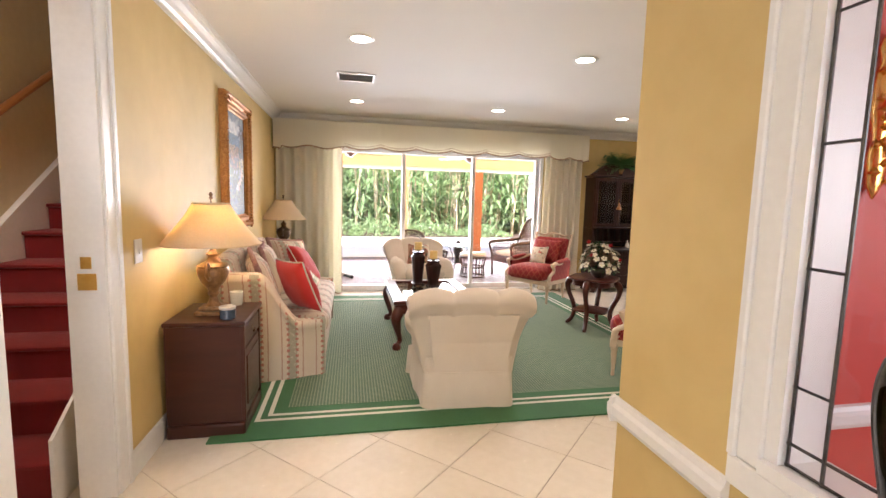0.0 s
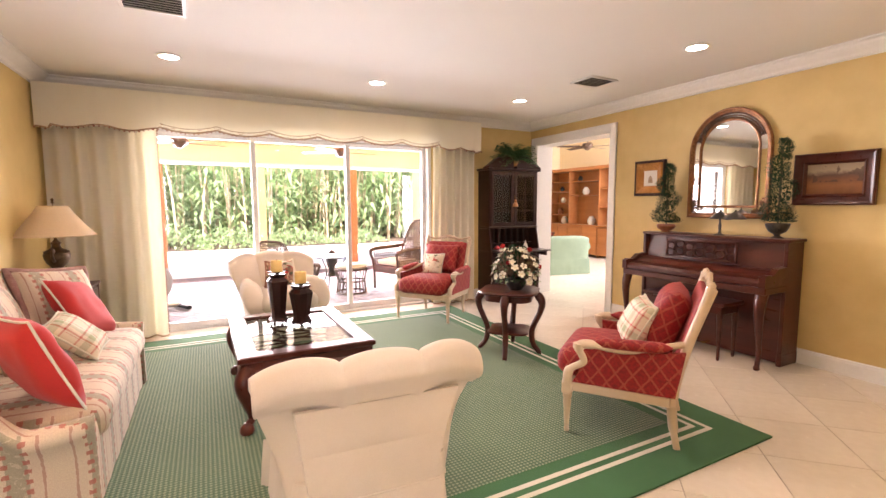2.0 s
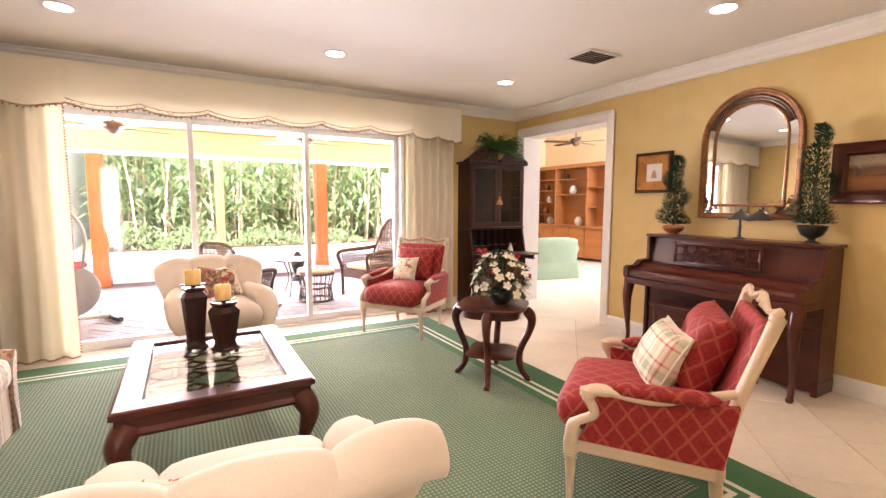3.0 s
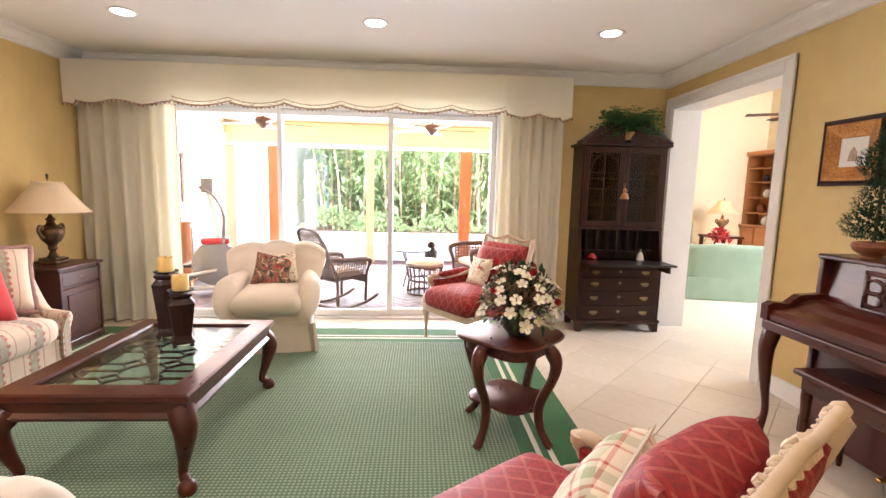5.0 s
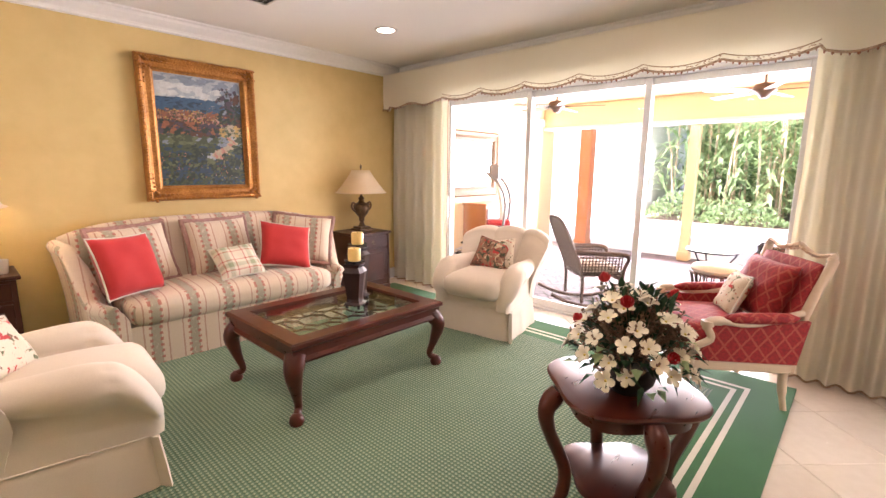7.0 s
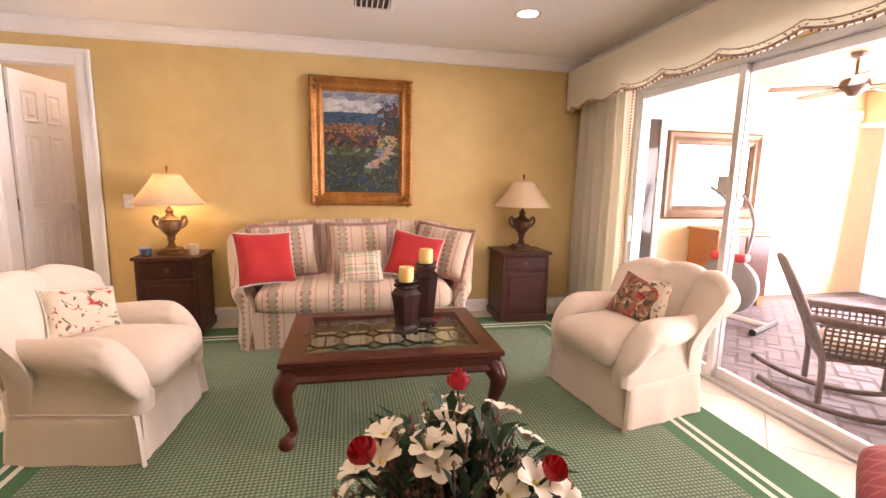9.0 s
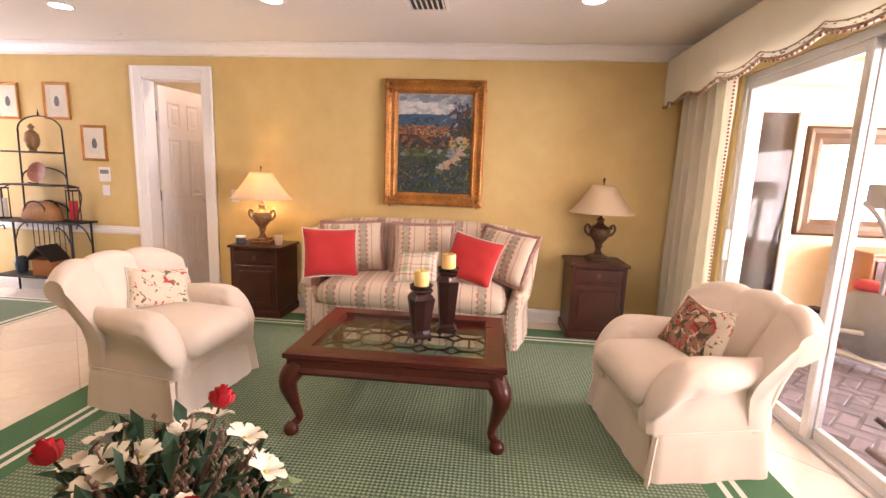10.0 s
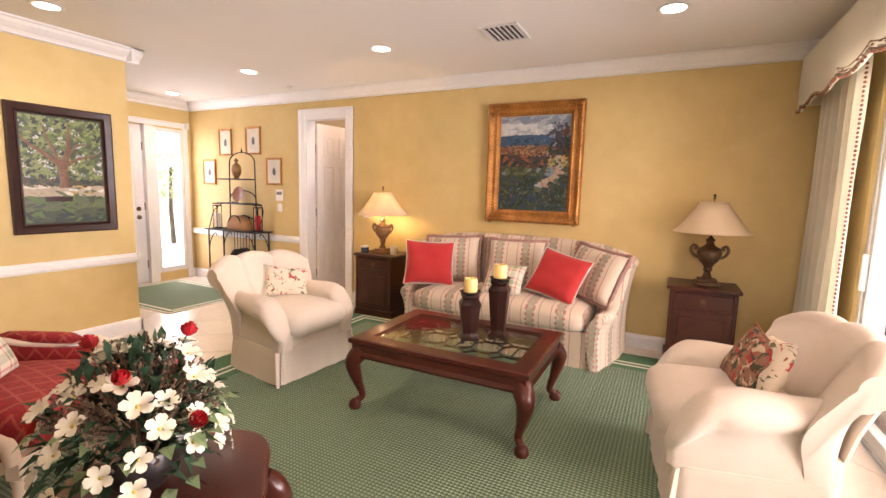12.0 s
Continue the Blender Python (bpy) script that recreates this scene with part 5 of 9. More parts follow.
part("tabletop", lobed_top(0.264, 0.022, ((-0.012, 0.535), (0.0, 0.540), (0.004, 0.548), (-0.002, 0.557), (-0.014, 0.560)), 0), M["mahogany"], st, "lobed polished top", 40)
part("apron", lobed_top(0.215, 0.018, ((0.0, 0.475), (0.0, 0.535)), 0), M["mahogany"], st, "scalloped apron", 50)
part("shelf", lobed_top(0.190, 0.022, ((-0.008, 0.190), (0.0, 0.194), (0.0, 0.206), (-0.008, 0.210)), 0), M["mahogany"], st, "lobed lower shelf", 40)
for sx in (-1, 1):
    for sy in (-1, 1):
        bm = bmesh.new()
        tube(bm, curve_points([(sx * 0.165, sy * 0.165, 0.53), (sx * 0.195, sy * 0.195, 0.46), (sx * 0.185, sy * 0.185, 0.37), (sx * 0.140, sy * 0.140, 0.22), (sx * 0.145, sy * 0.145, 0.10), (sx * 0.180, sy * 0.190, 0.024), (sx * 0.192, sy * 0.202, 0.020)], 6), [0.030, 0.034, 0.037, 0.038, 0.037, 0.035, 0.033, 0.031, 0.030, 0.029, 0.028, 0.027] + [0.025] * 12 + [0.022] * 7 + [0.020] * 6, 9)
        part("leg", bm, M["mahogany"], st, "S-curved leg", 50)


def candlestick(m, h, label):
    c = thing("candle_holder", m, label, "candle holder", "candle holders on the table")
    bm = bmesh.new()
    prof = ((0.062, 0.020), (0.066, 0.028), (0.050, 0.040), (0.046, 0.060), (0.066, h - 0.075), (0.070, h - 0.055), (0.052, h - 0.030), (0.046, h - 0.026), (0.058, h - 0.012), (0.058, h - 0.004))
    loft(bm, [[(1.18 * r * math.cos(radians(45 + 45 * k)) * (1.0 if k % 2 == 0 else 0.80), 1.18 * r * math.sin(radians(45 + 45 * k)) * (1.0 if k % 2 == 0 else 0.80), z) for k in range(8)] for r, z in prof])
    part("stem", bm, M["dark_wood"], c, "faceted tapering dark wood body")
    for k in range(4):
        a = radians(45 + 90 * k)
        part("foot", turned(((0.004, 0.0), (0.012, 0.003), (0.010, 0.016), (0.012, 0.022)), (0.056 * math.cos(a), 0.056 * math.sin(a), 0), 8), M["black_iron"], c, "small black foot")
    part("drip_plate", turned(((0.012, h - 0.004), (0.016, h + 0.004), (0.060, h + 0.010), (0.064, h + 0.016), (0.058, h + 0.015), (0.01, h + 0.012)), (0, 0, 0), 18), M["black_iron"], c, "iron drip plate", 50)
    part("candle", turned(((0.038, h + 0.013), (0.040, h + 0.020), (0.040, h + 0.088), (0.037, h + 0.094), (0.022, h + 0.088), (0.004, h + 0.086)), (0, 0, 0), 20), M["candle"], c, "yellow pillar candle", 40)
    part("wick", turned(((0.0015, h + 0.08), (0.0015, h + 0.10)), (0, 0, 0), 5), M["black_iron"], c)
    return c


candlestick(pose(1.145, 5.02, 0.442, 0, 0, 10), 0.362, "tall dark wood candle holder with yellow candle")
candlestick(pose(1.285, 4.89, 0.442, 0, 0, 30), 0.288, "shorter dark wood candle holder with yellow candle")


def nightstand(m, label, depth=0.41, width=0.48, h=0.655):
    c = thing("nightstand", m, label, "nightstand", "dark nightstands")
    w, d = width / 2, depth / 2
    part("case", boxed(-w + 0.02, w - 0.02, -d + 0.02, d, 0.075, h - 0.025, 0.004, 1), M["nightstand_wood"], c)
    part("top", boxed(-w - 0.006, w + 0.006, -d - 0.004, d, h - 0.025, h, 0.008, 2), M["nightstand_wood"], c, "overhanging moulded top")
    part("plinth", boxed(-w + 0.004, w - 0.004, -d + 0.006, d, 0.0, 0.075, 0.012, 2), M["nightstand_wood"], c, "stepped plinth")
    drawer = part("drawer", boxed(-w + 0.045, w - 0.045, -d + 0.008, -d + 0.022, h - 0.155, h - 0.045, 0.005, 1), M["nightstand_wood"], c, "shallow drawer front")
    bm = turned(((0.001, -0.006), (0.016, -0.004), (0.018, 0.0)), (0, 0, 0), 12)
    bmesh.ops.rotate(bm, cent=(0, 0, 0), matrix=Matrix.Rotation(radians(90), 3, "X"), verts=bm.verts)
    bmesh.ops.translate(bm, vec=(0, -d + 0.006, h - 0.098), verts=bm.verts)
    tube(bm, [(0.020 * math.cos(radians(a)), -d - 0.004, h - 0.106 + 0.020 * math.sin(radians(a))) for a in range(180, 361, 20)], 0.003, 6)
    part("ring_pull", bm, M["bronze"], drawer, "bronze ring pull")
    door = part("cabinet_door", boxed(-w + 0.045, w - 0.045, -d + 0.010, -d + 0.022, 0.10, h - 0.175, 0.004, 1), M["nightstand_wood"], c, "panelled door")
    bm = bmesh.new()
    box(bm, -w + 0.085, w - 0.085, -d + 0.004, -d + 0.012, 0.145, h - 0.22, 0.006, 1)
    part("raised_panel", bm, M["nightstand_wood"], door)
    for s in (-1, 1):
        part("corner_post", boxed(s * (w - 0.032) - 0.014, s * (w - 0.032) + 0.014, -d + 0.004, -d + 0.03, 0.075, h - 0.025, 0.005, 1), M["nightstand_wood"], c)
    return c


nightstand(pose(-0.315, 3.20, 0, 0, 0, 90), "dark wood nightstand beside the sofa, lamp lit")
nightstand(pose(-0.325, 6.16, 0, 0, 0, 90), "dark wood nightstand in the corner by the drapes")


def table_lamp(m, label, body, lit):
    c = thing("table_lamp", m, label, "table lamp", "urn table lamps")
    bm = bmesh.new()
    box(bm, -0.085, 0.085, -0.085, 0.085, 0.0, 0.022, 0.005, 1)
    box(bm, -0.068, 0.068, -0.068, 0.068, 0.022, 0.045, 0.008, 2)
    part("base", bm, body, c, "stepped square base")
    part("urn", turned(((0.045, 0.045), (0.030, 0.065), (0.020, 0.095), (0.032, 0.115), (0.028, 0.130), (0.036, 0.150), (0.066, 0.185), (0.082, 0.225), (0.086, 0.255), (0.078, 0.268), (0.084, 0.278), (0.060, 0.290), (0.034, 0.305), (0.024, 0.330), (0.036, 0.345), (0.020, 0.360), (0.010, 0.375), (0.009, 0.44)), (0, 0, 0), 24), body, c, "turned classical urn", 40)
    for s in (-1, 1):
        bm = bmesh.new()
        tube(bm, curve_points([(s * 0.070, 0, 0.205), (s * 0.105, 0, 0.225), (s * 0.125, 0, 0.265), (s * 0.110, 0, 0.300), (s * 0.085, 0, 0.285), (s * 0.100, 0, 0.268)], 5), 0.011, 8)
        part("handle", bm, body, c, "scrolled handle", 50)
    bm = bmesh.new()
    n = 32
    prof = ((0.262, 0.405), (0.195, 0.485), (0.130, 0.575), (0.095, 0.632))
    outer = [[((r * (1 - 0.012 * (k % 4 == 0))) * math.cos(2 * math.pi * k / n), (r * (1 - 0.012 * (k % 4 == 0))) * math.sin(2 * math.pi * k / n), z) for k in range(n)] for r, z in prof]
    inner = [[((r - 0.004) * math.cos(2 * math.pi * k / n), (r - 0.004) * math.sin(2 * math.pi * k / n), z) for k in range(n)] for r, z in prof[::-1]]
    loft(bm, outer + inner + outer[:1], True, False)
    part("shade", bm, M["shade"], c, "flared cream shade, " + ("glowing" if lit else "unlit"), 60)
    bm = bmesh.new()
    for r, z in ((0.263, 0.405), (0.096, 0.632)):
        tube(bm, [(r * math.cos(2 * math.pi * k / 32), r * math.sin(2 * math.pi * k / 32), z) for k in range(33)], 0.005, 6)
    part("shade_trim", bm, M["shade"], c, "corded edge")
    part("finial", turned(((0.003, 0.60), (0.003, 0.655), (0.012, 0.662), (0.006, 0.672), (0.012, 0.684), (0.003, 0.698)), (0, 0, 0), 10), body, c, "turned finial", 50)
    part("bulb", turned(((0.004, 0.44), (0.014, 0.45), (0.030, 0.50), (0.026, 0.525), (0.004, 0.54)), (0, 0, 0), 12), M["bulb_on"] if lit else M["china"], c, "frosted bulb", 60)
    return c


M["bulb_on"] = glowing("lamp_bulb", (1.0, 0.74, 0.40), 20)
table_lamp(pose(-0.32, 3.18, 0.656, 0, 0, 90), "lit urn table lamp in antique gold with cream shade", M["antique_gold"], True)
table_lamp(pose(-0.345, 6.185, 0.656, 0, 0, 90), "unlit dark bronze urn table lamp with cream shade", M["bronze"], False)
lamp("table_lamp_light", "POINT", 42, (1.0, 0.70, 0.36), pose(-0.32, 3.18, 0.656 + 0.50), radius=0.03)

# green rugs


def rug(name, x0, x1, y0, y1, z, label, insets):
    r = thing(name, pose((x0 + x1) / 2, (y0 + y1) / 2, z), label, "rug")
    hx, hy = (x1 - x0) / 2, (y1 - y0) / 2
    last = len(insets) - 1
    for k, (a, mm, nm, top) in enumerate(insets):
        b = insets[k + 1][0] if k < last else None
        bm = bmesh.new()
        if b is None:
            box(bm, -hx + a, hx - a, -hy + a, hy - a, 0, top)
        else:
            lo = [[(sx * (hx - i), sy * (hy - i), zz) for sx, sy in ((1, 1), (-1, 1), (-1, -1), (1, -1))] for i, zz in ((a, 0.0), (a, top), (b, top), (b, 0.0))]
            rings = [[bm.verts.new(p) for p in lp] for lp in lo]
            for p, q in zip(rings, rings[1:] + rings[:1]):
                for i in range(4):
                    bm.faces.new((p[i], p[(i + 1) % 4], q[(i + 1) % 4], q[i]))
        part(nm, bm, M[mm], r)
    return r


rug("area_rug", -0.30, 3.43, 2.89, 6.60, 0.001, "green area rug with ivory double stripe border", ((0.0, "rug_edge", "border_band", 0.010), (0.205, "rug_line", "ivory_stripe", 0.0105), (0.232, "rug_edge", "border_band", 0.010), (0.268, "rug_line", "ivory_stripe", 0.0105), (0.295, "rug_edge", "border_band", 0.010), (0.375, "rug_field", "woven_field", 0.011)))
rug("entry_rug", -0.22, 0.90, -0.15, 1.40, 0.001, "green entry rug with a dotted pale border", ((0.0, "rug_line", "binding", 0.009), (0.03, "rug_edge", "border_band", 0.009), (0.06, "rug_line", "ivory_stripe", 0.0095), (0.10, "rug_field", "woven_field", 0.010)))

# ---- window dressing ----


def drape(name_label, x0, x1, folds, seed, trim_edge=None):
    d = thing("drape", pose((x0 + x1) / 2, 6.80, 0), name_label, "curtain", "cream drapes")
    n, loops = folds * 12, []
    for z in (0.012, 0.05, 0.3, 0.8, 1.3, 1.8, 2.12):
        front, back = [], []
        for k in range(n + 1):
            t = k / n
            amp = 0.034 * (1 + 0.35 * noise.noise((t * 3, seed, z))) * (1.12 - 0.12 * z)
            y = amp * math.sin(2 * math.pi * folds * t + 0.9 * noise.noise((t * 4, seed + 3, z * 0.7)))
            x = lerp(x0, x1, t) - (x0 + x1) / 2 + 0.012 * noise.noise((t * 5, z, seed))
            front.append((x, y - 0.002, z))
            back.append((x, y + 0.002, z))
        loops.append(front + back[::-1])
    loft_bm = loft(bmesh.new(), loops)
    part("panel", loft_bm, M["drape"], d, "pleated lined cream cloth", 70)
    bm = bmesh.new()
    pts = [(p[0], p[1] - 0.008, 0.012) for p in loops[0][:n + 1]]
    tube(bm, pts, 0.007, 6)
    part("hem_trim", bm, M["tassel"], d, "corded hem")
    if trim_edge is not None:
        x = (x1 if trim_edge > 0 else x0) - (x0 + x1) / 2
        bm = bmesh.new()
        for k in range(84):
            z = 0.04 + k * 0.0247
            e = loops[0][n if trim_edge > 0 else 0]
            lathe(bm, ((0.001, 0), (0.008, 0.004), (0.007, 0.012), (0.001, 0.017)), (x + 0.004, e[1] - 0.008, z), 6)
        part("bead_trim", bm, M["terracotta"], d, "beaded tassel edging")
    return d


drape("floor length cream drape with tasselled edge", -0.52, 0.335, 6, 1, 1)
drape("floor length cream drape beside the secretary", 3.28, 3.89, 6, 2)

valance = thing("valance", pose(0, 6.66, 0), "cream box valance with scalloped braided edge", "valance")


def valance_low(x):
    if x < 0.36:
        return 2.000 - 0.035 * math.sin(math.pi * (x + 0.53) / 0.445) ** 2 - (0.04 if x < -0.42 else 0)
    if x > 3.30:
        return 2.000 - 0.035 * abs(math.sin(math.pi * (x - 3.30) / 0.305)) - (0.03 if x > 3.80 else 0)
    return 2.020 - 0.045 * abs(math.sin(math.pi * (x - 0.36) / 0.49)) ** 0.8


bm = bmesh.new()
loops = []
n = 180
for k in range(n + 1):
    x = lerp(-0.53, 3.91, k / n)
    pleat = 0.010 * math.exp(-(((x - 0.36) / 0.49 - round((x - 0.36) / 0.49)) * 0.49 / 0.018) ** 2)
    low = valance_low(x)
    loops.append([(x, 0.003 + pleat, low), (x, pleat * 0.3 - 0.004, lerp(low, 2.33, 0.5)), (x, 0.0, 2.322), (x, 0.014, 2.322), (x, 0.016, lerp(low, 2.33, 0.5)), (x, 0.017 + pleat, low)])
loft(bm, loops)
part("face", bm, M["drape"], valance, "padded cream face", 40)
for x in (-0.53, 3.894):
    part("return", boxed(x, x + 0.016, 0.017, 0.268, 2.0, 2.322), M["drape"], valance)
part("top_board", boxed(-0.53, 3.91, 0.0, 0.268, 2.323, 2.335), M["drape"], valance)
bm = bmesh.new()
xs = [lerp(-0.53, 3.91, k / 240) for k in range(241)]
tube(bm, [(x, -0.004, valance_low(x) + 0.006) for x in xs], 0.0075, 6)
tube(bm, [(x, -0.005, valance_low(x) + 0.040) for x in xs if 0.36 < x < 3.30], 0.0035, 5)
part("braid", bm, M["tassel"], valance, "corded braid along the scallops", 60)
bm = bmesh.new()
for k, x in enumerate(xs):
    if k % 2 == 0:
        r = 0.006 + 0.003 * math.sin(k * 2.1)
        lathe(bm, ((0.001, 0), (r, 0.006), (r * 0.8, 0.016), (0.001, 0.022)), (x, -0.003, valance_low(x) - 0.014), 6)
tagged(part("beading", bm, M["terracotta"], valance, "tiny beaded tassels"), kind="stuff")
bm = bmesh.new()
random.seed(4)
for k in range(150):
    x = random.uniform(0.36, 3.30)
    z = valance_low(x) + random.uniform(0.014, 0.034)
    lathe(bm, ((0.001, 0), (0.007, 0.002), (0.001, 0.005)), (x, -0.007, z), 6)
tagged(part("embroidery", bm, M["basket"], valance, "floral embroidery above the braid"), kind="stuff")

def leaf_blade(bm, base, tip, width, up=Vector((0, 0, 1)), bend=0.25):
    """One folded leaf from base to tip."""
    base, tip = Vector(base), Vector(tip)
    way = tip - base
    side = way.cross(up)
    side = side.normalized() if side.length > 1e-5 else Vector((1, 0, 0))
    mid = base + way * 0.45 + up * way.length * bend
    a, b, c, d = base, mid + side * width / 2, tip, mid - side * width / 2
    vs = [bm.verts.new(p) for p in (a, b, c, d, mid - up * width * 0.12)]
    bm.faces.new((vs[0], vs[1], vs[4]))
    bm.faces.new((vs[1], vs[2], vs[4]))
    bm.faces.new((vs[2], vs[3], vs[4]))
    bm.faces.new((vs[3], vs[0], vs[4]))


def loose_mesh(ob_name, bm, material, parent, label=""):
    me = bpy.data.meshes.new(ob_name)
    bm.to_mesh(me)
    bm.free()
    me.materials.append(material)
    ob = new(ob_name, me)
    ob.parent = parent
    return tagged(ob, label)


# ---- framed things ----


def frame_loops(w, h, profile):
    return [[(sx * (w / 2 - d), -out, sz * (h / 2 - d)) for sx, sz in ((1, 1), (-1, 1), (-1, -1), (1, -1))] for d, out in profile]


def framed(m, w, h, profile, frame_mat, canvas_mat, label, category="painting", group="", mat_width=0.0, carved=0):
    c = thing("framed_picture" if category != "mirror" else "wall_mirror", m, label, category, group)
    bm = bmesh.new()
    lo = frame_loops(w, h, profile)
    rings = [[bm.verts.new(p) for p in lp] for lp in lo]
    for a, b in zip(rings, rings[1:]):
        for i in range(4):
            bm.faces.new((a[i], a[(i + 1) % 4], b[(i + 1) % 4], b[i]))
    part("frame", bm, frame_mat, c, "", 25)
    d = profile[-1][0]
    if mat_width:
        bm = bmesh.new()
        lo = frame_loops(w, h, ((d - 0.002, 0.006), (d - 0.002, 0.008), (d + mat_width, 0.008), (d + mat_width, 0.005)))
        rings = [[bm.verts.new(p) for p in lp] for lp in lo]
        for a, b in zip(rings, rings[1:]):
            for i in range(4):
                bm.faces.new((a[i], a[(i + 1) % 4], b[(i + 1) % 4], b[i]))
        part("mat_board", bm, M["mat_board"], c, "cream mat board")
    part("canvas" if category == "painting" else "mirror_glass" if category == "mirror" else "print", boxed(-w / 2 + d - 0.004, w / 2 - d + 0.004, -0.006, -0.001, -h / 2 + d - 0.004, h / 2 - d + 0.004), canvas_mat, c)
    if carved:
        bm = bmesh.new()
        wid = profile[-1][0]
        for sx in (-1, 1):
            for sz in (-1, 1):
                cx, cz = sx * (w / 2 - wid * 0.42), sz * (h / 2 - wid * 0.42)
                for a in range(9):
                    rr, an = 0.016 + 0.0055 * a, a * 0.698
                    lathe(bm, ((0.002, -0.010), (0.017 * carved, -0.004), (0.014 * carved, 0.008), (0.002, 0.014)), (cx + rr * math.cos(an), -0.052 - 0.010 * math.cos(a * 2.0), cz + rr * math.sin(an)), 7)
                for q in range(1, 6):
                    f = 0.032 * q
                    for dx, dz in ((-sx * f, 0), (0, -sz * f)):
                        lathe(bm, ((0.002, -0.008), (0.017 - 0.002 * q, 0.0), (0.002, 0.009)), (cx + dx, -0.058 + 0.003 * q, cz + dz), 6)
        k = int((w + h) / 0.045)
        for i in range(k):
            for sgn in (-1, 1):
                t = (i + 0.5) / k
                if t < w / (w + h):
                    p = (lerp(-w / 2, w / 2, t * (w + h) / w), sgn * (h / 2 - wid * 0.16))
                else:
                    p = (sgn * (w / 2 - wid * 0.16), lerp(-h / 2, h / 2, (t * (w + h) - w) / h))
                lathe(bm, ((0.002, -0.008), (0.013, 0.0), (0.009, 0.006), (0.002, 0.010)), (p[0], -0.058, p[1]), 6)
        tagged(part("carving", bm, frame_mat, c, "carved leaf ornament", 60), "carved leaf ornament", kind="stuff")
    return c


GILT = ((0.0, 0.0), (0.0, 0.040), (0.008, 0.058), (0.020, 0.064), (0.032, 0.058), (0.042, 0.044), (0.060, 0.034), (0.078, 0.036), (0.090, 0.042), (0.100, 0.036), (0.108, 0.018), (0.118, 0.014), (0.118, 0.004))
sea_view = framed(pose(W + 0.002, 4.71, 1.598, 0, 0, 90), 0.90, 1.11, GILT, M["gold"], M["seascape"], "gilt framed seaside garden painting above the sofa", carved=0.8)


def daub_paint(name, colour):
    return surface(name, tuple(c * 0.72 for c in colour), tuple(min(1, c * 1.18) for c in colour), 0.42, 0, 30, 140, bump=0.25, mix=0.5)


OILS = {k: daub_paint("oil_" + k, c) for k, c in dict(cloud=(0.52, 0.53, 0.52), haze=(0.34, 0.37, 0.40), slate=(0.19, 0.23, 0.28), sea=(0.040, 0.095, 0.165), deep=(0.020, 0.050, 0.085), rust=(0.26, 0.095, 0.045), umber=(0.085, 0.035, 0.022), plum=(0.060, 0.045, 0.065), moss=(0.050, 0.070, 0.035), pine=(0.018, 0.032, 0.026), grass=(0.10, 0.125, 0.060), sand=(0.40, 0.33, 0.23), blush=(0.44, 0.20, 0.15), ivory=(0.62, 0.57, 0.46), red=(0.36, 0.055, 0.040), gold=(0.42, 0.27, 0.08), bark=(0.085, 0.045, 0.026), lawn=(0.085, 0.145, 0.035), sunlit=(0.20, 0.24, 0.09)).items()}


def daubs(parent, w, h, rule, count, seed, size, label):
    """Short strokes of thick paint laid over a canvas w x h; rule(u, v, rng) names the oil, the stroke's lean and its stretch."""
    rng = random.Random(seed)
    bm = bmesh.new()
    names = list(OILS)
    for k in range(count):
        v = 1 - (k + rng.random()) / count if k % 3 else rng.random()
        u = rng.random()
        got = rule(u, v, rng)
        if got is None:
            continue
        oil, lean, stretch, scale = got
        a = radians(lean + rng.uniform(-24, 24))
        half = size * scale * rng.uniform(0.6, 1.35) * (1.7 if scale > 0.6 else 1.1)
        cx, cz = (u - 0.5) * (w - 2 * half), (v - 0.5) * (h - 2 * half)
        y = -0.0068 - 0.0022 * rng.random()
        ring = []
        for i in range(7):
            b = 2 * math.pi * i / 7
            px, pz = half * stretch * math.cos(b) * rng.uniform(0.75, 1.1), half * math.sin(b) * rng.uniform(0.7, 1.1)
            x, z = cx + px * math.cos(a) - pz * math.sin(a), cz + px * math.sin(a) + pz * math.cos(a)
            ring.append(bm.verts.new((max(-w / 2, min(w / 2, x)), y, max(-h / 2, min(h / 2, z)))))
        f = bm.faces.new(ring)
        f.material_index = names.index(oil)
    ob = loose_mesh("brushwork", bm, OILS[names[0]], parent, label)
    for nm in names[1:]:
        ob.data.materials.append(OILS[nm])
    return tagged(ob, label, kind="stuff")


def drift(u, v, rng):
    """Neighbouring strokes share a loaded brush: the choice wanders slowly over the canvas."""
    f = 0.5 + 0.85 * noise.noise((u * 10, v * 14, 3.3)) + rng.uniform(-0.22, 0.22)
    return lambda oils: oils[max(0, min(len(oils) - 1, int(f * len(oils))))]


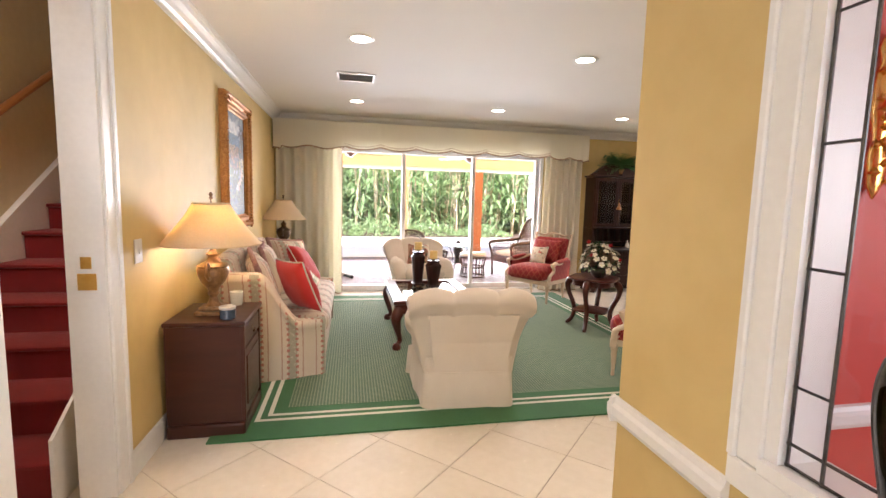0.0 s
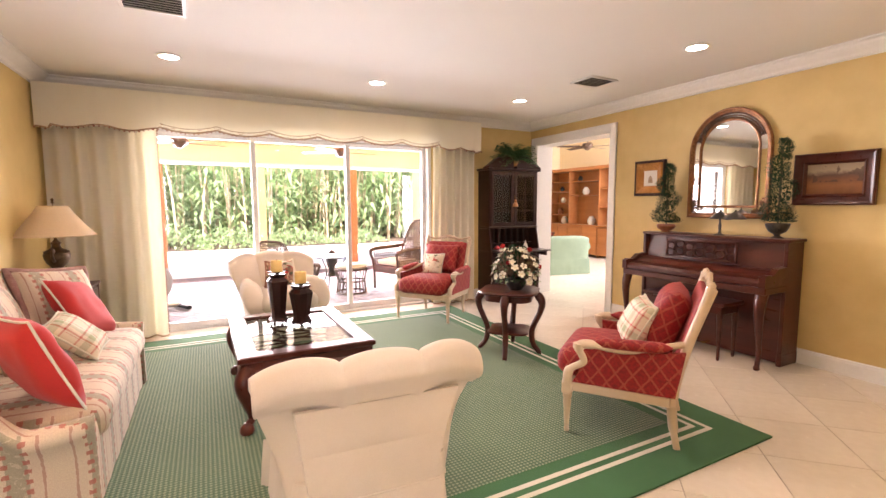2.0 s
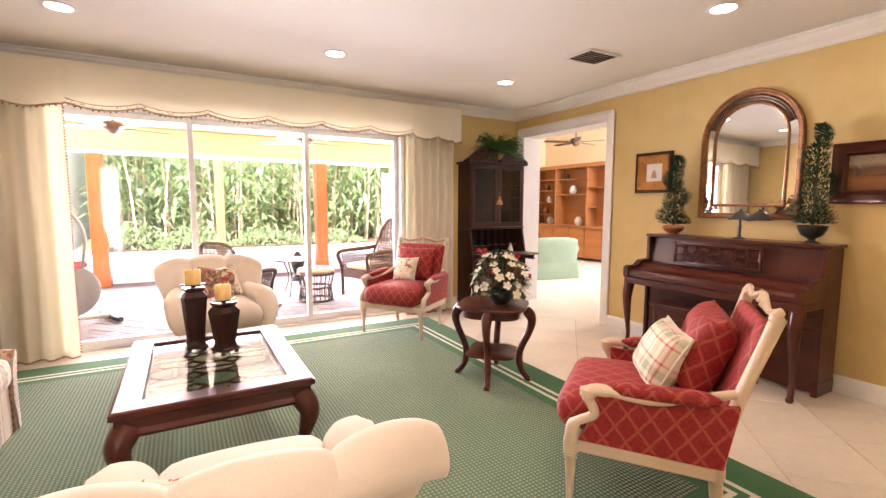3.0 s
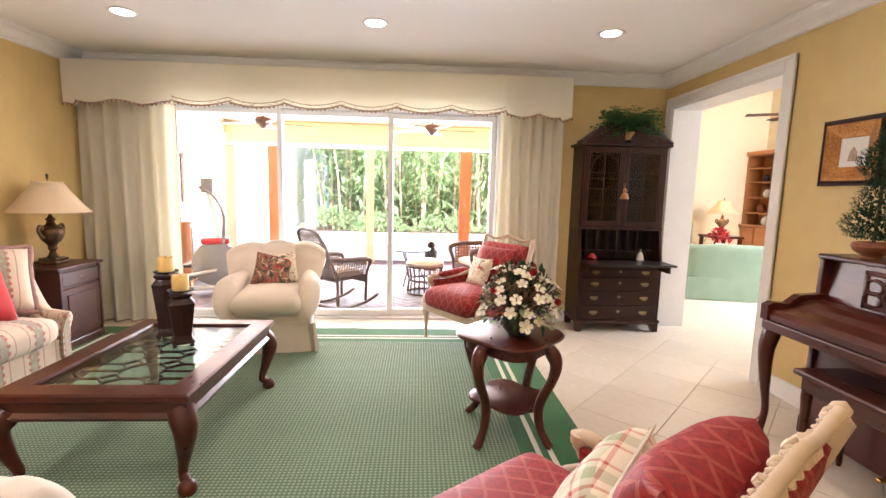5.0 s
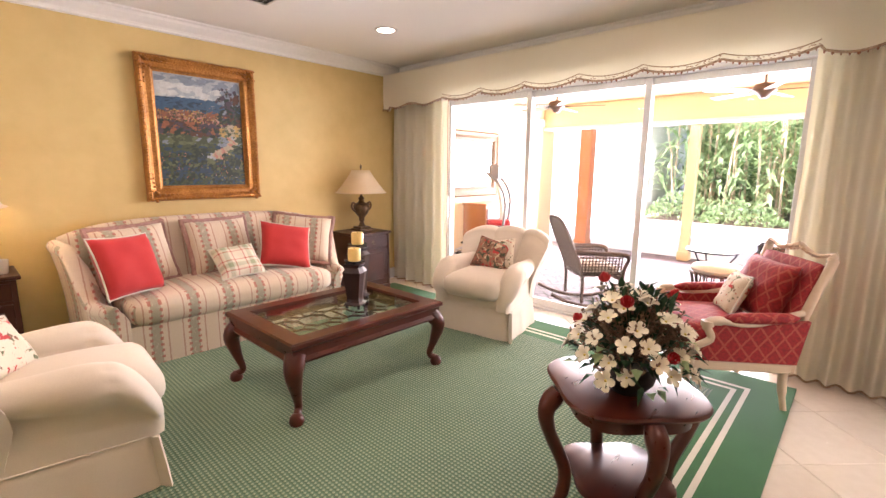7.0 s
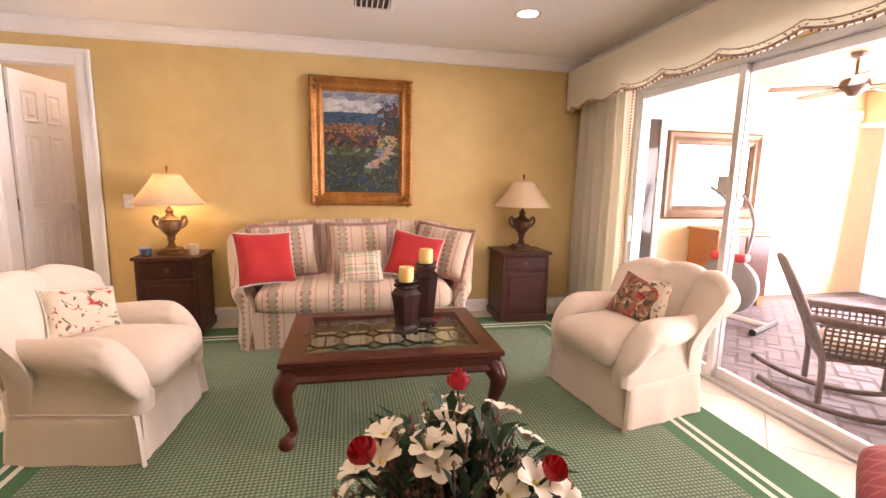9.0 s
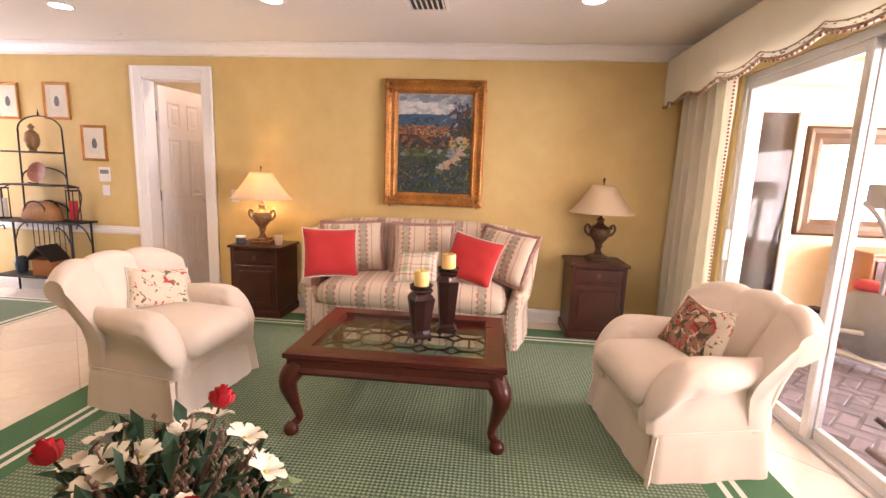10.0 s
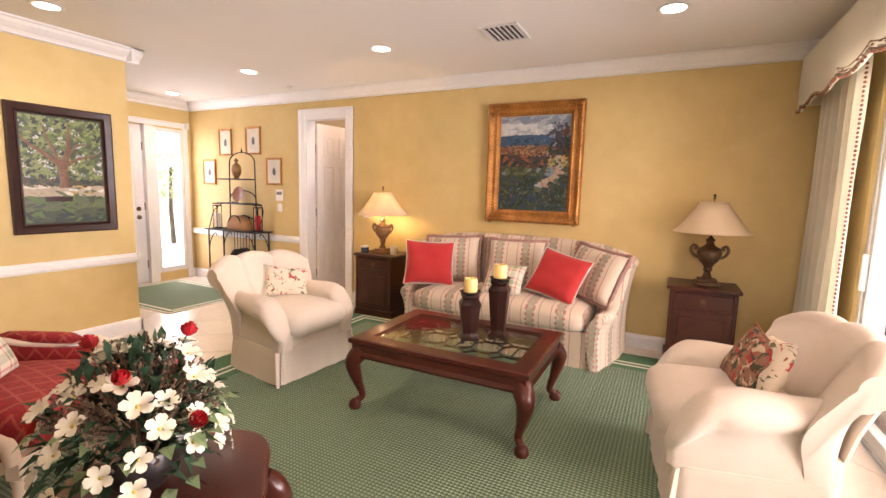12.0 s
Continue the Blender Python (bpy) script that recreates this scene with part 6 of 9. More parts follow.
def seaside(u, v, rng):
    pick = drift(u, v, rng)
    if ((u - 0.86) / 0.17) ** 2 + ((v - 0.83) / 0.115) ** 2 < 1.0 + rng.uniform(-0.35, 0.3):
        return pick(("plum", "plum", "pine", "slate", "umber")), 50, 1.2, 0.8
    if u > 0.72 and 0.60 < v < 0.76 + 0.1 * (u - 0.72) and rng.random() < 0.75:
        return pick(("pine", "pine", "moss", "slate")), 30, 1.4, 0.8
    if v > 0.845:
        return pick(("cloud", "cloud", "haze") if v < 0.96 - 0.08 * u else ("haze", "slate", "haze")), 6, 2.6, 1.3
    if v > 0.805:
        return pick(("ivory", "cloud", "haze", "haze", "slate")), 0, 2.8, 0.55
    if v > 0.70:
        if u > 0.40 and v < 0.79 and rng.random() < 0.22:
            return pick(("ivory", "blush", "sand", "cloud")), 80, 1.3, 0.40
        return pick(("sea", "sea", "deep", "sea")), 0, 3.0, 0.7
    if v > 0.60 - 0.05 * u and u < 0.78:
        if rng.random() < 0.08:
            return pick(("ivory", "blush", "sand")), 60, 1.2, 0.4
        return pick(("rust", "rust", "gold", "umber", "blush", "moss")), 40, 1.2, 0.6
    if v > 0.46:
        if ((u - 0.90) / 0.20) ** 2 + ((v - 0.50) / 0.085) ** 2 < 1:
            return pick(("gold", "grass", "sand", "moss")), 20, 1.5, 0.7
        return pick(("umber", "umber", "plum", "pine", "rust")), 15, 1.7, 0.8
    path = 0.80 - 0.34 * (0.47 - v) + 0.10 * math.sin(v * 19)
    if 0.24 < v and abs(u - path) < 0.07 + 0.10 * (0.46 - v):
        return pick(("sand", "blush", "sand", "haze")), -35, 1.8, 0.7
    if v > 0.30:
        return pick(("grass", "slate", "moss", "grass", "moss") if v > 0.37 else ("pine", "moss", "deep", "grass")), 10, 2.0, 0.9
    if rng.random() < 0.17 and 0.05 < v:
        return pick(("ivory", "blush", "red", "gold", "sand") if u > 0.45 else ("red", "blush", "rust", "umber")), 45, 1.1, 0.42
    return pick(("pine", "moss", "deep", "pine", "grass")), 35, 1.4, 0.8


def old_oak(u, v, rng):
    pick = drift(u, v, rng)
    if v < 0.24:
        return pick(("lawn", "moss", "grass", "lawn") if v > 0.1 else ("moss", "pine", "lawn")), 0, 2.6, 0.9
    if v < 0.345:
        return pick(("sand", "sand", "sand", "ivory", "gold") if rng.random() < 0.85 else ("grass",)), 0, 2.8, 0.7
    if v < 0.42:
        return pick(("pine", "moss", "bark", "grass")), 0, 1.6, 0.7
    gap = math.sin(u * 21 + 3 * math.sin(v * 13)) * math.sin(v * 25 + 2.2 * u)
    if v < 0.60 and gap > 0.25 and rng.random() < 0.8:
        return pick(("cloud", "haze", "ivory", "sunlit")), 80, 1.3, 0.55
    if gap > 0.36 and rng.random() < 0.75:
        return pick(("cloud", "haze", "cloud", "sunlit")), 40, 1.1, 0.55
    return pick(("moss", "moss", "grass", "lawn", "sunlit", "sunlit", "pine")), 30, 1.4, 0.7


DARKF = ((0.0, 0.0), (0.0, 0.030), (0.010, 0.034), (0.050, 0.022), (0.056, 0.026), (0.066, 0.012), (0.074, 0.012), (0.074, 0.004))
oak = framed(pose(1.825, PY + 0.002, 1.40, 0, 0, 180), 0.68, 0.95, DARKF, M["dark_wood"], M["oak_painting"], "dark framed painting of an old oak tree")
daubs(oak, 0.525, 0.795, old_oak, 4200, 41, 0.0092, "dabbed foliage, lawn and sandy path")
bm = bmesh.new()
trunk = curve_points([(-0.005, -0.010, -0.13), (-0.012, -0.010, -0.05), (-0.015, -0.010, 0.02), (-0.02, -0.010, 0.07)], 4)
tube(bm, trunk, [0.046, 0.036, 0.032, 0.030, 0.029, 0.029, 0.030, 0.031, 0.033, 0.034, 0.032, 0.026, 0.018], 6, 0.1)
for pts, w_ in ((((-0.03, 0.04), (-0.11, 0.11), (-0.22, 0.19), (-0.26, 0.25)), 0.020), (((-0.025, 0.06), (-0.08, 0.18), (-0.13, 0.35)), 0.013), (((-0.005, 0.05), (0.03, 0.18), (0.04, 0.37)), 0.026), (((0.0, 0.03), (0.08, 0.09), (0.18, 0.12), (0.25, 0.15)), 0.013), (((0.03, 0.12), (0.09, 0.20), (0.18, 0.21)), 0.010)):
    ps = curve_points([(x, -0.0105, z) for x, z in pts], 6)
    tube(bm, ps, [lerp(w_, 0.004, k / (len(ps) - 1)) for k in range(len(ps))], 6, 0.1)
part("painted_trunk", bm, M["painted_bark"], oak, "painted brown trunk and limbs")
bm = bmesh.new()
lathe(bm, ((0.001, 0.0), (0.085, 0.001), (0.09, 0.035), (0.001, 0.04)), (-0.05, -0.010, -0.235), 16, 0.02)
part("painted_bench", bm, M["dark_wood"], oak, "painted round bench")
daubs(sea_view, 0.655, 0.865, seaside, 8200, 40, 0.0085, "thick strokes of sea, village and flowers")
LAND = ((0.0, 0.0), (0.0, 0.030), (0.012, 0.038), (0.036, 0.026), (0.060, 0.020), (0.068, 0.026), (0.080, 0.012), (0.086, 0.004))
framed(pose(E - 0.002, 3.305, 1.475, 0, 0, -90), 0.515, 0.395, LAND, M["mahogany"], M["autumn"], "wood framed autumn landscape painting")
SMALL = ((0.0, 0.0), (0.0, 0.026), (0.010, 0.034), (0.034, 0.020), (0.048, 0.018), (0.054, 0.022), (0.066, 0.010), (0.070, 0.004))
fp = framed(pose(E - 0.002, 4.905, 1.562, 0, 0, -90), 0.37, 0.37, SMALL, M["dark_wood"], M["print"], "small dark and gilt framed print", "print")
bm = bmesh.new()
rings = [[bm.verts.new(p) for p in lp] for lp in frame_loops(0.315, 0.315, ((0.0, 0.006), (0.0, 0.034), (0.014, 0.038), (0.050, 0.020), (0.072, 0.012), (0.078, 0.006)))]
for a, b in zip(rings, rings[1:]):
    for i in range(4):
        bm.faces.new((a[i], a[(i + 1) % 4], b[(i + 1) % 4], b[i]))
part("gilt_liner", bm, M["gold"], fp, "bright gilt inner frame")
bm = bmesh.new()
lathe(bm, ((0.001, 0.0), (0.03, 0.0), (0.022, 0.05), (0.001, 0.08)), (0, -0.007, -0.05), 12, 0.02)
part("printed_figure", bm, M["tassel"], fp, "faded printed motif")
THIN = ((0.0, 0.0), (0.0, 0.016), (0.006, 0.020), (0.022, 0.014), (0.026, 0.006))
for y, z, w_, h_ in ((0.49, 1.89, 0.245, 0.345), (1.015, 1.90, 0.27, 0.35), (0.15, 1.50, 0.255, 0.34), (1.375, 1.512, 0.26, 0.34)):
    p = framed(pose(W + 0.002, y, z, 0, 0, 90), w_, h_, THIN, M["gold"], M["print"], "gilt framed botanical print in the entry", "print", "entry prints", 0.045)
    bm = bmesh.new()
    lathe(bm, ((0.001, 0.0), (0.022, 0.008), (0.030, 0.045), (0.018, 0.085), (0.001, 0.10)), (0, -0.0065, -0.05), 12, 0.02)
    part("printed_plant", bm, M["ink"], p, "dark printed plant")

# arched mirror over the piano
mir = thing("arched_mirror", pose(E - 0.003, 4.095, 1.16, 0, 0, -90), "arched wall mirror in a carved bronze and gilt frame", "mirror")
MW, MH, MR = 0.365, 0.985, 0.365


def arch_path(d, out, n=18):
    hw, top = MW - d, MH - d
    spring = MH - MR
    pts = [(-hw, -out, d), (-hw, -out, lerp(d, spring, 0.5)), (-hw, -out, spring)]
    pts += [(-hw * math.cos(math.pi * k / n), -out, spring + (top - spring) * math.sin(math.pi * k / n)) for k in range(1, n)]
    pts += [(hw, -out, spring), (hw, -out, lerp(d, spring, 0.5)), (hw, -out, d)]
    return pts


def arch_band(profile):
    bm = bmesh.new()
    return loft(bm, [arch_path(d, o) for d, o in profile], True, False)


part("outer_frame", arch_band(((0.0, 0.0), (0.0, 0.026), (0.008, 0.036), (0.020, 0.034), (0.028, 0.022), (0.040, 0.020), (0.044, 0.012), (0.044, 0.004))), M["red_bronze"], mir, "carved bronze outer frame", 35)
border = part("border_glass", arch_band(((0.042, 0.008), (0.098, 0.010))), M["mirror"], mir, "narrow mirrored border")
part("inner_frame", arch_band(((0.094, 0.006), (0.094, 0.018), (0.100, 0.024), (0.110, 0.022), (0.116, 0.012), (0.116, 0.004))), M["red_bronze"], mir, "gilt inner bead", 35)
bm = bmesh.new()
bm.faces.new([bm.verts.new(p) for p in arch_path(0.112, 0.007)])
part("mirror_glass", bm, M["mirror"], mir, "silvered mirror glass")
bm = bmesh.new()
random.seed(9)
for k in range(64):
    a = math.pi * (0.10 + 0.80 * k / 63)
    for off in (0.052, 0.072, 0.090):
        r = MR - off
        x, z = -r * math.cos(a) , MH - MR + r * math.sin(a)
        lathe(bm, ((0.001, 0.0), (random.uniform(0.009, 0.014), 0.004), (0.001, 0.012)), (x, -0.012 - random.uniform(0, 0.010), z - 0.004), 6)
for s in (-1, 1):
    for k in range(36):
        x, z = s * (MW - 0.052 - random.uniform(0, 0.10) * (k % 3) / 2), 0.045 + random.uniform(0, 0.17) * (1 - (k % 3) / 3)
        lathe(bm, ((0.001, 0.0), (random.uniform(0.010, 0.016), 0.004), (0.001, 0.013)), (x, -0.012 - random.uniform(0, 0.01), z), 6)
tagged(part("carving", bm, M["red_bronze"], mir, "pierced leaf carving", 60), "pierced leaf carving", kind="stuff")

# ---- piano ----
piano = thing("upright_piano", pose(0, 0, 0), "dark mahogany console piano with closed lid and fretwork desk", "piano")
PY0, PY1 = 3.455, 4.775
bm = bmesh.new()
box(bm, 4.70, 4.915, PY0 + 0.02, PY1 - 0.02, 0.02, 0.62, 0.004, 1)
part("case", bm, M["mahogany"], piano, "upright mahogany case")
for y in (PY0 + 0.004, PY1 - 0.035):
    part("end_panel", boxed(4.68, 4.915, y, y + 0.031, 0.0, 0.985, 0.004, 1), M["mahogany"], piano, "full height case end")
    part("end_plinth", boxed(4.672, 4.915, y - 0.004, y + 0.035, 0.0, 0.10, 0.006, 1), M["mahogany"], piano, "stepped foot block")
bm = bmesh.new()
loft(bm, [[(4.70, y, 0.755), (4.735, y, 0.985), (4.91, y, 0.985), (4.91, y, 0.755)] for y in (PY0 + 0.036, PY1 - 0.036)])
part("upper_panel", bm, M["mahogany"], piano, "sloping upper panel")
part("top_lid", boxed(4.672, 4.925, PY0 - 0.010, PY1 + 0.002, 0.987, 1.012, 0.008, 2), M["mahogany"], piano, "moulded top lid")
part("key_bed", boxed(4.395, 4.70, PY0 + 0.004, PY1 - 0.004, 0.60, 0.655, 0.010, 2), M["mahogany"], piano, "moulded key bed")
bm = bmesh.new()
loft(bm, [[(x, y, z) for x, z in ((4.400, 0.660), (4.400, 0.690), (4.420, 0.715), (4.47, 0.722), (4.52, 0.728), (4.56, 0.752), (4.60, 0.766), (4.70, 0.768), (4.70, 0.660))] for y in (PY0 + 0.05, PY1 - 0.05)])
part("fallboard", bm, M["mahogany"], piano, "closed key lid")
for y in (PY0 + 0.004, PY1 - 0.050):
    bm = bmesh.new()
    loft(bm, [[(x, yy, z) for x, z in ((4.385, 0.656), (4.385, 0.735), (4.42, 0.752), (4.50, 0.745), (4.56, 0.79), (4.70, 0.80), (4.70, 0.656))] for yy in (y, y + 0.046)])
    part("key_block", bm, M["mahogany"], piano, "scrolled side cheek")
for y in (PY0 + 0.055, PY1 - 0.020):
    part("front_leg", cabriole(bmesh.new(), 4.455, y, 0.60, -1, 0, 0.026, 0.02, 0.044, 0.018, 0.024), M["mahogany"], piano, "slender curved front leg", 50)
bm = bmesh.new()
y0, y1 = 3.83, 4.50
for z in (0.785, 0.945):
    box(bm, 4.660, 4.676, y0, y1, z, z + 0.022, 0.003, 1)
for y in (y0, y1 - 0.022):
    box(bm, 4.660, 4.676, y, y + 0.022, 0.785, 0.967, 0.003, 1)
for i in range(7):
    for j in range(2):
        cy, cz = lerp(y0 + 0.05, y1 - 0.05, i / 6), 0.838 + j * 0.062 + (0.012 if i % 2 else -0.006)
        tube(bm, [(4.668, cy + 0.044 * math.cos(2 * math.pi * k / 12), cz + 0.034 * math.sin(2 * math.pi * k / 12)) for k in range(13)], 0.0085, 6)
part("music_desk", bm, M["mahogany"], piano, "pierced fretwork music desk", 60)
for y in (4.05, 4.15, 4.25):
    part("pedal", boxed(4.60, 4.70, y - 0.014, y + 0.014, 0.05, 0.062, 0.004, 2), M["brass"], piano, "brass pedal")

bench = thing("piano_bench", pose(0, 0, 0), "mahogany piano bench tucked under the keyboard", "bench")
part("seat_top", boxed(4.36, 4.66, 3.74, 4.50, 0.455, 0.485, 0.010, 2), M["mahogany"], bench)
part("apron", boxed(4.385, 4.635, 3.77, 4.47, 0.385, 0.455, 0.004, 1), M["mahogany"], bench)
for x in (4.405, 4.615):
    for y in (3.79, 4.45):
        part("leg", turned(((0.010, 0.0), (0.013, 0.02), (0.012, 0.06), (0.020, 0.30), (0.024, 0.36), (0.022, 0.40)), (x, y, 0), 10), M["mahogany"], bench, "turned tapering leg", 50)


def topiary(m, pot_mat, pot_prof, label, height, seed):
    c = thing("topiary", m, label, "potted plant", "topiaries on the piano")
    part("pot", turned(pot_prof, (0, 0, 0), 20), pot_mat, c, "", 40)
    z0 = pot_prof[-2][1]
    part("trunk", tube(bmesh.new(), [(0, 0, z0 - 0.02), (0.005, 0, z0 + 0.2), (0, 0, z0 + height * 0.9)], 0.008, 6), M["stem"], c)
    bm = bmesh.new()
    rng = random.Random(seed)
    for k in range(3600):
        t = rng.random() ** 1.25
        env = 0.118 * (1 - t) ** 0.55 * (0.62 + 0.38 * abs(math.sin(t * 11 + 0.5))) + 0.018
        turn = t * 13
        a = rng.uniform(0, 2 * math.pi)
        r = env * rng.uniform(0.65, 1.05)
        cx, cy = 0.022 * math.cos(turn), 0.022 * math.sin(turn)
        p = Vector((cx + r * math.cos(a), cy + r * math.sin(a), z0 + 0.01 + t * height))
        d = Vector((math.cos(a), math.sin(a), rng.uniform(0.1, 1.2))).normalized() * rng.uniform(0.013, 0.024)
        leaf_blade(bm, p - d * 0.3, p + d, 0.010)
    loose_mesh("foliage", bm, M["dark_leaf"], c, "spiral clipped dark green foliage")
    return c


topiary(pose(4.79, 4.60, 1.012), M["terracotta"], ((0.045, 0.0), (0.040, 0.012), (0.075, 0.035), (0.088, 0.060), (0.080, 0.078), (0.070, 0.080), (0.06, 0.07)), "dark spiral topiary in a low terracotta bowl", 0.58, 1)
topiary(pose(4.79, 3.60, 1.012), M["pewter"], ((0.048, 0.0), (0.044, 0.008), (0.020, 0.020), (0.024, 0.032), (0.062, 0.055), (0.082, 0.095), (0.086, 0.118), (0.078, 0.12), (0.07, 0.11)), "dark spiral topiary in a pewter urn", 0.66, 2)
pl = thing("piano_lamp", pose(4.76, 4.045, 1.012), "small bronze lamp with twin dark metal shades", "lamp")
part("base", turned(((0.045, 0.0), (0.042, 0.008), (0.016, 0.016), (0.010, 0.04), (0.014, 0.09), (0.008, 0.11), (0.008, 0.15)), (0, 0, 0), 16), M["pewter"], pl, "weighted turned stem", 50)
for dy in (0.0, -0.13):
    part("shade", turned(((0.085, 0.145), (0.086, 0.150), (0.058, 0.180), (0.022, 0.205), (0.010, 0.210), (0.006, 0.222), (0.002, 0.228)), (0, dy, 0), 10), M["pewter"], pl, "dark conical metal shade", 30)
part("cross_arm", tube(bmesh.new(), [(0, 0, 0.15), (0, -0.06, 0.14), (0, -0.13, 0.15)], 0.005, 6), M["pewter"], pl)

# ---- secretary ----
sec = thing("secretary_desk", pose(4.435, 6.745, 0), "dark mahogany secretary with fall front open and glazed doors", "secretary")
hw = 0.40
bm = bmesh.new()
box(bm, -hw, hw, -0.155, 0.18, 0.10, 0.665, 0.004, 1)
part("lower_case", bm, M["dark_wood"], sec)
part("base_moulding", boxed(-hw - 0.012, hw + 0.012, -0.172, 0.18, 0.085, 0.115, 0.006, 2), M["dark_wood"], sec)
for s in (-1, 1):
    for y in (-0.145, 0.155):
        bm = bmesh.new()
        loft(bm, [[(s * (hw - 0.0) - s * 0.0, y - 0.022, z), (s * (hw - w_), y - 0.022, z), (s * (hw - w_), y + 0.022, z), (s * hw, y + 0.022, z)] for z, w_ in ((0.0, 0.055), (0.02, 0.06), (0.06, 0.075), (0.086, 0.13))])
        part("bracket_foot", bm, M["dark_wood"], sec, "shaped bracket foot")


def brass_pull(parent, x, z, y):
    bm = bmesh.new()
    pts = [(-0.042, 0.0), (-0.028, 0.016), (-0.012, 0.010), (0, 0.018), (0.012, 0.010), (0.028, 0.016), (0.042, 0.0), (0.026, -0.012), (0.010, -0.010), (0, -0.020), (-0.010, -0.010), (-0.026, -0.012)]
    loft(bm, [[(x + a, y - o, z + b) for a, b in pts] for o in (0.0, 0.003)])
    tube(bm, curve_points([(x - 0.026, y - 0.006, z + 0.004), (x - 0.022, y - 0.014, z - 0.012), (x, y - 0.016, z - 0.018), (x + 0.022, y - 0.014, z - 0.012), (x + 0.026, y - 0.006, z + 0.004)], 3), 0.003, 6)
    part("pull", bm, M["old_brass"], parent, "pierced brass bail pull")


for z0, z1 in ((0.125, 0.255), (0.265, 0.395), (0.405, 0.525), (0.540, 0.610)):
    dr = part("drawer", boxed(-hw + 0.035, hw - 0.035, -0.166, -0.150, z0, z1, 0.004, 1), M["dark_wood"], sec, "lipped drawer front")
    for x in (-0.24, 0.24):
        brass_pull(dr, x, (z0 + z1) / 2, -0.166)
    bm = turned(((0.001, 0.0), (0.014, 0.0), (0.010, 0.003), (0.001, 0.004)), (0, 0, 0), 10)
    bmesh.ops.rotate(bm, cent=(0, 0, 0), matrix=Matrix.Rotation(radians(90), 3, "X"), verts=bm.verts)
    bmesh.ops.translate(bm, vec=(0, -0.166, (z0 + z1) / 2 + 0.01), verts=bm.verts)
    part("keyhole", bm, M["old_brass"], dr, "brass keyhole plate")
part("fall_front", boxed(-hw + 0.02, hw + 0.01, -0.40, -0.14, 0.664, 0.682, 0.004, 1), M["black_and_shade"], sec, "open writing flap with dark leather")
for s in (-1, 1):
    bm = bmesh.new()
    loft(bm, [[(s * hw, y, z), (s * (hw - 0.022), y, z)] [::1] + [(s * (hw - 0.022), y2, z), (s * hw, y2, z)] for y, y2, z in ((-0.155, 0.18, 0.665), (-0.145, 0.18, 0.70), (-0.085, 0.18, 0.965))])
    part("desk_side", bm, M["dark_wood"], sec, "sloping desk side")
    part("lopper", boxed(s * (hw - 0.03) - 0.011, s * (hw - 0.03) + 0.011, -0.34, -0.16, 0.60, 0.660), M["dark_wood"], sec, "pulled out flap support")
# the pigeonholes' shade is put into this panel's near-black colour
part("desk_back", boxed(-hw + 0.022, hw - 0.022, 0.06, 0.18, 0.683, 0.965), M["black_and_shade"], sec, "near-black back with pigeonhole shade in its colour")
for k in range(7):
    x = -0.30 + k * 0.10
    part("pigeonhole", boxed(x - 0.004, x + 0.004, -0.03, 0.06, 0.76 if k % 3 else 0.683, 0.965), M["dark_wood"], sec)
part("pigeonhole_shelf", boxed(-hw + 0.022, hw - 0.022, -0.03, 0.06, 0.755, 0.765), M["dark_wood"], sec)
part("waist_moulding", boxed(-hw - 0.006, hw + 0.006, -0.10, 0.18, 0.966, 0.990, 0.006, 2), M["dark_wood"], sec)
bm = bmesh.new()
for s in (-1, 1):
    box(bm, s * (hw - 0.012) - 0.012, s * (hw - 0.012) + 0.012, -0.085, 0.18, 0.99, 1.74)
box(bm, -hw + 0.024, hw - 0.024, 0.15, 0.18, 0.99, 1.74)
part("upper_case", bm, M["dark_wood"], sec, "bookcase carcase")
for z in (1.20, 1.45):
    part("shelf", boxed(-hw + 0.024, hw - 0.024, -0.05, 0.149, z, z + 0.014), M["dark_wood"], sec)
for s in (-1, 1):
    d = bmesh.new()
    x0, x1 = (0.003, hw - 0.024) if s > 0 else (-hw + 0.024, -0.003)
    for a, b, c_, e in ((x0, x0 + 0.045, 0.995, 1.735), (x1 - 0.045, x1, 0.995, 1.735), (x0 + 0.045, x1 - 0.045, 0.995, 1.05), (x0 + 0.045, x1 - 0.045, 1.68, 1.735)):
        box(d, a, b, -0.098, -0.076, c_, e, 0.003, 1)
    door = part("glazed_door", d, M["dark_wood"], sec, "arched glazed bookcase door")
    g = part("pane", boxed(x0 + 0.04, x1 - 0.04, -0.088, -0.086, 1.04, 1.69), M["old_glass"], door, "old dark glass")
    bars = bmesh.new()
    cx = (x0 + x1) / 2
    box(bars, cx - 0.006, cx + 0.006, -0.094, -0.088, 1.05, 1.68)
    for z in (1.20, 1.35, 1.50):
        box(bars, x0 + 0.045, x1 - 0.045, -0.094, -0.088, z - 0.005, z + 0.005)
    tube(bars, [(cx - 0.12 * math.cos(math.pi * k / 12), -0.092, 1.55 + 0.12 * math.sin(math.pi * k / 12)) for k in range(13)], 0.006, 6)
    part("tracery", bars, M["dark_wood"], door, "thin shaped glazing bars")
part("cornice", boxed(-hw - 0.035, hw + 0.035, -0.125, 0.18, 1.742, 1.770, 0.010, 2), M["dark_wood"], sec, "projecting cornice")
bm = bmesh.new()
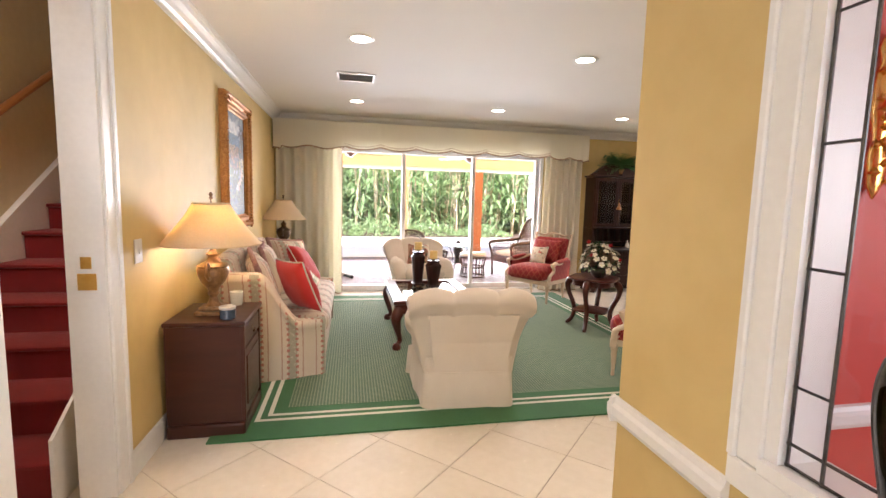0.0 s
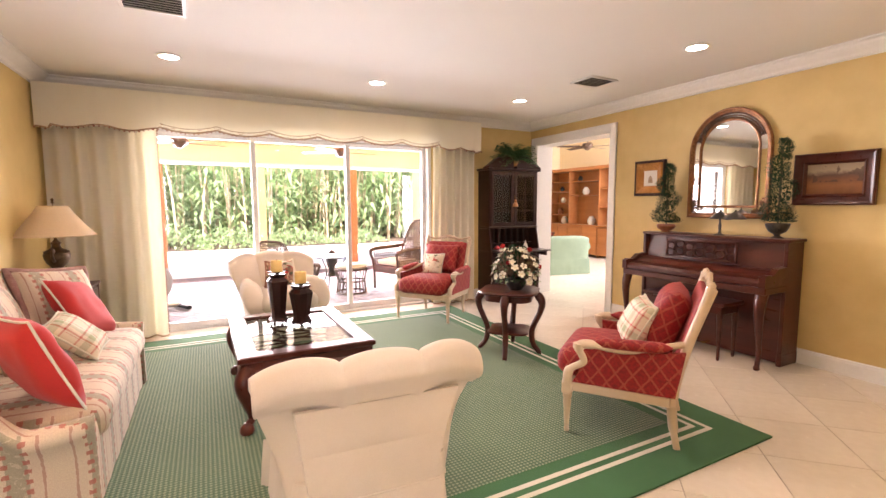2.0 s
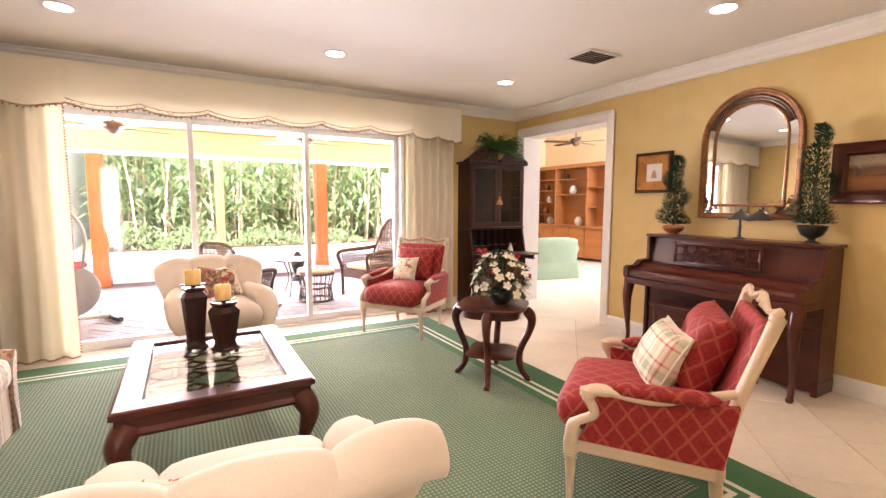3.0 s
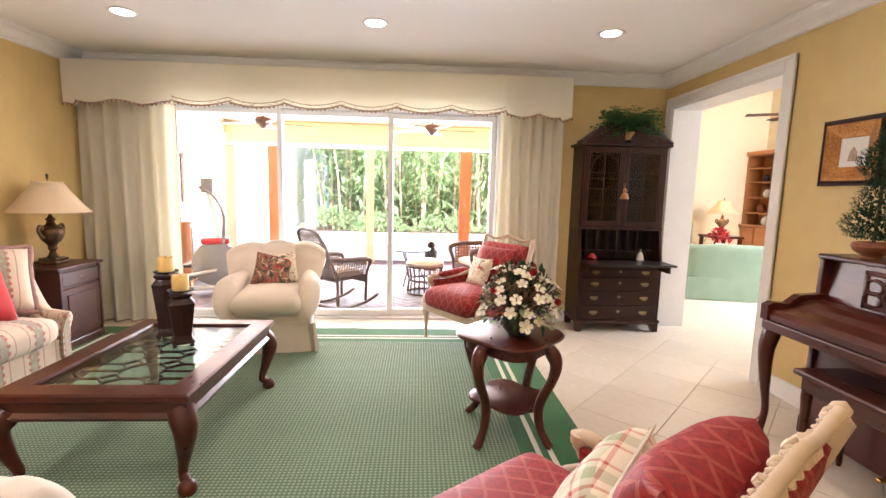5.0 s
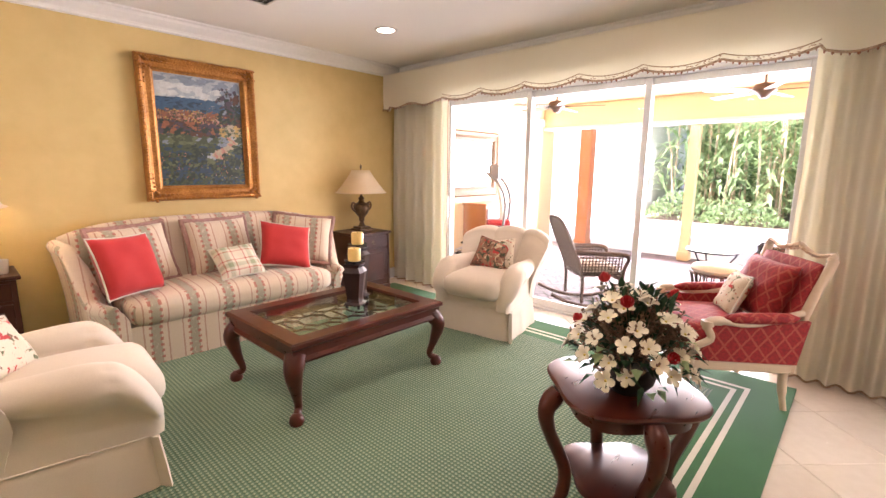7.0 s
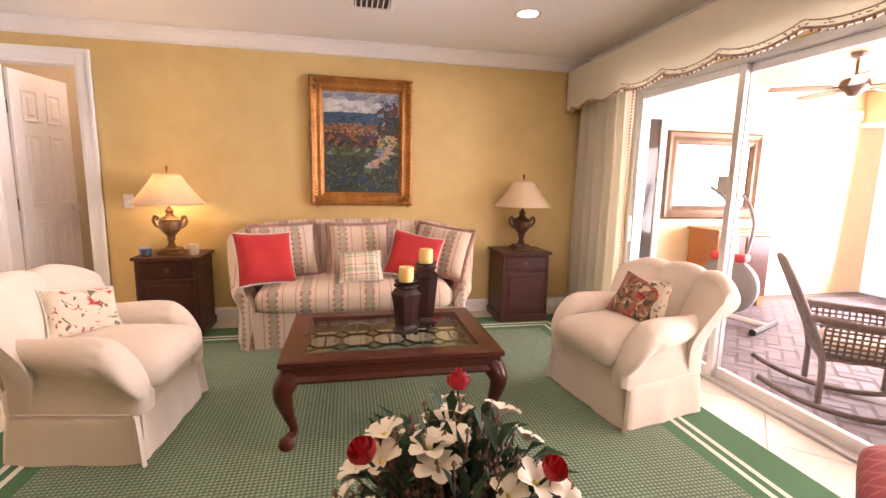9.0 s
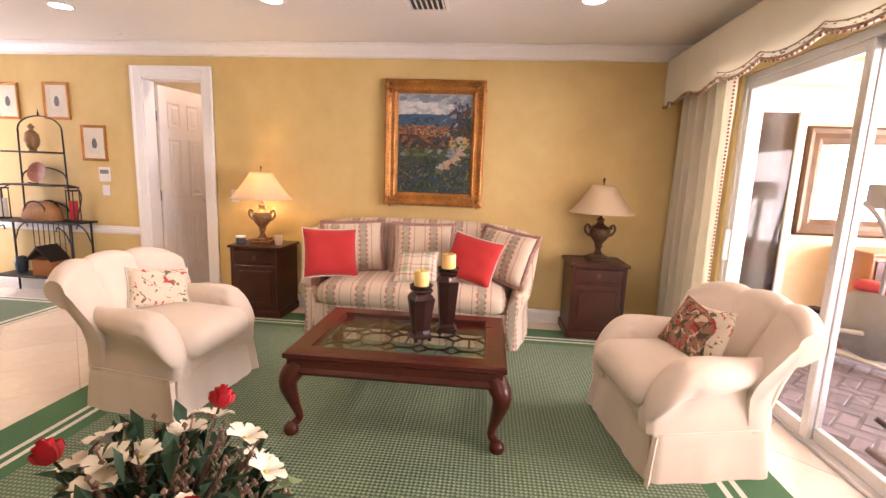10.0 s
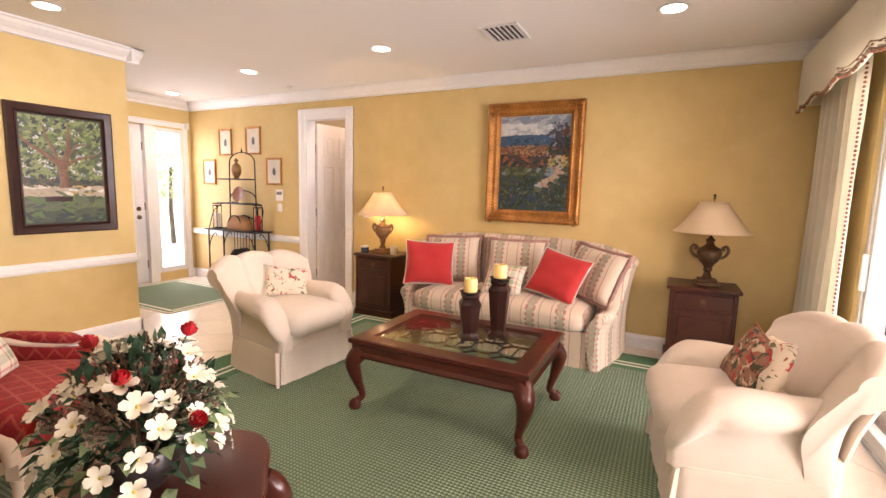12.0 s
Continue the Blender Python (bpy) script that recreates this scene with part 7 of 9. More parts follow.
for s in (-1, 1):
    ps = [(s * (hw + 0.03 - 0.40 * t), -0.10, 1.772 + 0.150 * math.sin(min(1, t * 1.15) * math.pi * 0.62) ** 1.2) for t in [k / 14 for k in range(15)]]
    loft(bm, [[(x, -0.115, 1.770), (x, -0.125, z), (x, -0.115, z + 0.022), (x, 0.0, z + 0.014), (x, 0.02, 1.770)] for x, _, z in ps])
part("bonnet", bm, M["dark_wood"], sec, "broken arch bonnet top", 40)
tas = thing("tassel", pose(4.435, 6.638, 1.26), "copper and gold key tassel on the bookcase door", "tassel")
part("cord", tube(bmesh.new(), [(0, -0.004, 0.09), (0.003, -0.006, 0.15)], 0.003, 5), M["brass"], tas)
part("skirt", turned(((0.040, 0.0), (0.034, 0.03), (0.018, 0.055), (0.012, 0.062), (0.020, 0.075), (0.014, 0.09), (0.004, 0.10)), (0, -0.02, 0), 14), M["cherry"], tas, "fringed copper tassel", 50)
sh = thing("desk_ornament", pose(4.20, 6.70, 0.682), "small red and white ornament on the writing flap", "ornament")
part("figure", turned(((0.030, 0.0), (0.045, 0.015), (0.030, 0.035), (0.015, 0.05), (0.004, 0.055)), (0, 0, 0), 12), M["red_plastic"], sh, "", 50)
bell = thing("glass_bell", pose(4.66, 6.68, 0.682), "clear glass bell on the writing flap", "ornament")
part("bell", turned(((0.036, 0.0), (0.034, 0.02), (0.024, 0.06), (0.012, 0.075), (0.006, 0.09), (0.010, 0.10), (0.003, 0.108)), (0, 0, 0), 14), M["china"], bell, "", 50)
fern = thing("fern_plant", pose(4.45, 6.70, 1.80), "green trailing fern on top of the secretary", "plant")
part("pot", turned(((0.07, 0.0), (0.085, 0.06), (0.09, 0.07), (0.07, 0.06)), (0, 0, 0), 16), M["basket"], fern, "small basket pot", 50)
bm = bmesh.new()
rng = random.Random(5)
for k in range(230):
    a, el, ln = rng.uniform(0, 2 * math.pi), rng.uniform(0.25, 1.9), rng.uniform(0.18, 0.34)
    d = Vector((math.cos(a), math.sin(a) * 0.55 - 0.12, el)).normalized()
    p = Vector((0, 0, 0.06))
    for j in range(6):
        q = p + d * ln / 6
        d = (d + Vector((0, 0, -0.22))).normalized()
        for s in (-1, 1):
            sd = d.cross(Vector((0, 0, 1))).normalized() * s
            leaf_blade(bm, q, q + sd * 0.042 + d * 0.02, 0.032)
        p = q
loose_mesh("fronds", bm, M["fern"], fern, "many small arching fronds")

# ---- flowers ----
fl = thing("flower_arrangement", pose(3.06, 4.75, 0.561), "silk arrangement of white flowers and red roses", "flowers")
part("vase", turned(((0.055, 0.0), (0.060, 0.01), (0.085, 0.04), (0.092, 0.07), (0.080, 0.10), (0.07, 0.09), (0.02, 0.06)), (0, 0, 0), 18), M["black_and_shade"], fl, "dark low bowl", 50)
rng = random.Random(12)


def dome(a, el, r):
    return Vector((0.86 * r * math.cos(a) * math.cos(el), 0.86 * r * math.sin(a) * math.cos(el), 0.135 + r * math.sin(el)))


foliage, twigs = bmesh.new(), bmesh.new()
for k in range(520):
    a, el, r = rng.uniform(0, 2 * math.pi), rng.uniform(-0.35, 1.45), rng.uniform(0.07, 0.215)
    p = dome(a, el, r)
    d = (dome(a, el, r + 0.05) - p).normalized() + Vector((rng.uniform(-0.7, 0.7), rng.uniform(-0.7, 0.7), rng.uniform(-0.5, 0.5)))
    leaf_blade(foliage, p, p + d.normalized() * rng.uniform(0.035, 0.075), rng.uniform(0.014, 0.028))
for k in range(240):
    a, el, r = rng.uniform(0, 2 * math.pi), rng.uniform(0.0, 1.45), rng.uniform(0.17, 0.25)
    p = dome(a, el, r)
    tube(twigs, [Vector((0, 0, 0.10)), dome(a, el, r * 0.5), p], 0.0018, 4)
    for j in range(4):
        q = p * (0.82 + 0.06 * j)
        lathe(twigs, ((0.001, 0), (0.005, 0.004), (0.001, 0.010)), (q.x, q.y, q.z), 5)
loose_mesh("leaves", foliage, M["dark_leaf"], fl, "dark green silk leaves")
loose_mesh("berry_spray", twigs, M["twig"], fl, "brown berry twigs")
bm = bmesh.new()
for k in range(40):
    a, el = rng.uniform(0, 2 * math.pi), rng.uniform(-0.45, 0.5)
    p = dome(a, el, rng.uniform(0.17, 0.23))
    d = Vector((math.cos(a), math.sin(a), rng.uniform(-0.8, 0.3))).normalized()
    leaf_blade(bm, p, p + d * 0.05, 0.035)
loose_mesh("light_leaves", bm, M["leaf"], fl, "light green leaves")


def blossom_mesh():
    bm = bmesh.new()
    for k in range(5):
        a = 2 * math.pi * k / 5
        c, s = math.cos(a), math.sin(a)
        rows = []
        for i, (r, w, z) in enumerate(((0.004, 0.004, 0.0), (0.014, 0.011, 0.008), (0.027, 0.015, 0.014), (0.037, 0.007, 0.012))):
            rows.append([bm.verts.new((r * c - t * w * s, r * s + t * w * c, z + 0.004 * abs(t))) for t in (-1, 0, 1)])
        for p, q in zip(rows, rows[1:]):
            for i in range(2):
                bm.faces.new((p[i], p[i + 1], q[i + 1], q[i]))
    return bm


petals = mesh_of("blossom", blossom_mesh(), M["petal"], 60)
heart = mesh_of("heart", turned(((0.001, 0.0), (0.009, 0.004), (0.006, 0.011), (0.001, 0.013)), (0, 0, 0), 8), M["petal_heart"], 60)
rose_bm = bmesh.new()
for ring, (r, z, hgt, n_) in enumerate(((0.006, 0.012, 0.026, 3), (0.014, 0.006, 0.026, 4), (0.021, 0.0, 0.024, 5))):
    for k in range(n_):
        a0 = 2 * math.pi * k / n_ + ring * 0.7
        pts = []
        for zz, rr in ((0, 0.5), (0.5, 1.0), (1.0, 1.05)):
            pts.append([rose_bm.verts.new((r * rr * math.cos(a0 + t), r * rr * math.sin(a0 + t), z + hgt * zz)) for t in (-0.85, 0, 0.85)])
        for p, q in zip(pts, pts[1:]):
            for i in range(2):
                rose_bm.faces.new((p[i], p[i + 1], q[i + 1], q[i]))
rose_me = mesh_of("rose", rose_bm, M["rose"], 60)
k = 0
golden = math.pi * (3 - math.sqrt(5))
def bloom(name, mesh, at, size):
    ob = new(name, mesh)
    ob.parent = fl
    q = Vector((0, 0, 1)).rotation_difference((at - Vector((0, 0, 0.05))).normalized())
    ob.matrix_local = Matrix.Translation(at) @ q.to_matrix().to_4x4() @ pose(0, 0, 0, 0, 0, rng.uniform(0, 360)) @ Matrix.Scale(size, 4)
    return ob


# white blossoms in sprays of three, roses on stems of their own
for i in range(19):
    el, a = math.asin(min(0.985, -0.22 + 1.22 * (i + 0.5) / 19)), i * golden
    for j in range(3 if i % 4 else 2):
        at = dome(a + 0.22 * math.cos(j * 2.1 + i), el + 0.17 * math.sin(j * 2.1 + i), rng.uniform(0.205, 0.245))
        h_ = new("heart", heart)
        h_.scale = (0.6, 0.6, 0.6)
        h_.parent = bloom("blossom", petals, at, rng.uniform(0.74, 0.98))
for i, (a, el, r) in enumerate(((2.9, 1.02, 0.268), (4.9, 0.90, 0.262), (0.9, 0.86, 0.255), (3.7, 0.48, 0.225), (1.7, 0.30, 0.225), (5.7, 0.25, 0.225))):
    at = dome(a, el, r)
    bloom("rose", rose_me, at, rng.uniform(0.82, 1.0))
    part("rose_stem", tube(bmesh.new(), [Vector((0, 0, 0.10)), dome(a, el, r * 0.5), at], 0.0025, 5), M["dark_leaf"], fl)

# small things on the nightstand
jar = thing("candle_jar", pose(-0.21, 3.03, 0.656), "dark blue glass candle jar with silver lid", "jar")
part("jar_body", turned(((0.036, 0.0), (0.042, 0.006), (0.042, 0.05), (0.038, 0.055)), (0, 0, 0), 18), M["blue_jar"], jar, "", 40)
part("lid", turned(((0.040, 0.056), (0.043, 0.060), (0.043, 0.070), (0.038, 0.072), (0.004, 0.072)), (0, 0, 0), 18), M["steel"], jar, "silver lid", 40)
cup = thing("candle_cup", pose(-0.24, 3.37, 0.656), "pale votive cup beside the lamp", "cup")
part("cup", turned(((0.030, 0.0), (0.034, 0.01), (0.040, 0.085), (0.036, 0.085), (0.030, 0.03), (0.002, 0.02)), (0, 0, 0), 18), M["china"], cup, "", 40)

# ---- ceiling fittings ----
LIGHTS = ((0.52, 5.815, 1.0), (2.21, 5.815, 1.0), (3.88, 5.815, 1.0), (0.52, 3.72, 1.0), (2.22, 3.72, 1.0), (3.98, 3.82, 1.0), (0.40, 2.07, 1.0), (2.08, 2.20, 0.7), (0.0, 0.25, 1.0))
first = thing("recessed_light", pose(LIGHTS[0][0], LIGHTS[0][1], H), "white trimmed recessed ceiling light, switched on", "ceiling light", "recessed lights")
part("trim_ring", turned(((0.068, -0.001), (0.094, -0.001), (0.096, -0.004), (0.090, -0.008), (0.070, -0.007), (0.066, -0.002)), (0, 0, 0), 28), M["trim"], first, "white ring", 40)
part("lens", turned(((0.001, -0.0035), (0.068, -0.0035), (0.068, -0.001), (0.001, -0.001)), (0, 0, 0), 24), M["bulb"], first, "glowing lens")
for x, y, e in LIGHTS[1:]:
    copy_thing(first, pose(x, y, H))
for x, y, e in LIGHTS:
    lamp("recessed_lamp", "SPOT", LAMP_W * e, WARM, look((x, y, H - 0.012), (x, y, 0)), radius=0.05, cone=118)


def vent(x, y, w_, d_, label):
    v = thing("ceiling_vent", pose(x, y, H), label, "vent", "ceiling vents")
    bm = bmesh.new()
    for a, b, c_, e in ((-w_, -w_ + 0.022, -d_, d_), (w_ - 0.022, w_, -d_, d_), (-w_ + 0.022, w_ - 0.022, -d_, -d_ + 0.022), (-w_ + 0.022, w_ - 0.022, d_ - 0.022, d_)):
        box(bm, a, b, c_, e, -0.012, -0.001, 0.003, 1)
    part("frame", bm, M["trim"], v, "white register frame")
    # no duct is built: this dark plate gives the slat gaps their shade
    part("shade_plate", boxed(-w_ + 0.022, w_ - 0.022, -d_ + 0.022, d_ - 0.022, -0.003, -0.001), M["vent_dark"], v, "dark plate in place of the shaded duct")
    n_ = 7
    for k in range(n_):
        yy = lerp(-d_ + 0.032, d_ - 0.032, k / (n_ - 1))
        part("slat", boxed(-w_ + 0.02, w_ - 0.02, -0.006, 0.006, -0.001, 0.001, m=pose(0, yy, -0.009, 35)), M["steel"], v)
    return v


vent(0.50, 4.755, 0.17, 0.14, "white louvred ceiling register over the sofa")
vent(4.01, 4.85, 0.17, 0.14, "white louvred ceiling register by the piano")
smoke = thing("smoke_detector", pose(-0.23, 1.97, H), "small white ceiling sensor", "sensor")
part("housing", turned(((0.03, -0.001), (0.03, -0.015), (0.014, -0.03), (0.002, -0.032)), (0, 0, 0), 16), M["plastic"], smoke, "", 40)


def wall_plate(m, w_, h_, label, category, toggles=1):
    c = thing("light_switch" if category == "switch" else "thermostat", m, label, category)
    part("plate", boxed(-w_ / 2, w_ / 2, -0.007, -0.001, -h_ / 2, h_ / 2, 0.002, 1), M["plastic"], c)
    for k in range(toggles):
        x = (k - (toggles - 1) / 2) * 0.045
        part("toggle", boxed(x - 0.006, x + 0.006, -0.014, -0.007, -0.014, 0.014, 0.002, 1), M["plastic"], c)
    return c


wall_plate(pose(W + 0.001, 2.80, 1.06, 0, 0, 90), 0.075, 0.115, "white wall switch beside the lamp", "switch")
th = wall_plate(pose(W + 0.001, 1.455, 1.215, 0, 0, 90), 0.12, 0.14, "white alarm keypad with grey display", "thermostat", 0)
part("display", boxed(-0.045, 0.045, -0.010, -0.007, 0.005, 0.045), M["grey_plastic"], th, "grey display")
wall_plate(pose(W + 0.001, 1.46, 1.06, 0, 0, 90), 0.075, 0.10, "white wall switch below the keypad", "switch")

# ---- entry ----


def panel_door(bm_w, h, t, rows):
    """A six panel door leaf: slab with sunk and raised fields, hinged at x=0, in the xz plane."""
    bm = bmesh.new()
    box(bm, 0, bm_w, -t / 2, t / 2, 0.008, h, 0.002, 1)
    return bm


def six_panel_door(name, m, w_, h_, label):
    d = thing(name, m, label, "door", kind="structure")
    part("leaf", panel_door(w_, h_, 0.036, 3), M["trim"], d, "white painted leaf")
    mid = w_ / 2
    for z0, z1 in ((0.20, 0.86), (1.00, 1.60), (1.70, 1.96)):
        for x0, x1 in ((0.10, mid - 0.045), (mid + 0.045, w_ - 0.10)):
            for s in (-1, 1):
                bm = bmesh.new()
                y = s * 0.018
                lo = [[(xx, y + s * o, zz) for xx, zz in ((x0 + i, z0 + i), (x1 - i, z0 + i), (x1 - i, z1 - i), (x0 + i, z1 - i))] for i, o in ((0.0, 0.0), (0.0, 0.006), (0.016, 0.006), (0.022, 0.001), (0.045, 0.001), (0.06, 0.007))]
                loft(bm, lo)
                part("raised_panel", bm, M["trim"], d)
    for s in (-1, 1):
        bm = turned(((0.028, 0.0), (0.026, 0.006), (0.010, 0.012), (0.010, 0.03), (0.026, 0.042), (0.026, 0.058), (0.004, 0.066)), (0, 0, 0), 14)
        bmesh.ops.rotate(bm, cent=(0, 0, 0), matrix=Matrix.Rotation(radians(-90 * s), 3, "X"), verts=bm.verts)
        bmesh.ops.translate(bm, vec=(w_ - 0.065, s * 0.018, 0.96), verts=bm.verts)
        part("door_knob", bm, M["steel"], d, "satin door knob", 50)
    for z in (0.25, 1.02, 1.80):
        part("hinge", tube(bmesh.new(), [(-0.004, 0.018, z - 0.05), (-0.004, 0.018, z + 0.05)], 0.008, 8), M["bronze"], d, "dark hinge")
    return d


six_panel_door("door_2", pose(W - 0.155, DOOR_W[0] + 0.03, 0, 0, 0, 172), 0.62, 2.10, "white six panel door standing open")
six_panel_door("door_3", pose(0.09, S - 0.07, 0, 0, 0, 0), 0.92, 2.07, "white entry door, closed")
for z in (1.02, 1.13):
    bm = turned(((0.030, 0.0), (0.028, 0.012), (0.012, 0.016), (0.002, 0.018)), (0, 0, 0), 14)
    bmesh.ops.rotate(bm, cent=(0, 0, 0), matrix=Matrix.Rotation(radians(-90), 3, "X"), verts=bm.verts)
    bmesh.ops.translate(bm, vec=(0.17, S - 0.05, z - 0.14), verts=bm.verts)
    solid("door_lock", bm, M["bronze"], "dark bronze deadbolt on the entry door", "lock", smooth=50)
win = thing("window_1", pose(0, 0, 0), "tall clear sidelight beside the entry door", "window", kind="structure")
bm = bmesh.new()
for a, b, c_, e in ((-0.43, -0.385, 0.12, 2.06), (-0.075, -0.03, 0.12, 2.06), (-0.385, -0.075, 0.12, 0.19), (-0.385, -0.075, 2.0, 2.06)):
    box(bm, a, b, S - 0.11, S + 0.002, c_, e, 0.004, 1)
part("window_frame", bm, M["trim"], win, "white frame")
pane = part("pane", boxed(-0.385, -0.075, S - 0.06, S - 0.054, 0.19, 2.0), M["glass"], win, "clear glass")
pane.visible_shadow = False
solid("trim_entry_mullion", boxed(-0.033, 0.084, S - 0.144, S + 0.012, 0, 2.075, 0.004, 1), M["trim"], "white post between door and sidelight", "post", kind="structure")
solid("ground_entry", boxed(-8, PX - 0.02, -14, S - 0.14, -0.15, -0.01), M["deck"], "bright entry path outside", "ground", kind="structure")
# unseen slab added outside so no sun patch falls through the sidelight
solid("entry_sun_block", boxed(-3.0, PX, -3.4, S - 0.15, 2.55, 2.7), M["trim"], "unseen white slab added to keep sun off the entry", "roof", kind="structure")
bush = thing("entry_bush", pose(-2.7, -4.1, 0), "leafy green shrub beyond the entry", "shrub")
bm = bmesh.new()
rng = random.Random(21)
for k in range(900):
    a, r, z = rng.uniform(0, 6.283), 0.9 * math.sqrt(rng.random()), rng.uniform(1.0, 2.3)
    p = Vector((r * math.cos(a), r * math.sin(a), z))
    leaf_blade(bm, p, p + Vector((rng.uniform(-1, 1), rng.uniform(-1, 1), rng.uniform(-0.6, 0.6))).normalized() * 0.16, 0.07)
loose_mesh("crown", bm, M["leaf"], bush, "loose leafy crown")
part("trunk", tube(bmesh.new(), [(0, 0, 0), (0.03, 0, 0.8), (0, 0.02, 1.7)], [0.06, 0.045, 0.03], 8), M["stem"], bush)

rack = thing("bakers_rack", pose(-0.40, 0.86, 0), "black wrought iron bakers rack with curled supports", "shelf rack")
RW, RD = 0.49, 0.125


def rack_shelf(z, hw_, d_, nm):
    bm = bmesh.new()
    box(bm, -d_, d_, -hw_, hw_, z, z + 0.016, 0.005, 1)
    part(nm, bm, M["black_iron"], rack, "dark shelf")


rack_shelf(0.19, RW - 0.04, RD, "lower_shelf")
rack_shelf(0.735, RW, RD + 0.01, "counter_shelf")
rack_shelf(1.085, 0.27, 0.10, "middle_shelf")
rack_shelf(1.395, 0.24, 0.10, "upper_shelf")
for sx in (-1, 1):
    for sy in (-1, 1):
        part("post", tube(bmesh.new(), [(sx * (RD - 0.015), sy * (RW - 0.06), 0), (sx * (RD - 0.015), sy * (RW - 0.06), 0.735)], 0.010, 8), M["black_iron"], rack)
        bm = bmesh.new()
        tube(bm, curve_points([(sx * (RD - 0.015), sy * (RW - 0.06), 0.50), (sx * (RD - 0.015), sy * (RW - 0.12), 0.64), (sx * (RD - 0.015), sy * (RW - 0.20), 0.70), (sx * (RD - 0.015), sy * (RW - 0.22), 0.66)], 5), 0.006, 6)
        part("scroll", bm, M["black_iron"], rack)
for sy in (-1, 1):
    part("upper_post", tube(bmesh.new(), [(-0.085, sy * 0.25, 0.75), (-0.085, sy * 0.235, 1.62)], 0.008, 8), M["black_iron"], rack)
    bm = bmesh.new()
    tube(bm, curve_points([(0.08, sy * 0.46, 0.75), (0.0, sy * 0.46, 0.98), (-0.06, sy * 0.36, 1.08), (-0.085, sy * 0.26, 1.09)], 5), 0.006, 6)
    part("side_scroll", bm, M["black_iron"], rack)
for z, r in ((1.62, 0.235), (1.16, 0.235), (0.83, 0.235)):
    bm = bmesh.new()
    tube(bm, [(-0.085, r * math.cos(math.pi * k / 16), z + (0.13 if z > 1.5 else 0.10) * math.sin(math.pi * k / 16)) for k in range(17)], 0.007, 6)
    part("arch", bm, M["black_iron"], rack, "bent iron arch")
part("finial", turned(((0.003, 1.75), (0.010, 1.765), (0.004, 1.79), (0.001, 1.82)), (-0.085, 0, 0), 8), M["black_iron"], rack)
for k in range(8):
    y = -0.20 + k * 0.057
    part("back_rod", tube(bmesh.new(), [(-0.10, y, 0.20), (-0.10, y, 0.735)], 0.004, 5), M["black_iron"], rack)


def on_rack(name, y, z, prof, mat, label, category, x=-0.40, n=18, squash=1.0):
    t = thing(name, pose(x, y, z), label, category)
    bm = lathe(bmesh.new(), prof, (0, 0, 0), n, squash)
    part("body", bm, mat, t, "", 45)
    return t


on_rack("pineapple_urn", 0.86, 1.411, ((0.035, 0), (0.03, 0.02), (0.05, 0.05), (0.062, 0.10), (0.055, 0.16), (0.03, 0.19), (0.012, 0.20), (0.03, 0.23), (0.004, 0.26)), M["antique_gold"], "gold green pineapple urn on the rack", "urn")
pt = thing("display_plate", pose(-0.43, 0.86, 1.21, 0, 78, 0), "brown rimmed decorative plate on a stand", "plate")
part("plate", turned(((0.001, 0.0), (0.06, 0.004), (0.095, 0.014), (0.10, 0.02), (0.094, 0.02), (0.06, 0.010), (0.001, 0.006)), (0, 0, 0), 24), M["terracotta"], pt, "", 50)
part("plate_stand", tube(bmesh.new(), [(0.108, -0.05, 0.05), (0.108, 0, -0.02), (0.108, 0.05, 0.05)], 0.005, 6), M["black_iron"], pt)
bag = thing("woven_bag", pose(-0.39, 0.90, 0.751), "tan woven handbag with dark straps", "bag")
bm = bmesh.new()
loft(bm, [[(x * s, y * s2, z) for x, y in rounded_outline(0.17, 0.36, 0.06, 4)] for z, s, s2 in ((0.0, 0.85, 0.95), (0.02, 1.0, 1.0), (0.11, 0.95, 0.88), (0.17, 0.55, 0.55), (0.185, 0.3, 0.4))])
part("basket", bm, M["basket"], bag, "tan woven sides", 50)
for sx in (-1, 1):
    part("strap", tube(bmesh.new(), [(sx * 0.075, 0.11 * math.cos(math.pi * k / 10), 0.09 + 0.10 * math.sin(math.pi * k / 10)) for k in range(11)], 0.008, 6), M["black_iron"], bag, "dark strap")
for y, mat in ((0.48, M["china"]), (1.24, M["rose"])):
    ln = thing("candle_lantern", pose(-0.39, y, 0.751), "black iron candle lantern with a " + ("white" if mat is M["china"] else "red") + " candle", "lantern")
    part("candle", turned(((0.035, 0.02), (0.035, 0.20), (0.004, 0.20)), (0, 0, 0), 14), mat, ln, "", 40)
    bm = bmesh.new()
    for k in range(4):
        tube(bm, [(0.05 * math.cos(k * 1.571 + 0.785), 0.05 * math.sin(k * 1.571 + 0.785), 0.0), (0.05 * math.cos(k * 1.571 + 0.785), 0.05 * math.sin(k * 1.571 + 0.785), 0.30)], 0.005, 6)
    for z in (0.006, 0.30, 0.33):
        tube(bm, [(0.055 * math.cos(2 * math.pi * k / 16), 0.055 * math.sin(2 * math.pi * k / 16), z) for k in range(17)], 0.006, 6)
    part("cage", bm, M["black_iron"], ln, "round iron cage")
bh = thing("birdhouse", pose(-0.40, 0.90, 0.206), "small wooden birdhouse with dark roof", "birdhouse")
part("house", boxed(-0.08, 0.08, -0.10, 0.10, 0, 0.16, 0.004, 1), M["cherry"], bh)
bm = bmesh.new()
loft(bm, [[(x, -0.14, 0.15), (x, 0.0, 0.30), (x, 0.14, 0.15), (x, 0.0, 0.265)] for x in (-0.11, 0.11)])
part("roof", bm, M["black_and_shade"], bh, "dark pitched roof")
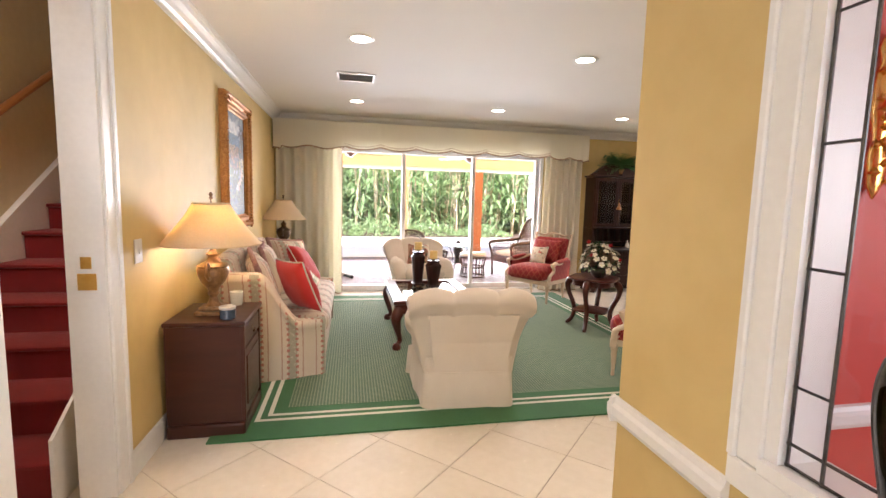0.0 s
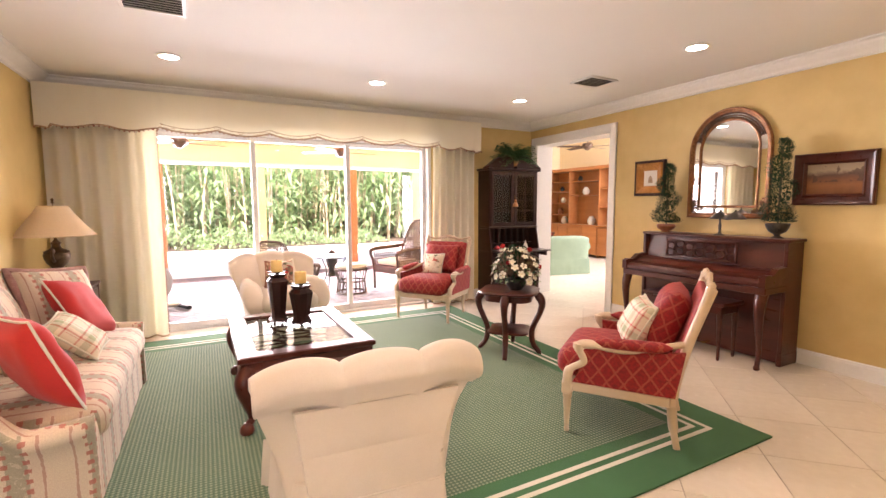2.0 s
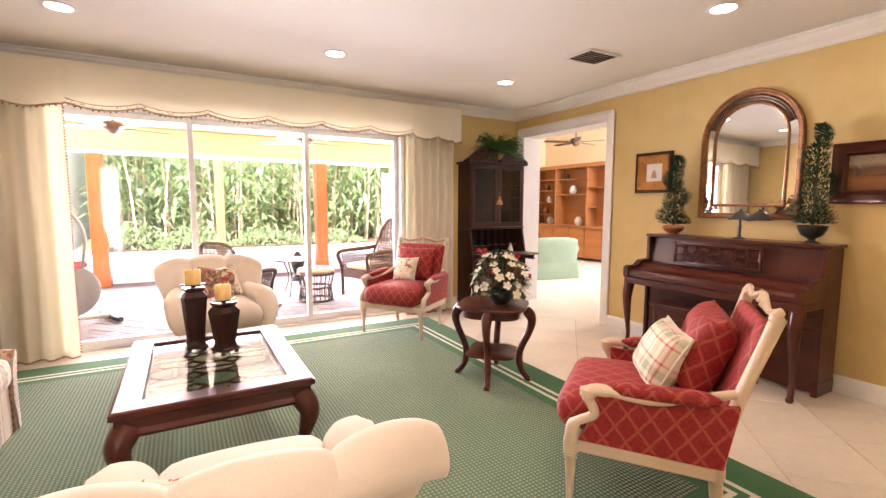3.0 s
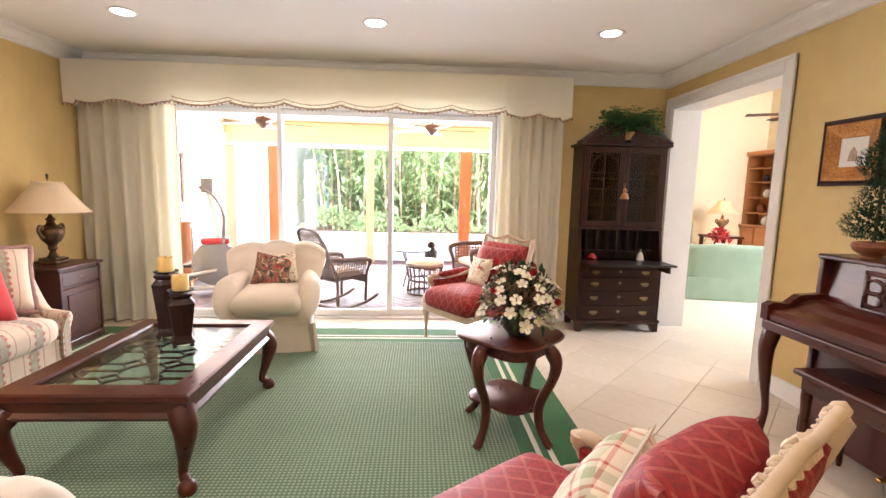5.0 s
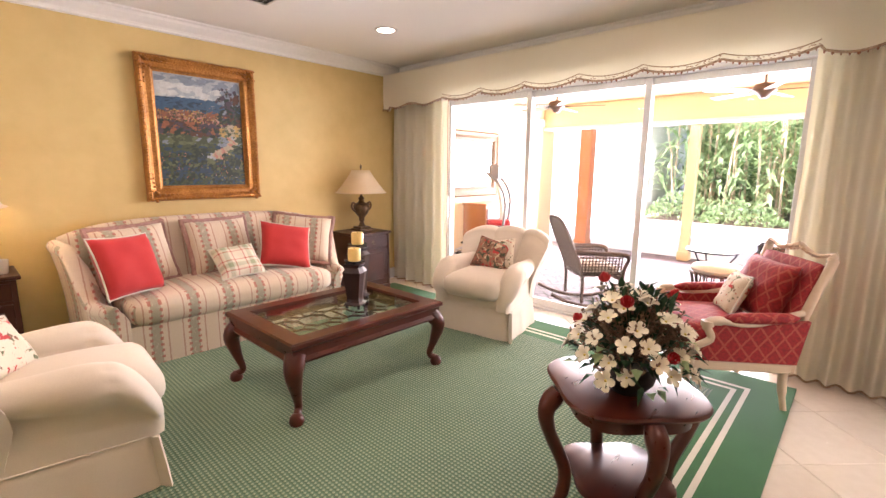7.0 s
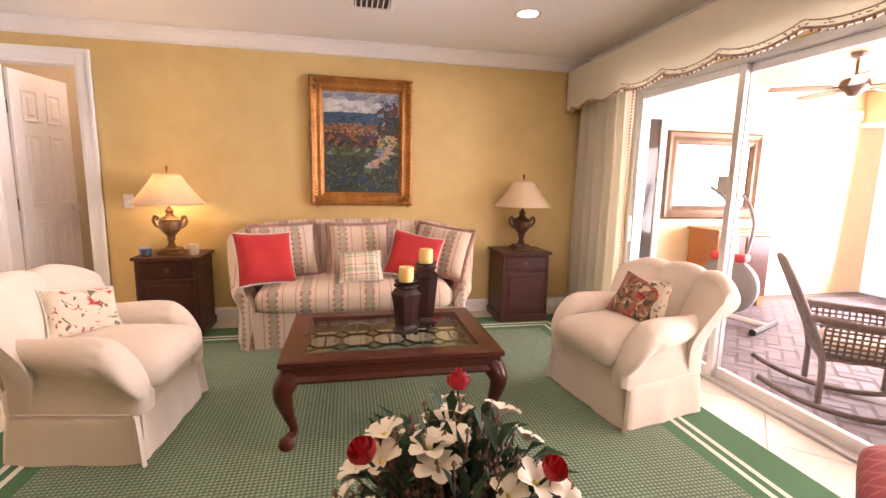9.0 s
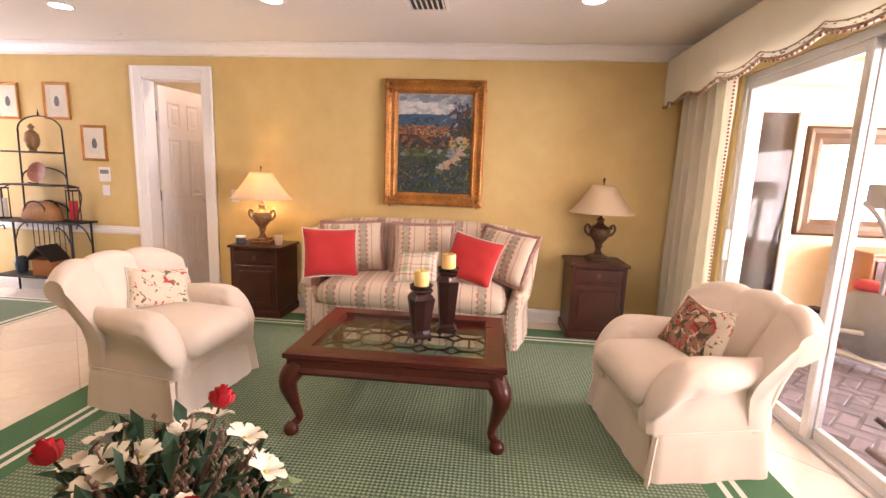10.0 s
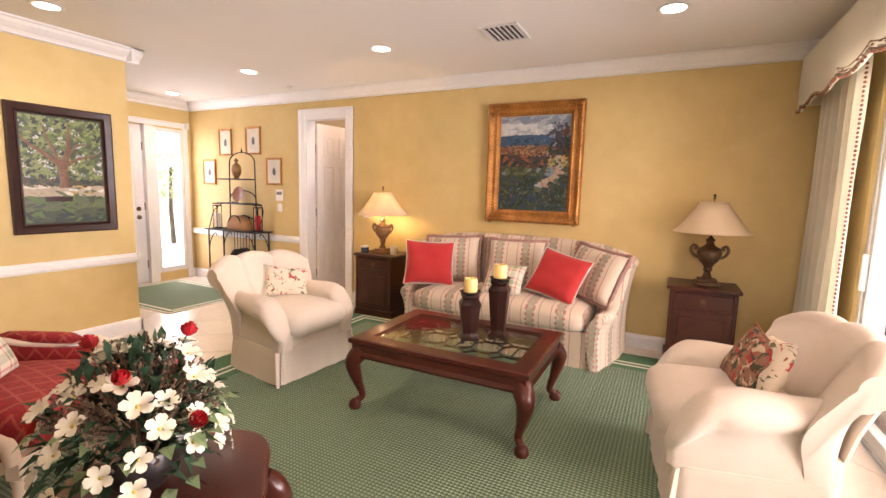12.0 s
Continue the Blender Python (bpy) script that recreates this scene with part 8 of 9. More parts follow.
on_rack("painted_crock", 0.60, 0.206, ((0.04, 0), (0.05, 0.05), (0.055, 0.12), (0.04, 0.17), (0.035, 0.17), (0.01, 0.15)), M["blue_jar"], "dark painted crock on the rack", "crock")
sensor = thing("door_sensor", pose(-0.49, S + 0.001, 2.12, 0, 0, 180), "small white motion sensor in the entry corner", "sensor")
part("housing", boxed(-0.025, 0.025, -0.04, 0.0, -0.045, 0.045, 0.008, 2), M["plastic"], sensor)

# leaded glass panel towards the dining room
lead = thing("window_2", pose(0, 0, 0), "leaded glass panel with curling lead stems", "window", kind="structure")
gx = PX + 0.018
y0, y1, z0, z1 = GLASS_W[0] + 0.03, GLASS_W[1] - 0.03, GLASS_W[2] + 0.03, GLASS_W[3] - 0.03
pane = part("pane", boxed(gx - 0.003, gx + 0.003, y0, y1, z0, z1), M["glass"], lead, "clear leaded glass")
pane.visible_shadow = False
bm = bmesh.new()
for a in (y0 + 0.004, y0 + 0.075, y1 - 0.075, y1 - 0.004):
    tube(bm, [(gx, a, z0), (gx, a, z1)], 0.0038, 6)
for a in (z0 + 0.004, z0 + 0.05, z1 - 0.05):
    tube(bm, [(gx, y0, a), (gx, y1, a)], 0.0038, 6)
for k in range(5):
    z = lerp(z0 + 0.05, z1 - 0.05, (k + 0.5) / 5)
    for a, b in ((y0, y0 + 0.075), (y1 - 0.075, y1)):
        tube(bm, [(gx, a, z), (gx, b, z)], 0.0032, 6)
part("lead_border", bm, M["pewter"], lead, "straight lead cames")
bm = bmesh.new()
yc = y1 - 0.22
for keys in (((yc, z0 + 0.02), (yc - 0.06, z0 + 0.25), (yc + 0.03, z0 + 0.50), (yc - 0.02, z0 + 0.75), (yc + 0.08, z0 + 0.92)), ((yc + 0.04, z0 + 0.02), (yc + 0.07, z0 + 0.25), (yc - 0.03, z0 + 0.48), (yc - 0.08, z0 + 0.80), (yc - 0.05, z0 + 1.1)), ((yc - 0.2, z0), (yc - 0.3, z0 + 0.4), (yc - 0.2, z0 + 0.8)), ((yc - 0.04, z0 + 0.72), (yc + 0.06, z0 + 0.78), (yc + 0.12, z0 + 0.86))):
    tube(bm, curve_points([(gx, a, b) for a, b in keys], 8), 0.008, 6)
part("lead_stems", bm, M["pewter"], lead, "curling lead stems", 60)
for dy, w_ in ((0.0, 0.13), (-0.16, 0.15)):
    bm = bmesh.new()
    loft(bm, [[(gx + o, yc + dy + w_ * 0.5 * math.cos(t) + 0.04 * math.sin(t), z0 + 0.13 + 0.12 * math.sin(t)) for t in [2 * math.pi * k / 18 for k in range(18)]] for o in (-0.006, 0.006)])
    part("glass_leaf", bm, M["tint_glass"], lead, "dark green stained glass leaf")
sc = thing("wall_sconce", pose(2.03, PY - 0.162, 1.62), "ornate gilt twin candle sconce on the red wall", "sconce")
bm = bmesh.new()
lathe(bm, ((0.004, -0.24), (0.03, -0.20), (0.045, -0.12), (0.03, -0.06), (0.055, 0.02), (0.05, 0.10), (0.03, 0.16), (0.045, 0.20), (0.02, 0.25), (0.003, 0.28)), (0, -0.02, 0), 14, 0.45)
for k in range(16):
    lathe(bm, ((0.002, 0), (0.018, 0.01), (0.002, 0.03)), (0.035 * math.cos(k * 2.4), -0.035, -0.2 + 0.027 * k), 7)
part("back_plate", bm, M["brass"], sc, "carved gilt back plate", 60)
for s in (-1, 1):
    bm = bmesh.new()
    tube(bm, curve_points([(0, -0.03, -0.06), (s * 0.05, -0.09, -0.12), (s * 0.10, -0.12, -0.08), (s * 0.12, -0.12, 0.0)], 6), 0.008, 7)
    lathe(bm, ((0.004, 0.0), (0.028, 0.006), (0.016, 0.014), (0.012, 0.03)), (s * 0.12, -0.12, 0.0), 12)
    arm_ = part("candle_arm", bm, M["brass"], sc, "scrolled gilt arm", 60)
    part("candle", turned(((0.010, 0.03), (0.010, 0.12), (0.003, 0.13)), (s * 0.12, -0.12, 0), 10), M["china"], sc, "ivory candle")
dc = thing("dining_chair", pose(2.05, 0.95, 0, 0, 0, 40), "dark wood dining chair back by the glass", "chair")
for s in (-1, 1):
    part("post", tube(bmesh.new(), [(s * 0.20, 0.2, 0), (s * 0.20, 0.2, 0.45), (s * 0.19, 0.27, 0.95)], 0.018, 8), M["dark_wood"], dc)
    part("front_leg", tube(bmesh.new(), [(s * 0.21, -0.2, 0), (s * 0.21, -0.2, 0.44)], 0.018, 8), M["dark_wood"], dc)
part("seat", boxed(-0.24, 0.24, -0.23, 0.22, 0.44, 0.49, 0.015, 2), M["damask"], dc)
part("back_splat", boxed(-0.19, 0.19, 0.225, 0.255, 0.55, 0.93, 0.01, 1), M["dark_wood"], dc)

# ---- stair hall ----
stairs = thing("staircase", pose(0, 0, 0), "closed stair in dark red carpet with white stringers", "stairs", kind="structure")
SY0, RISE, GO = 2.52, 0.178, 0.262
for k in range(15):
    bm = bmesh.new()
    y, z = SY0 + k * GO, k * RISE
    loft(bm, [[(x, yy, zz) for yy, zz in ((y, max(0.0, z - 0.02)), (y, z + RISE - 0.03), (y - 0.022, z + RISE - 0.022), (y - 0.024, z + RISE - 0.006), (y - 0.012, z + RISE), (y + GO + 0.002, z + RISE), (y + GO + 0.002, max(0.0, z - 0.02)))] for x in (-1.64, -0.79)])
    part("step", bm, M["stair_carpet"], stairs, "carpeted step", 30)
for x in (-1.688, -0.775):
    bm = bmesh.new()
    loft(bm, [[(xx, SY0 - 0.06, 0), (xx, SY0 - 0.06, 0.30), (xx, SY0 + 14 * GO, 15 * RISE + 0.20), (xx, SY0 + 14 * GO, 14 * RISE - 0.2), (xx, SY0 + 0.2, 0)] for xx in (x, x + (0.044 if x < -1 else -0.03 + 0.045))])
    part("stringer", bm, M["trim"], stairs, "white painted stringer")
rail = thing("handrail", pose(0, 0, 0), "stained wood handrail on white brackets", "handrail")
part("rail", tube(bmesh.new(), [(-1.63, SY0 - 0.1, 0.98), (-1.63, SY0 + 12 * GO, 12 * RISE + 0.98)], 0.024, 10), M["cherry"], rail)
for k in range(4):
    y = SY0 + k * 0.9
    z = 0.98 + (y - SY0 + 0.1) * RISE / GO
    part("bracket", tube(bmesh.new(), [(-1.63, y, z - 0.02), (-1.65, y, z - 0.06), (-1.69, y, z - 0.06)], 0.008, 6), M["brass"], rail)
solid("trim_hall_rail", sweep(bmesh.new(), ((0.0, 0.0), (0.02, 0.0), (0.02, 0.10), (0.0, 0.11)), (-1.69, 0.6), (-1.69, SY0 - 0.1), (1, 0)), M["trim"], "white hall baseboard", "moulding", kind="structure")
bm = bmesh.new()
box(bm, W - 0.10, W - 0.03, DOOR_W[1] - 0.021, DOOR_W[1] - 0.017, 0.93, 1.0)
box(bm, W - 0.085, W - 0.045, DOOR_W[1] - 0.0225, DOOR_W[1] - 0.0205, 1.02, 1.07)
solid("strike_plate", bm, M["brass"], "brass strike plates on the door jamb", "strike plate")

# ---- patio ----
solid("floor_patio", boxed(-0.80, 5.05, N + 0.16, 10.95, -0.12, -0.022), M["sand"], "sand bed under the pavers", "floor", kind="structure")
solid("trim_threshold", boxed(SLIDER[0], SLIDER[1], N - 0.002, N + 0.17, -0.1, -0.007), M["steel"], "metal door threshold", "threshold", kind="structure")
for x, w_, mat, lab in ((0.0, 0.10, "column_wood", "stained square wooden patio post"), (3.36, 0.10, "column_wood", "stained square wooden patio post"), (1.66, 0.065, "beam", "slim yellow painted patio post")):
    c = thing("patio_post", pose(x, 10.73, 0), lab, "post", "patio posts")
    part("shaft", boxed(-w_, w_, -w_, w_, -0.02, 2.0, 0.008, 1), M[mat], c)
    part("base", boxed(-w_ - 0.015, w_ + 0.015, -w_ - 0.015, w_ + 0.015, -0.02, 0.12, 0.006, 1), M[mat], c)


def ceiling_fan(m, label, spin, rod=0.29):
    f = thing("ceiling_fan", m, label, "ceiling fan", "ceiling fans")
    part("downrod", tube(bmesh.new(), [(0, 0, rod), (0, 0, 0.08)], 0.012, 8), M["fan_brown"], f)
    part("canopy", turned(((0.005, rod), (0.06, rod - 0.005), (0.05, rod - 0.04), (0.015, rod - 0.055)), (0, 0, 0), 16), M["fan_brown"], f, "", 50)
    part("motor", turned(((0.02, 0.09), (0.09, 0.075), (0.11, 0.04), (0.105, 0.0), (0.06, -0.03), (0.04, -0.06), (0.005, -0.07)), (0, 0, 0), 20), M["fan_brown"], f, "dark bronze motor", 50)
    for k in range(5):
        a = 2 * math.pi * k / 5 + spin
        mt = pose(0, 0, 0.01, 0, 0, math.degrees(a)) @ pose(0, 0, 0, 10, 0, 0)
        bm = bmesh.new()
        box(bm, 0.16, 0.62, -0.055, 0.055, -0.004, 0.004, 0.003, 1, m=mt)
        bl = part("blade", bm, M["fan_brown"], f, "brown fan blade")
        bm = bmesh.new()
        box(bm, 0.09, 0.20, -0.015, 0.015, -0.006, 0.004, 0.002, 1, m=mt)
        part("blade_iron", bm, M["black_iron"], bl)
    return f


ceiling_fan(pose(0.45, 8.80, 2.13), "brown five blade patio ceiling fan", 0.4)
ceiling_fan(pose(2.70, 9.00, 2.13), "brown five blade patio ceiling fan", 0.1)
ceiling_fan(pose(7.7, 8.6, 2.45), "brown ceiling fan in the family room", 0.2, 0.86)

MIRF = ((0.0, 0.0), (0.0, 0.03), (0.02, 0.045), (0.06, 0.03), (0.10, 0.038), (0.14, 0.02), (0.15, 0.006))
framed(pose(-0.798, 8.60, 1.39, 0, 0, 90), 1.22, 0.96, MIRF, M["bronze"], M["mirror"], "carved frame mirror on the patio wall", "mirror", carved=0)
pd = thing("door_4", pose(0, 0, 0), "white framed glass door on the patio wall", "door", kind="structure")
bm = bmesh.new()
for a, b, c_, e in ((7.30, 7.38, 0.0, 2.06), (7.90, 7.97, 0.0, 2.06), (7.38, 7.90, 1.98, 2.06), (7.38, 7.90, 0.0, 0.22)):
    box(bm, -0.80, -0.765, a, b, c_, e, 0.004, 1)
part("door_frame", bm, M["trim"], pd, "white door frame")
part("pane", boxed(-0.795, -0.785, 7.38, 7.90, 0.22, 1.98), M["old_glass"], pd, "dark reflecting glass")
# no room is built here; its dimness is put into this grey sheet
part("dim_room_sheet", boxed(-0.799, -0.796, 7.38, 7.90, 0.22, 1.98), M["grey_plastic"], pd, "grey sheet in place of the dim room")
solid("trim_patio_band", boxed(-0.80, -0.77, N + 0.16, 10.6, 2.08, 2.20, 0.005, 1), M["trim"], "white band along the patio wall", "beam", kind="structure")
cab = thing("patio_cabinet", pose(-0.56, 8.72, 0, 0, 0, 90), "low reddish wood cabinet under the mirror", "cabinet")
part("case", boxed(-0.34, 0.34, -0.20, 0.22, 0.06, 0.80, 0.006, 1), M["cherry"], cab)
part("top", boxed(-0.37, 0.37, -0.23, 0.23, 0.80, 0.83, 0.008, 2), M["cherry"], cab)
for s in (-1, 1):
    d = part("door", boxed(s * 0.165 - 0.15, s * 0.165 + 0.15, -0.215, -0.20, 0.10, 0.76, 0.005, 1), M["mahogany"], cab)
    part("knob", turned(((0.01, 0), (0.014, 0.01), (0.003, 0.016)), (s * 0.04, -0.22, 0.45), 8), M["brass"], d)
    part("leg", boxed(s * 0.30 - 0.03, s * 0.30 + 0.03, -0.18, 0.2, -0.02, 0.06), M["cherry"], cab)

bike = thing("exercise_machine", pose(0.05, 8.15, -0.02, 0, 0, 25), "grey elliptical trainer with red accents on the patio", "exercise machine")
bm = bmesh.new()
lathe(bm, ((0.02, -0.06), (0.24, -0.055), (0.27, -0.03), (0.27, 0.03), (0.24, 0.055), (0.02, 0.06)), (0, 0, 0), 28)
bmesh.ops.rotate(bm, cent=(0, 0, 0), matrix=Matrix.Rotation(radians(90), 3, "X"), verts=bm.verts)
bmesh.ops.translate(bm, vec=(0, 0, 0.36), verts=bm.verts)
part("flywheel_housing", bm, M["grey_plastic"], bike, "round grey flywheel housing", 40)
part("base_rail", tube(bmesh.new(), [(0.35, 0, 0.05), (0.0, 0, 0.07), (-0.75, 0, 0.05)], 0.03, 8), M["steel"], bike)
for x in (0.35, -0.75):
    part("foot_bar", tube(bmesh.new(), [(x, -0.27, 0.035), (x, 0.27, 0.035)], 0.03, 8), M["black_iron"], bike, "black foot bar")
part("mast", tube(bmesh.new(), [(0.05, 0, 0.55), (0.02, 0, 0.9), (-0.06, 0, 1.25)], 0.028, 8), M["plastic"], bike)
part("console", boxed(-0.14, 0.0, -0.13, 0.13, 1.22, 1.40, 0.02, 2), M["grey_plastic"], bike, "tilted console")
part("shroud", boxed(-0.16, 0.16, -0.07, 0.07, 0.60, 0.68, 0.03, 2), M["red_plastic"], bike, "red top shroud")
for s in (-1, 1):
    part("handle", tube(bmesh.new(), curve_points([(0.08, s * 0.16, 0.62), (0.10, s * 0.20, 0.95), (0.0, s * 0.22, 1.18), (-0.16, s * 0.20, 1.30)], 5), 0.017, 8), M["grey_plastic"], bike, "moving handle")
    part("pedal_arm", tube(bmesh.new(), [(0.0, s * 0.12, 0.40 + s * 0.1), (-0.65, s * 0.14, 0.20)], 0.018, 8), M["steel"], bike)
    part("pedal", boxed(-0.55, -0.22, s * 0.14 - 0.07, s * 0.14 + 0.07, 0.26 + s * 0.05, 0.29 + s * 0.05, 0.01, 1), M["black_iron"], bike)


def woven_panel(bm, corner, u, v, nu, nv, r=0.0085):
    """Crossed cane strands on the parallelogram corner, u, v."""
    corner, u, v = Vector(corner), Vector(u), Vector(v)
    nrm = u.cross(v).normalized()
    for i in range(nu + 1):
        tube(bm, [corner + u * i / nu + v * j / 6 + nrm * 0.005 * (1 if (i + j) % 2 else -1) for j in range(7)], r, 5)
    for j in range(nv + 1):
        tube(bm, [corner + v * j / nv + u * i / 6 + nrm * 0.005 * (1 if (i + j) % 2 else -1) for i in range(7)], r, 5)


def wicker_chair(m, label, rocking, cushion):
    c = thing("wicker_rocker" if rocking else "wicker_armchair", m, label, "chair", "wicker patio chairs")
    lift = 0.06 if rocking else 0.0
    bm = bmesh.new()
    woven_panel(bm, (-0.26, -0.26, 0.38 + lift), (0.52, 0, 0), (0, 0.52, -0.03), 14, 14)
    part("seat", bm, M["wicker"], c, "woven cane seat")
    bm = bmesh.new()
    woven_panel(bm, (-0.24, 0.27, 0.40 + lift), (0.48, 0, 0), (0, 0.24, 0.62), 16, 18)
    part("back_weave", bm, M["wicker"], c, "woven back")
    bm = bmesh.new()
    tube(bm, curve_points([(-0.28, 0.24, 0.02 + lift), (-0.28, 0.26, 0.40 + lift), (-0.27, 0.42, 0.80 + lift), (-0.20, 0.52, 1.02 + lift), (0.0, 0.54, 1.06 + lift), (0.20, 0.52, 1.02 + lift), (0.27, 0.42, 0.80 + lift), (0.28, 0.26, 0.40 + lift), (0.28, 0.24, 0.02 + lift)], 5), 0.022, 8)
    part("back_frame", bm, M["wicker"], c, "wrapped arched frame", 60)
    for s in (-1, 1):
        bm = bmesh.new()
        tube(bm, curve_points([(s * 0.27, 0.36, 0.66 + lift), (s * 0.31, 0.10, 0.64 + lift), (s * 0.32, -0.20, 0.63 + lift), (s * 0.31, -0.31, 0.58 + lift), (s * 0.28, -0.27, 0.40 + lift), (s * 0.27, -0.26, 0.02 + lift)], 5), [0.03] * 16 + [0.022] * 10, 8)
        part("arm", bm, M["wicker"], c, "wrapped curved arm", 60)
        bm = bmesh.new()
        woven_panel(bm, (s * 0.275, -0.24, 0.40 + lift), (0, 0.50, 0.0), (s * 0.03, 0, 0.22), 12, 6)
        part("arm_weave", bm, M["wicker"], c)
        if rocking:
            bm = bmesh.new()
            tube(bm, [(s * 0.27, 1.2 * math.sin(t), 0.022 + 1.2 * (1 - math.cos(t))) for t in [radians(-24 + 4.6 * k) for k in range(13)]], 0.022, 8)
            part("rocker", bm, M["wicker"], c, "curved rocker")
    part("apron", boxed(-0.27, 0.27, -0.275, -0.255, 0.28 + lift, 0.39 + lift), M["wicker"], c)
    if cushion:
        part("cushion", soft_box(0.48, 0.48, 0.09, 0.04, (0, 0.0, 0.385 + lift), 0.02, 6), M["white_cotton"], c, "pale seat cushion", 60)
    return c


wicker_chair(pose(1.65, 7.56, -0.02, 0, 0, 138) @ Matrix.Scale(0.79, 4), "brown wicker rocking chair on the patio", True, True)
wicker_chair(pose(3.35, 8.15, -0.02, 0, 0, -70), "brown wicker patio armchair with pale cushion", False, True)
ot = thing("wicker_ottoman", pose(2.62, 8.25, -0.02), "low wicker ottoman with pale cushion", "ottoman")
bm = bmesh.new()
for k in range(20):
    a = 2 * math.pi * k / 20
    tube(bm, [(0.22 * math.cos(a), 0.22 * math.sin(a), 0.0), (0.20 * math.cos(a), 0.20 * math.sin(a), 0.18), (0.24 * math.cos(a), 0.24 * math.sin(a), 0.36)], 0.008, 5)
for z, r in ((0.01, 0.22), (0.18, 0.20), (0.36, 0.24)):
    tube(bm, [(r * math.cos(2 * math.pi * k / 20), r * math.sin(2 * math.pi * k / 20), z) for k in range(21)], 0.014, 6)
part("frame", bm, M["wicker"], ot, "woven drum", 60)
part("cushion", turned(((0.01, 0.36), (0.22, 0.365), (0.24, 0.40), (0.22, 0.43), (0.01, 0.44)), (0, 0, 0), 20), M["white_cotton"], ot, "", 60)
gt = thing("patio_table", pose(2.45, 8.75, -0.02), "small round glass table on iron legs", "table")
part("glass_top", turned(((0.001, 0.50), (0.25, 0.50), (0.252, 0.506), (0.25, 0.512), (0.001, 0.512)), (0, 0, 0), 28), M["table_glass"], gt)
part("rim", tube(bmesh.new(), [(0.25 * math.cos(2 * math.pi * k / 28), 0.25 * math.sin(2 * math.pi * k / 28), 0.495) for k in range(29)], 0.009, 6), M["black_iron"], gt, "black iron rim")
for k in range(3):
    a = 2.094 * k
    part("leg", tube(bmesh.new(), curve_points([(0.24 * math.cos(a), 0.24 * math.sin(a), 0.49), (0.12 * math.cos(a), 0.12 * math.sin(a), 0.25), (0.22 * math.cos(a), 0.22 * math.sin(a), 0.0)], 5), 0.008, 6), M["black_iron"], gt)
on_rack("garden_ornament", 9.95, -0.02, ((0.11, 0.0), (0.09, 0.05), (0.05, 0.10), (0.09, 0.20), (0.11, 0.30), (0.06, 0.38), (0.07, 0.44), (0.02, 0.49)), M["black_iron"], "dark garden ornament standing on the pavers", "ornament", 2.75, 14, 0.7)

# garden: bamboo and palm screen, shrubs, added pale block
hedge = thing("bamboo_screen", pose(0, 0, 0), "tall dense screen of bamboo and palms", "hedge", kind="stuff")
bm, canes = bmesh.new(), bmesh.new()
rng = random.Random(31)
for k in range(420):
    x, y = rng.uniform(-1.0, 17), rng.uniform(18.0, 21.5)
    h_ = rng.uniform(3.0, 5.5)
    lx, ly = rng.uniform(-0.5, 0.5), rng.uniform(-0.7, 0.3)
    if k % 2 == 0:
        tube(canes, [(x, y, 0), (x + lx * 0.3, y + ly * 0.3, h_ * 0.5), (x + lx, y + ly, h_)], [0.035, 0.03, 0.012], 5)
    for j in range(24):
        t = rng.uniform(0.08, 1.0)
        p = Vector((x + lx * t * t + rng.uniform(-0.35, 0.35), y + ly * t * t - rng.uniform(0, 0.5), h_ * t))
        d = Vector((rng.uniform(-1, 1), rng.uniform(-1.0, 0.3), rng.uniform(-0.9, 0.5))).normalized()
        leaf_blade(bm, p, p + d * rng.uniform(0.35, 0.85), rng.uniform(0.06, 0.16), bend=0.12)
loose_mesh("leaves", bm, M["leaf"], hedge, "long narrow leaves")
loose_mesh("canes", canes, M["pickled"], hedge, "pale upright canes")
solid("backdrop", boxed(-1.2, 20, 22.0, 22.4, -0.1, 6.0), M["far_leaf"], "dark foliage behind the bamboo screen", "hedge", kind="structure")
for x, y, w_, h_ in ((-0.2, 17.3, 1.1, 0.8), (1.3, 17.0, 1.0, 0.65), (3.4, 17.4, 1.2, 0.5), (5.4, 17.2, 1.2, 0.45)):
    b = thing("garden_shrub", pose(x, y, -0.03), "low clipped light green shrub", "shrub", "garden shrubs")
    bm = bmesh.new()
    for k in range(800):
        a, r = rng.uniform(0, 6.283), w_ * math.sqrt(rng.random())
        z = h_ * (1 - (r / w_) ** 2) * rng.uniform(0.3, 1.0)
        p = Vector((r * math.cos(a), 0.6 * r * math.sin(a), z))
        leaf_blade(bm, p, p + Vector((rng.uniform(-1, 1), rng.uniform(-1, 1), rng.uniform(0, 1))).normalized() * 0.13, 0.07)
    loose_mesh("crown", bm, M["leaf"], b, "small light leaves")
    part("stems", tube(bmesh.new(), [(0, 0, 0), (0, 0, h_ * 0.6)], 0.03, 6), M["stem"], b)
solid("mulch_bed", boxed(-1.0, 17, 16.6, 22.0, -0.04, -0.015), M["mulch"], "dark mulch under the planting", "ground", kind="structure")
# made-up block, sunlit to white, fills the overexposed left of the garden
bld = thing("garden_building", pose(0, 0, 0), "made-up pale block standing in for the white glare at left", "building")
part("wall", boxed(-16, -1.6, 17.5, 24, -0.03, 5.5), M["ceiling"], bld, "plain pale face of the added block")
part("roof", boxed(-16.3, -1.4, 17.2, 24.3, 5.5, 5.7), M["trim"], bld)
pil = thing("garden_screen", pose(8.2, 18.2, -0.03), "pale slatted screen at the garden edge", "screen")
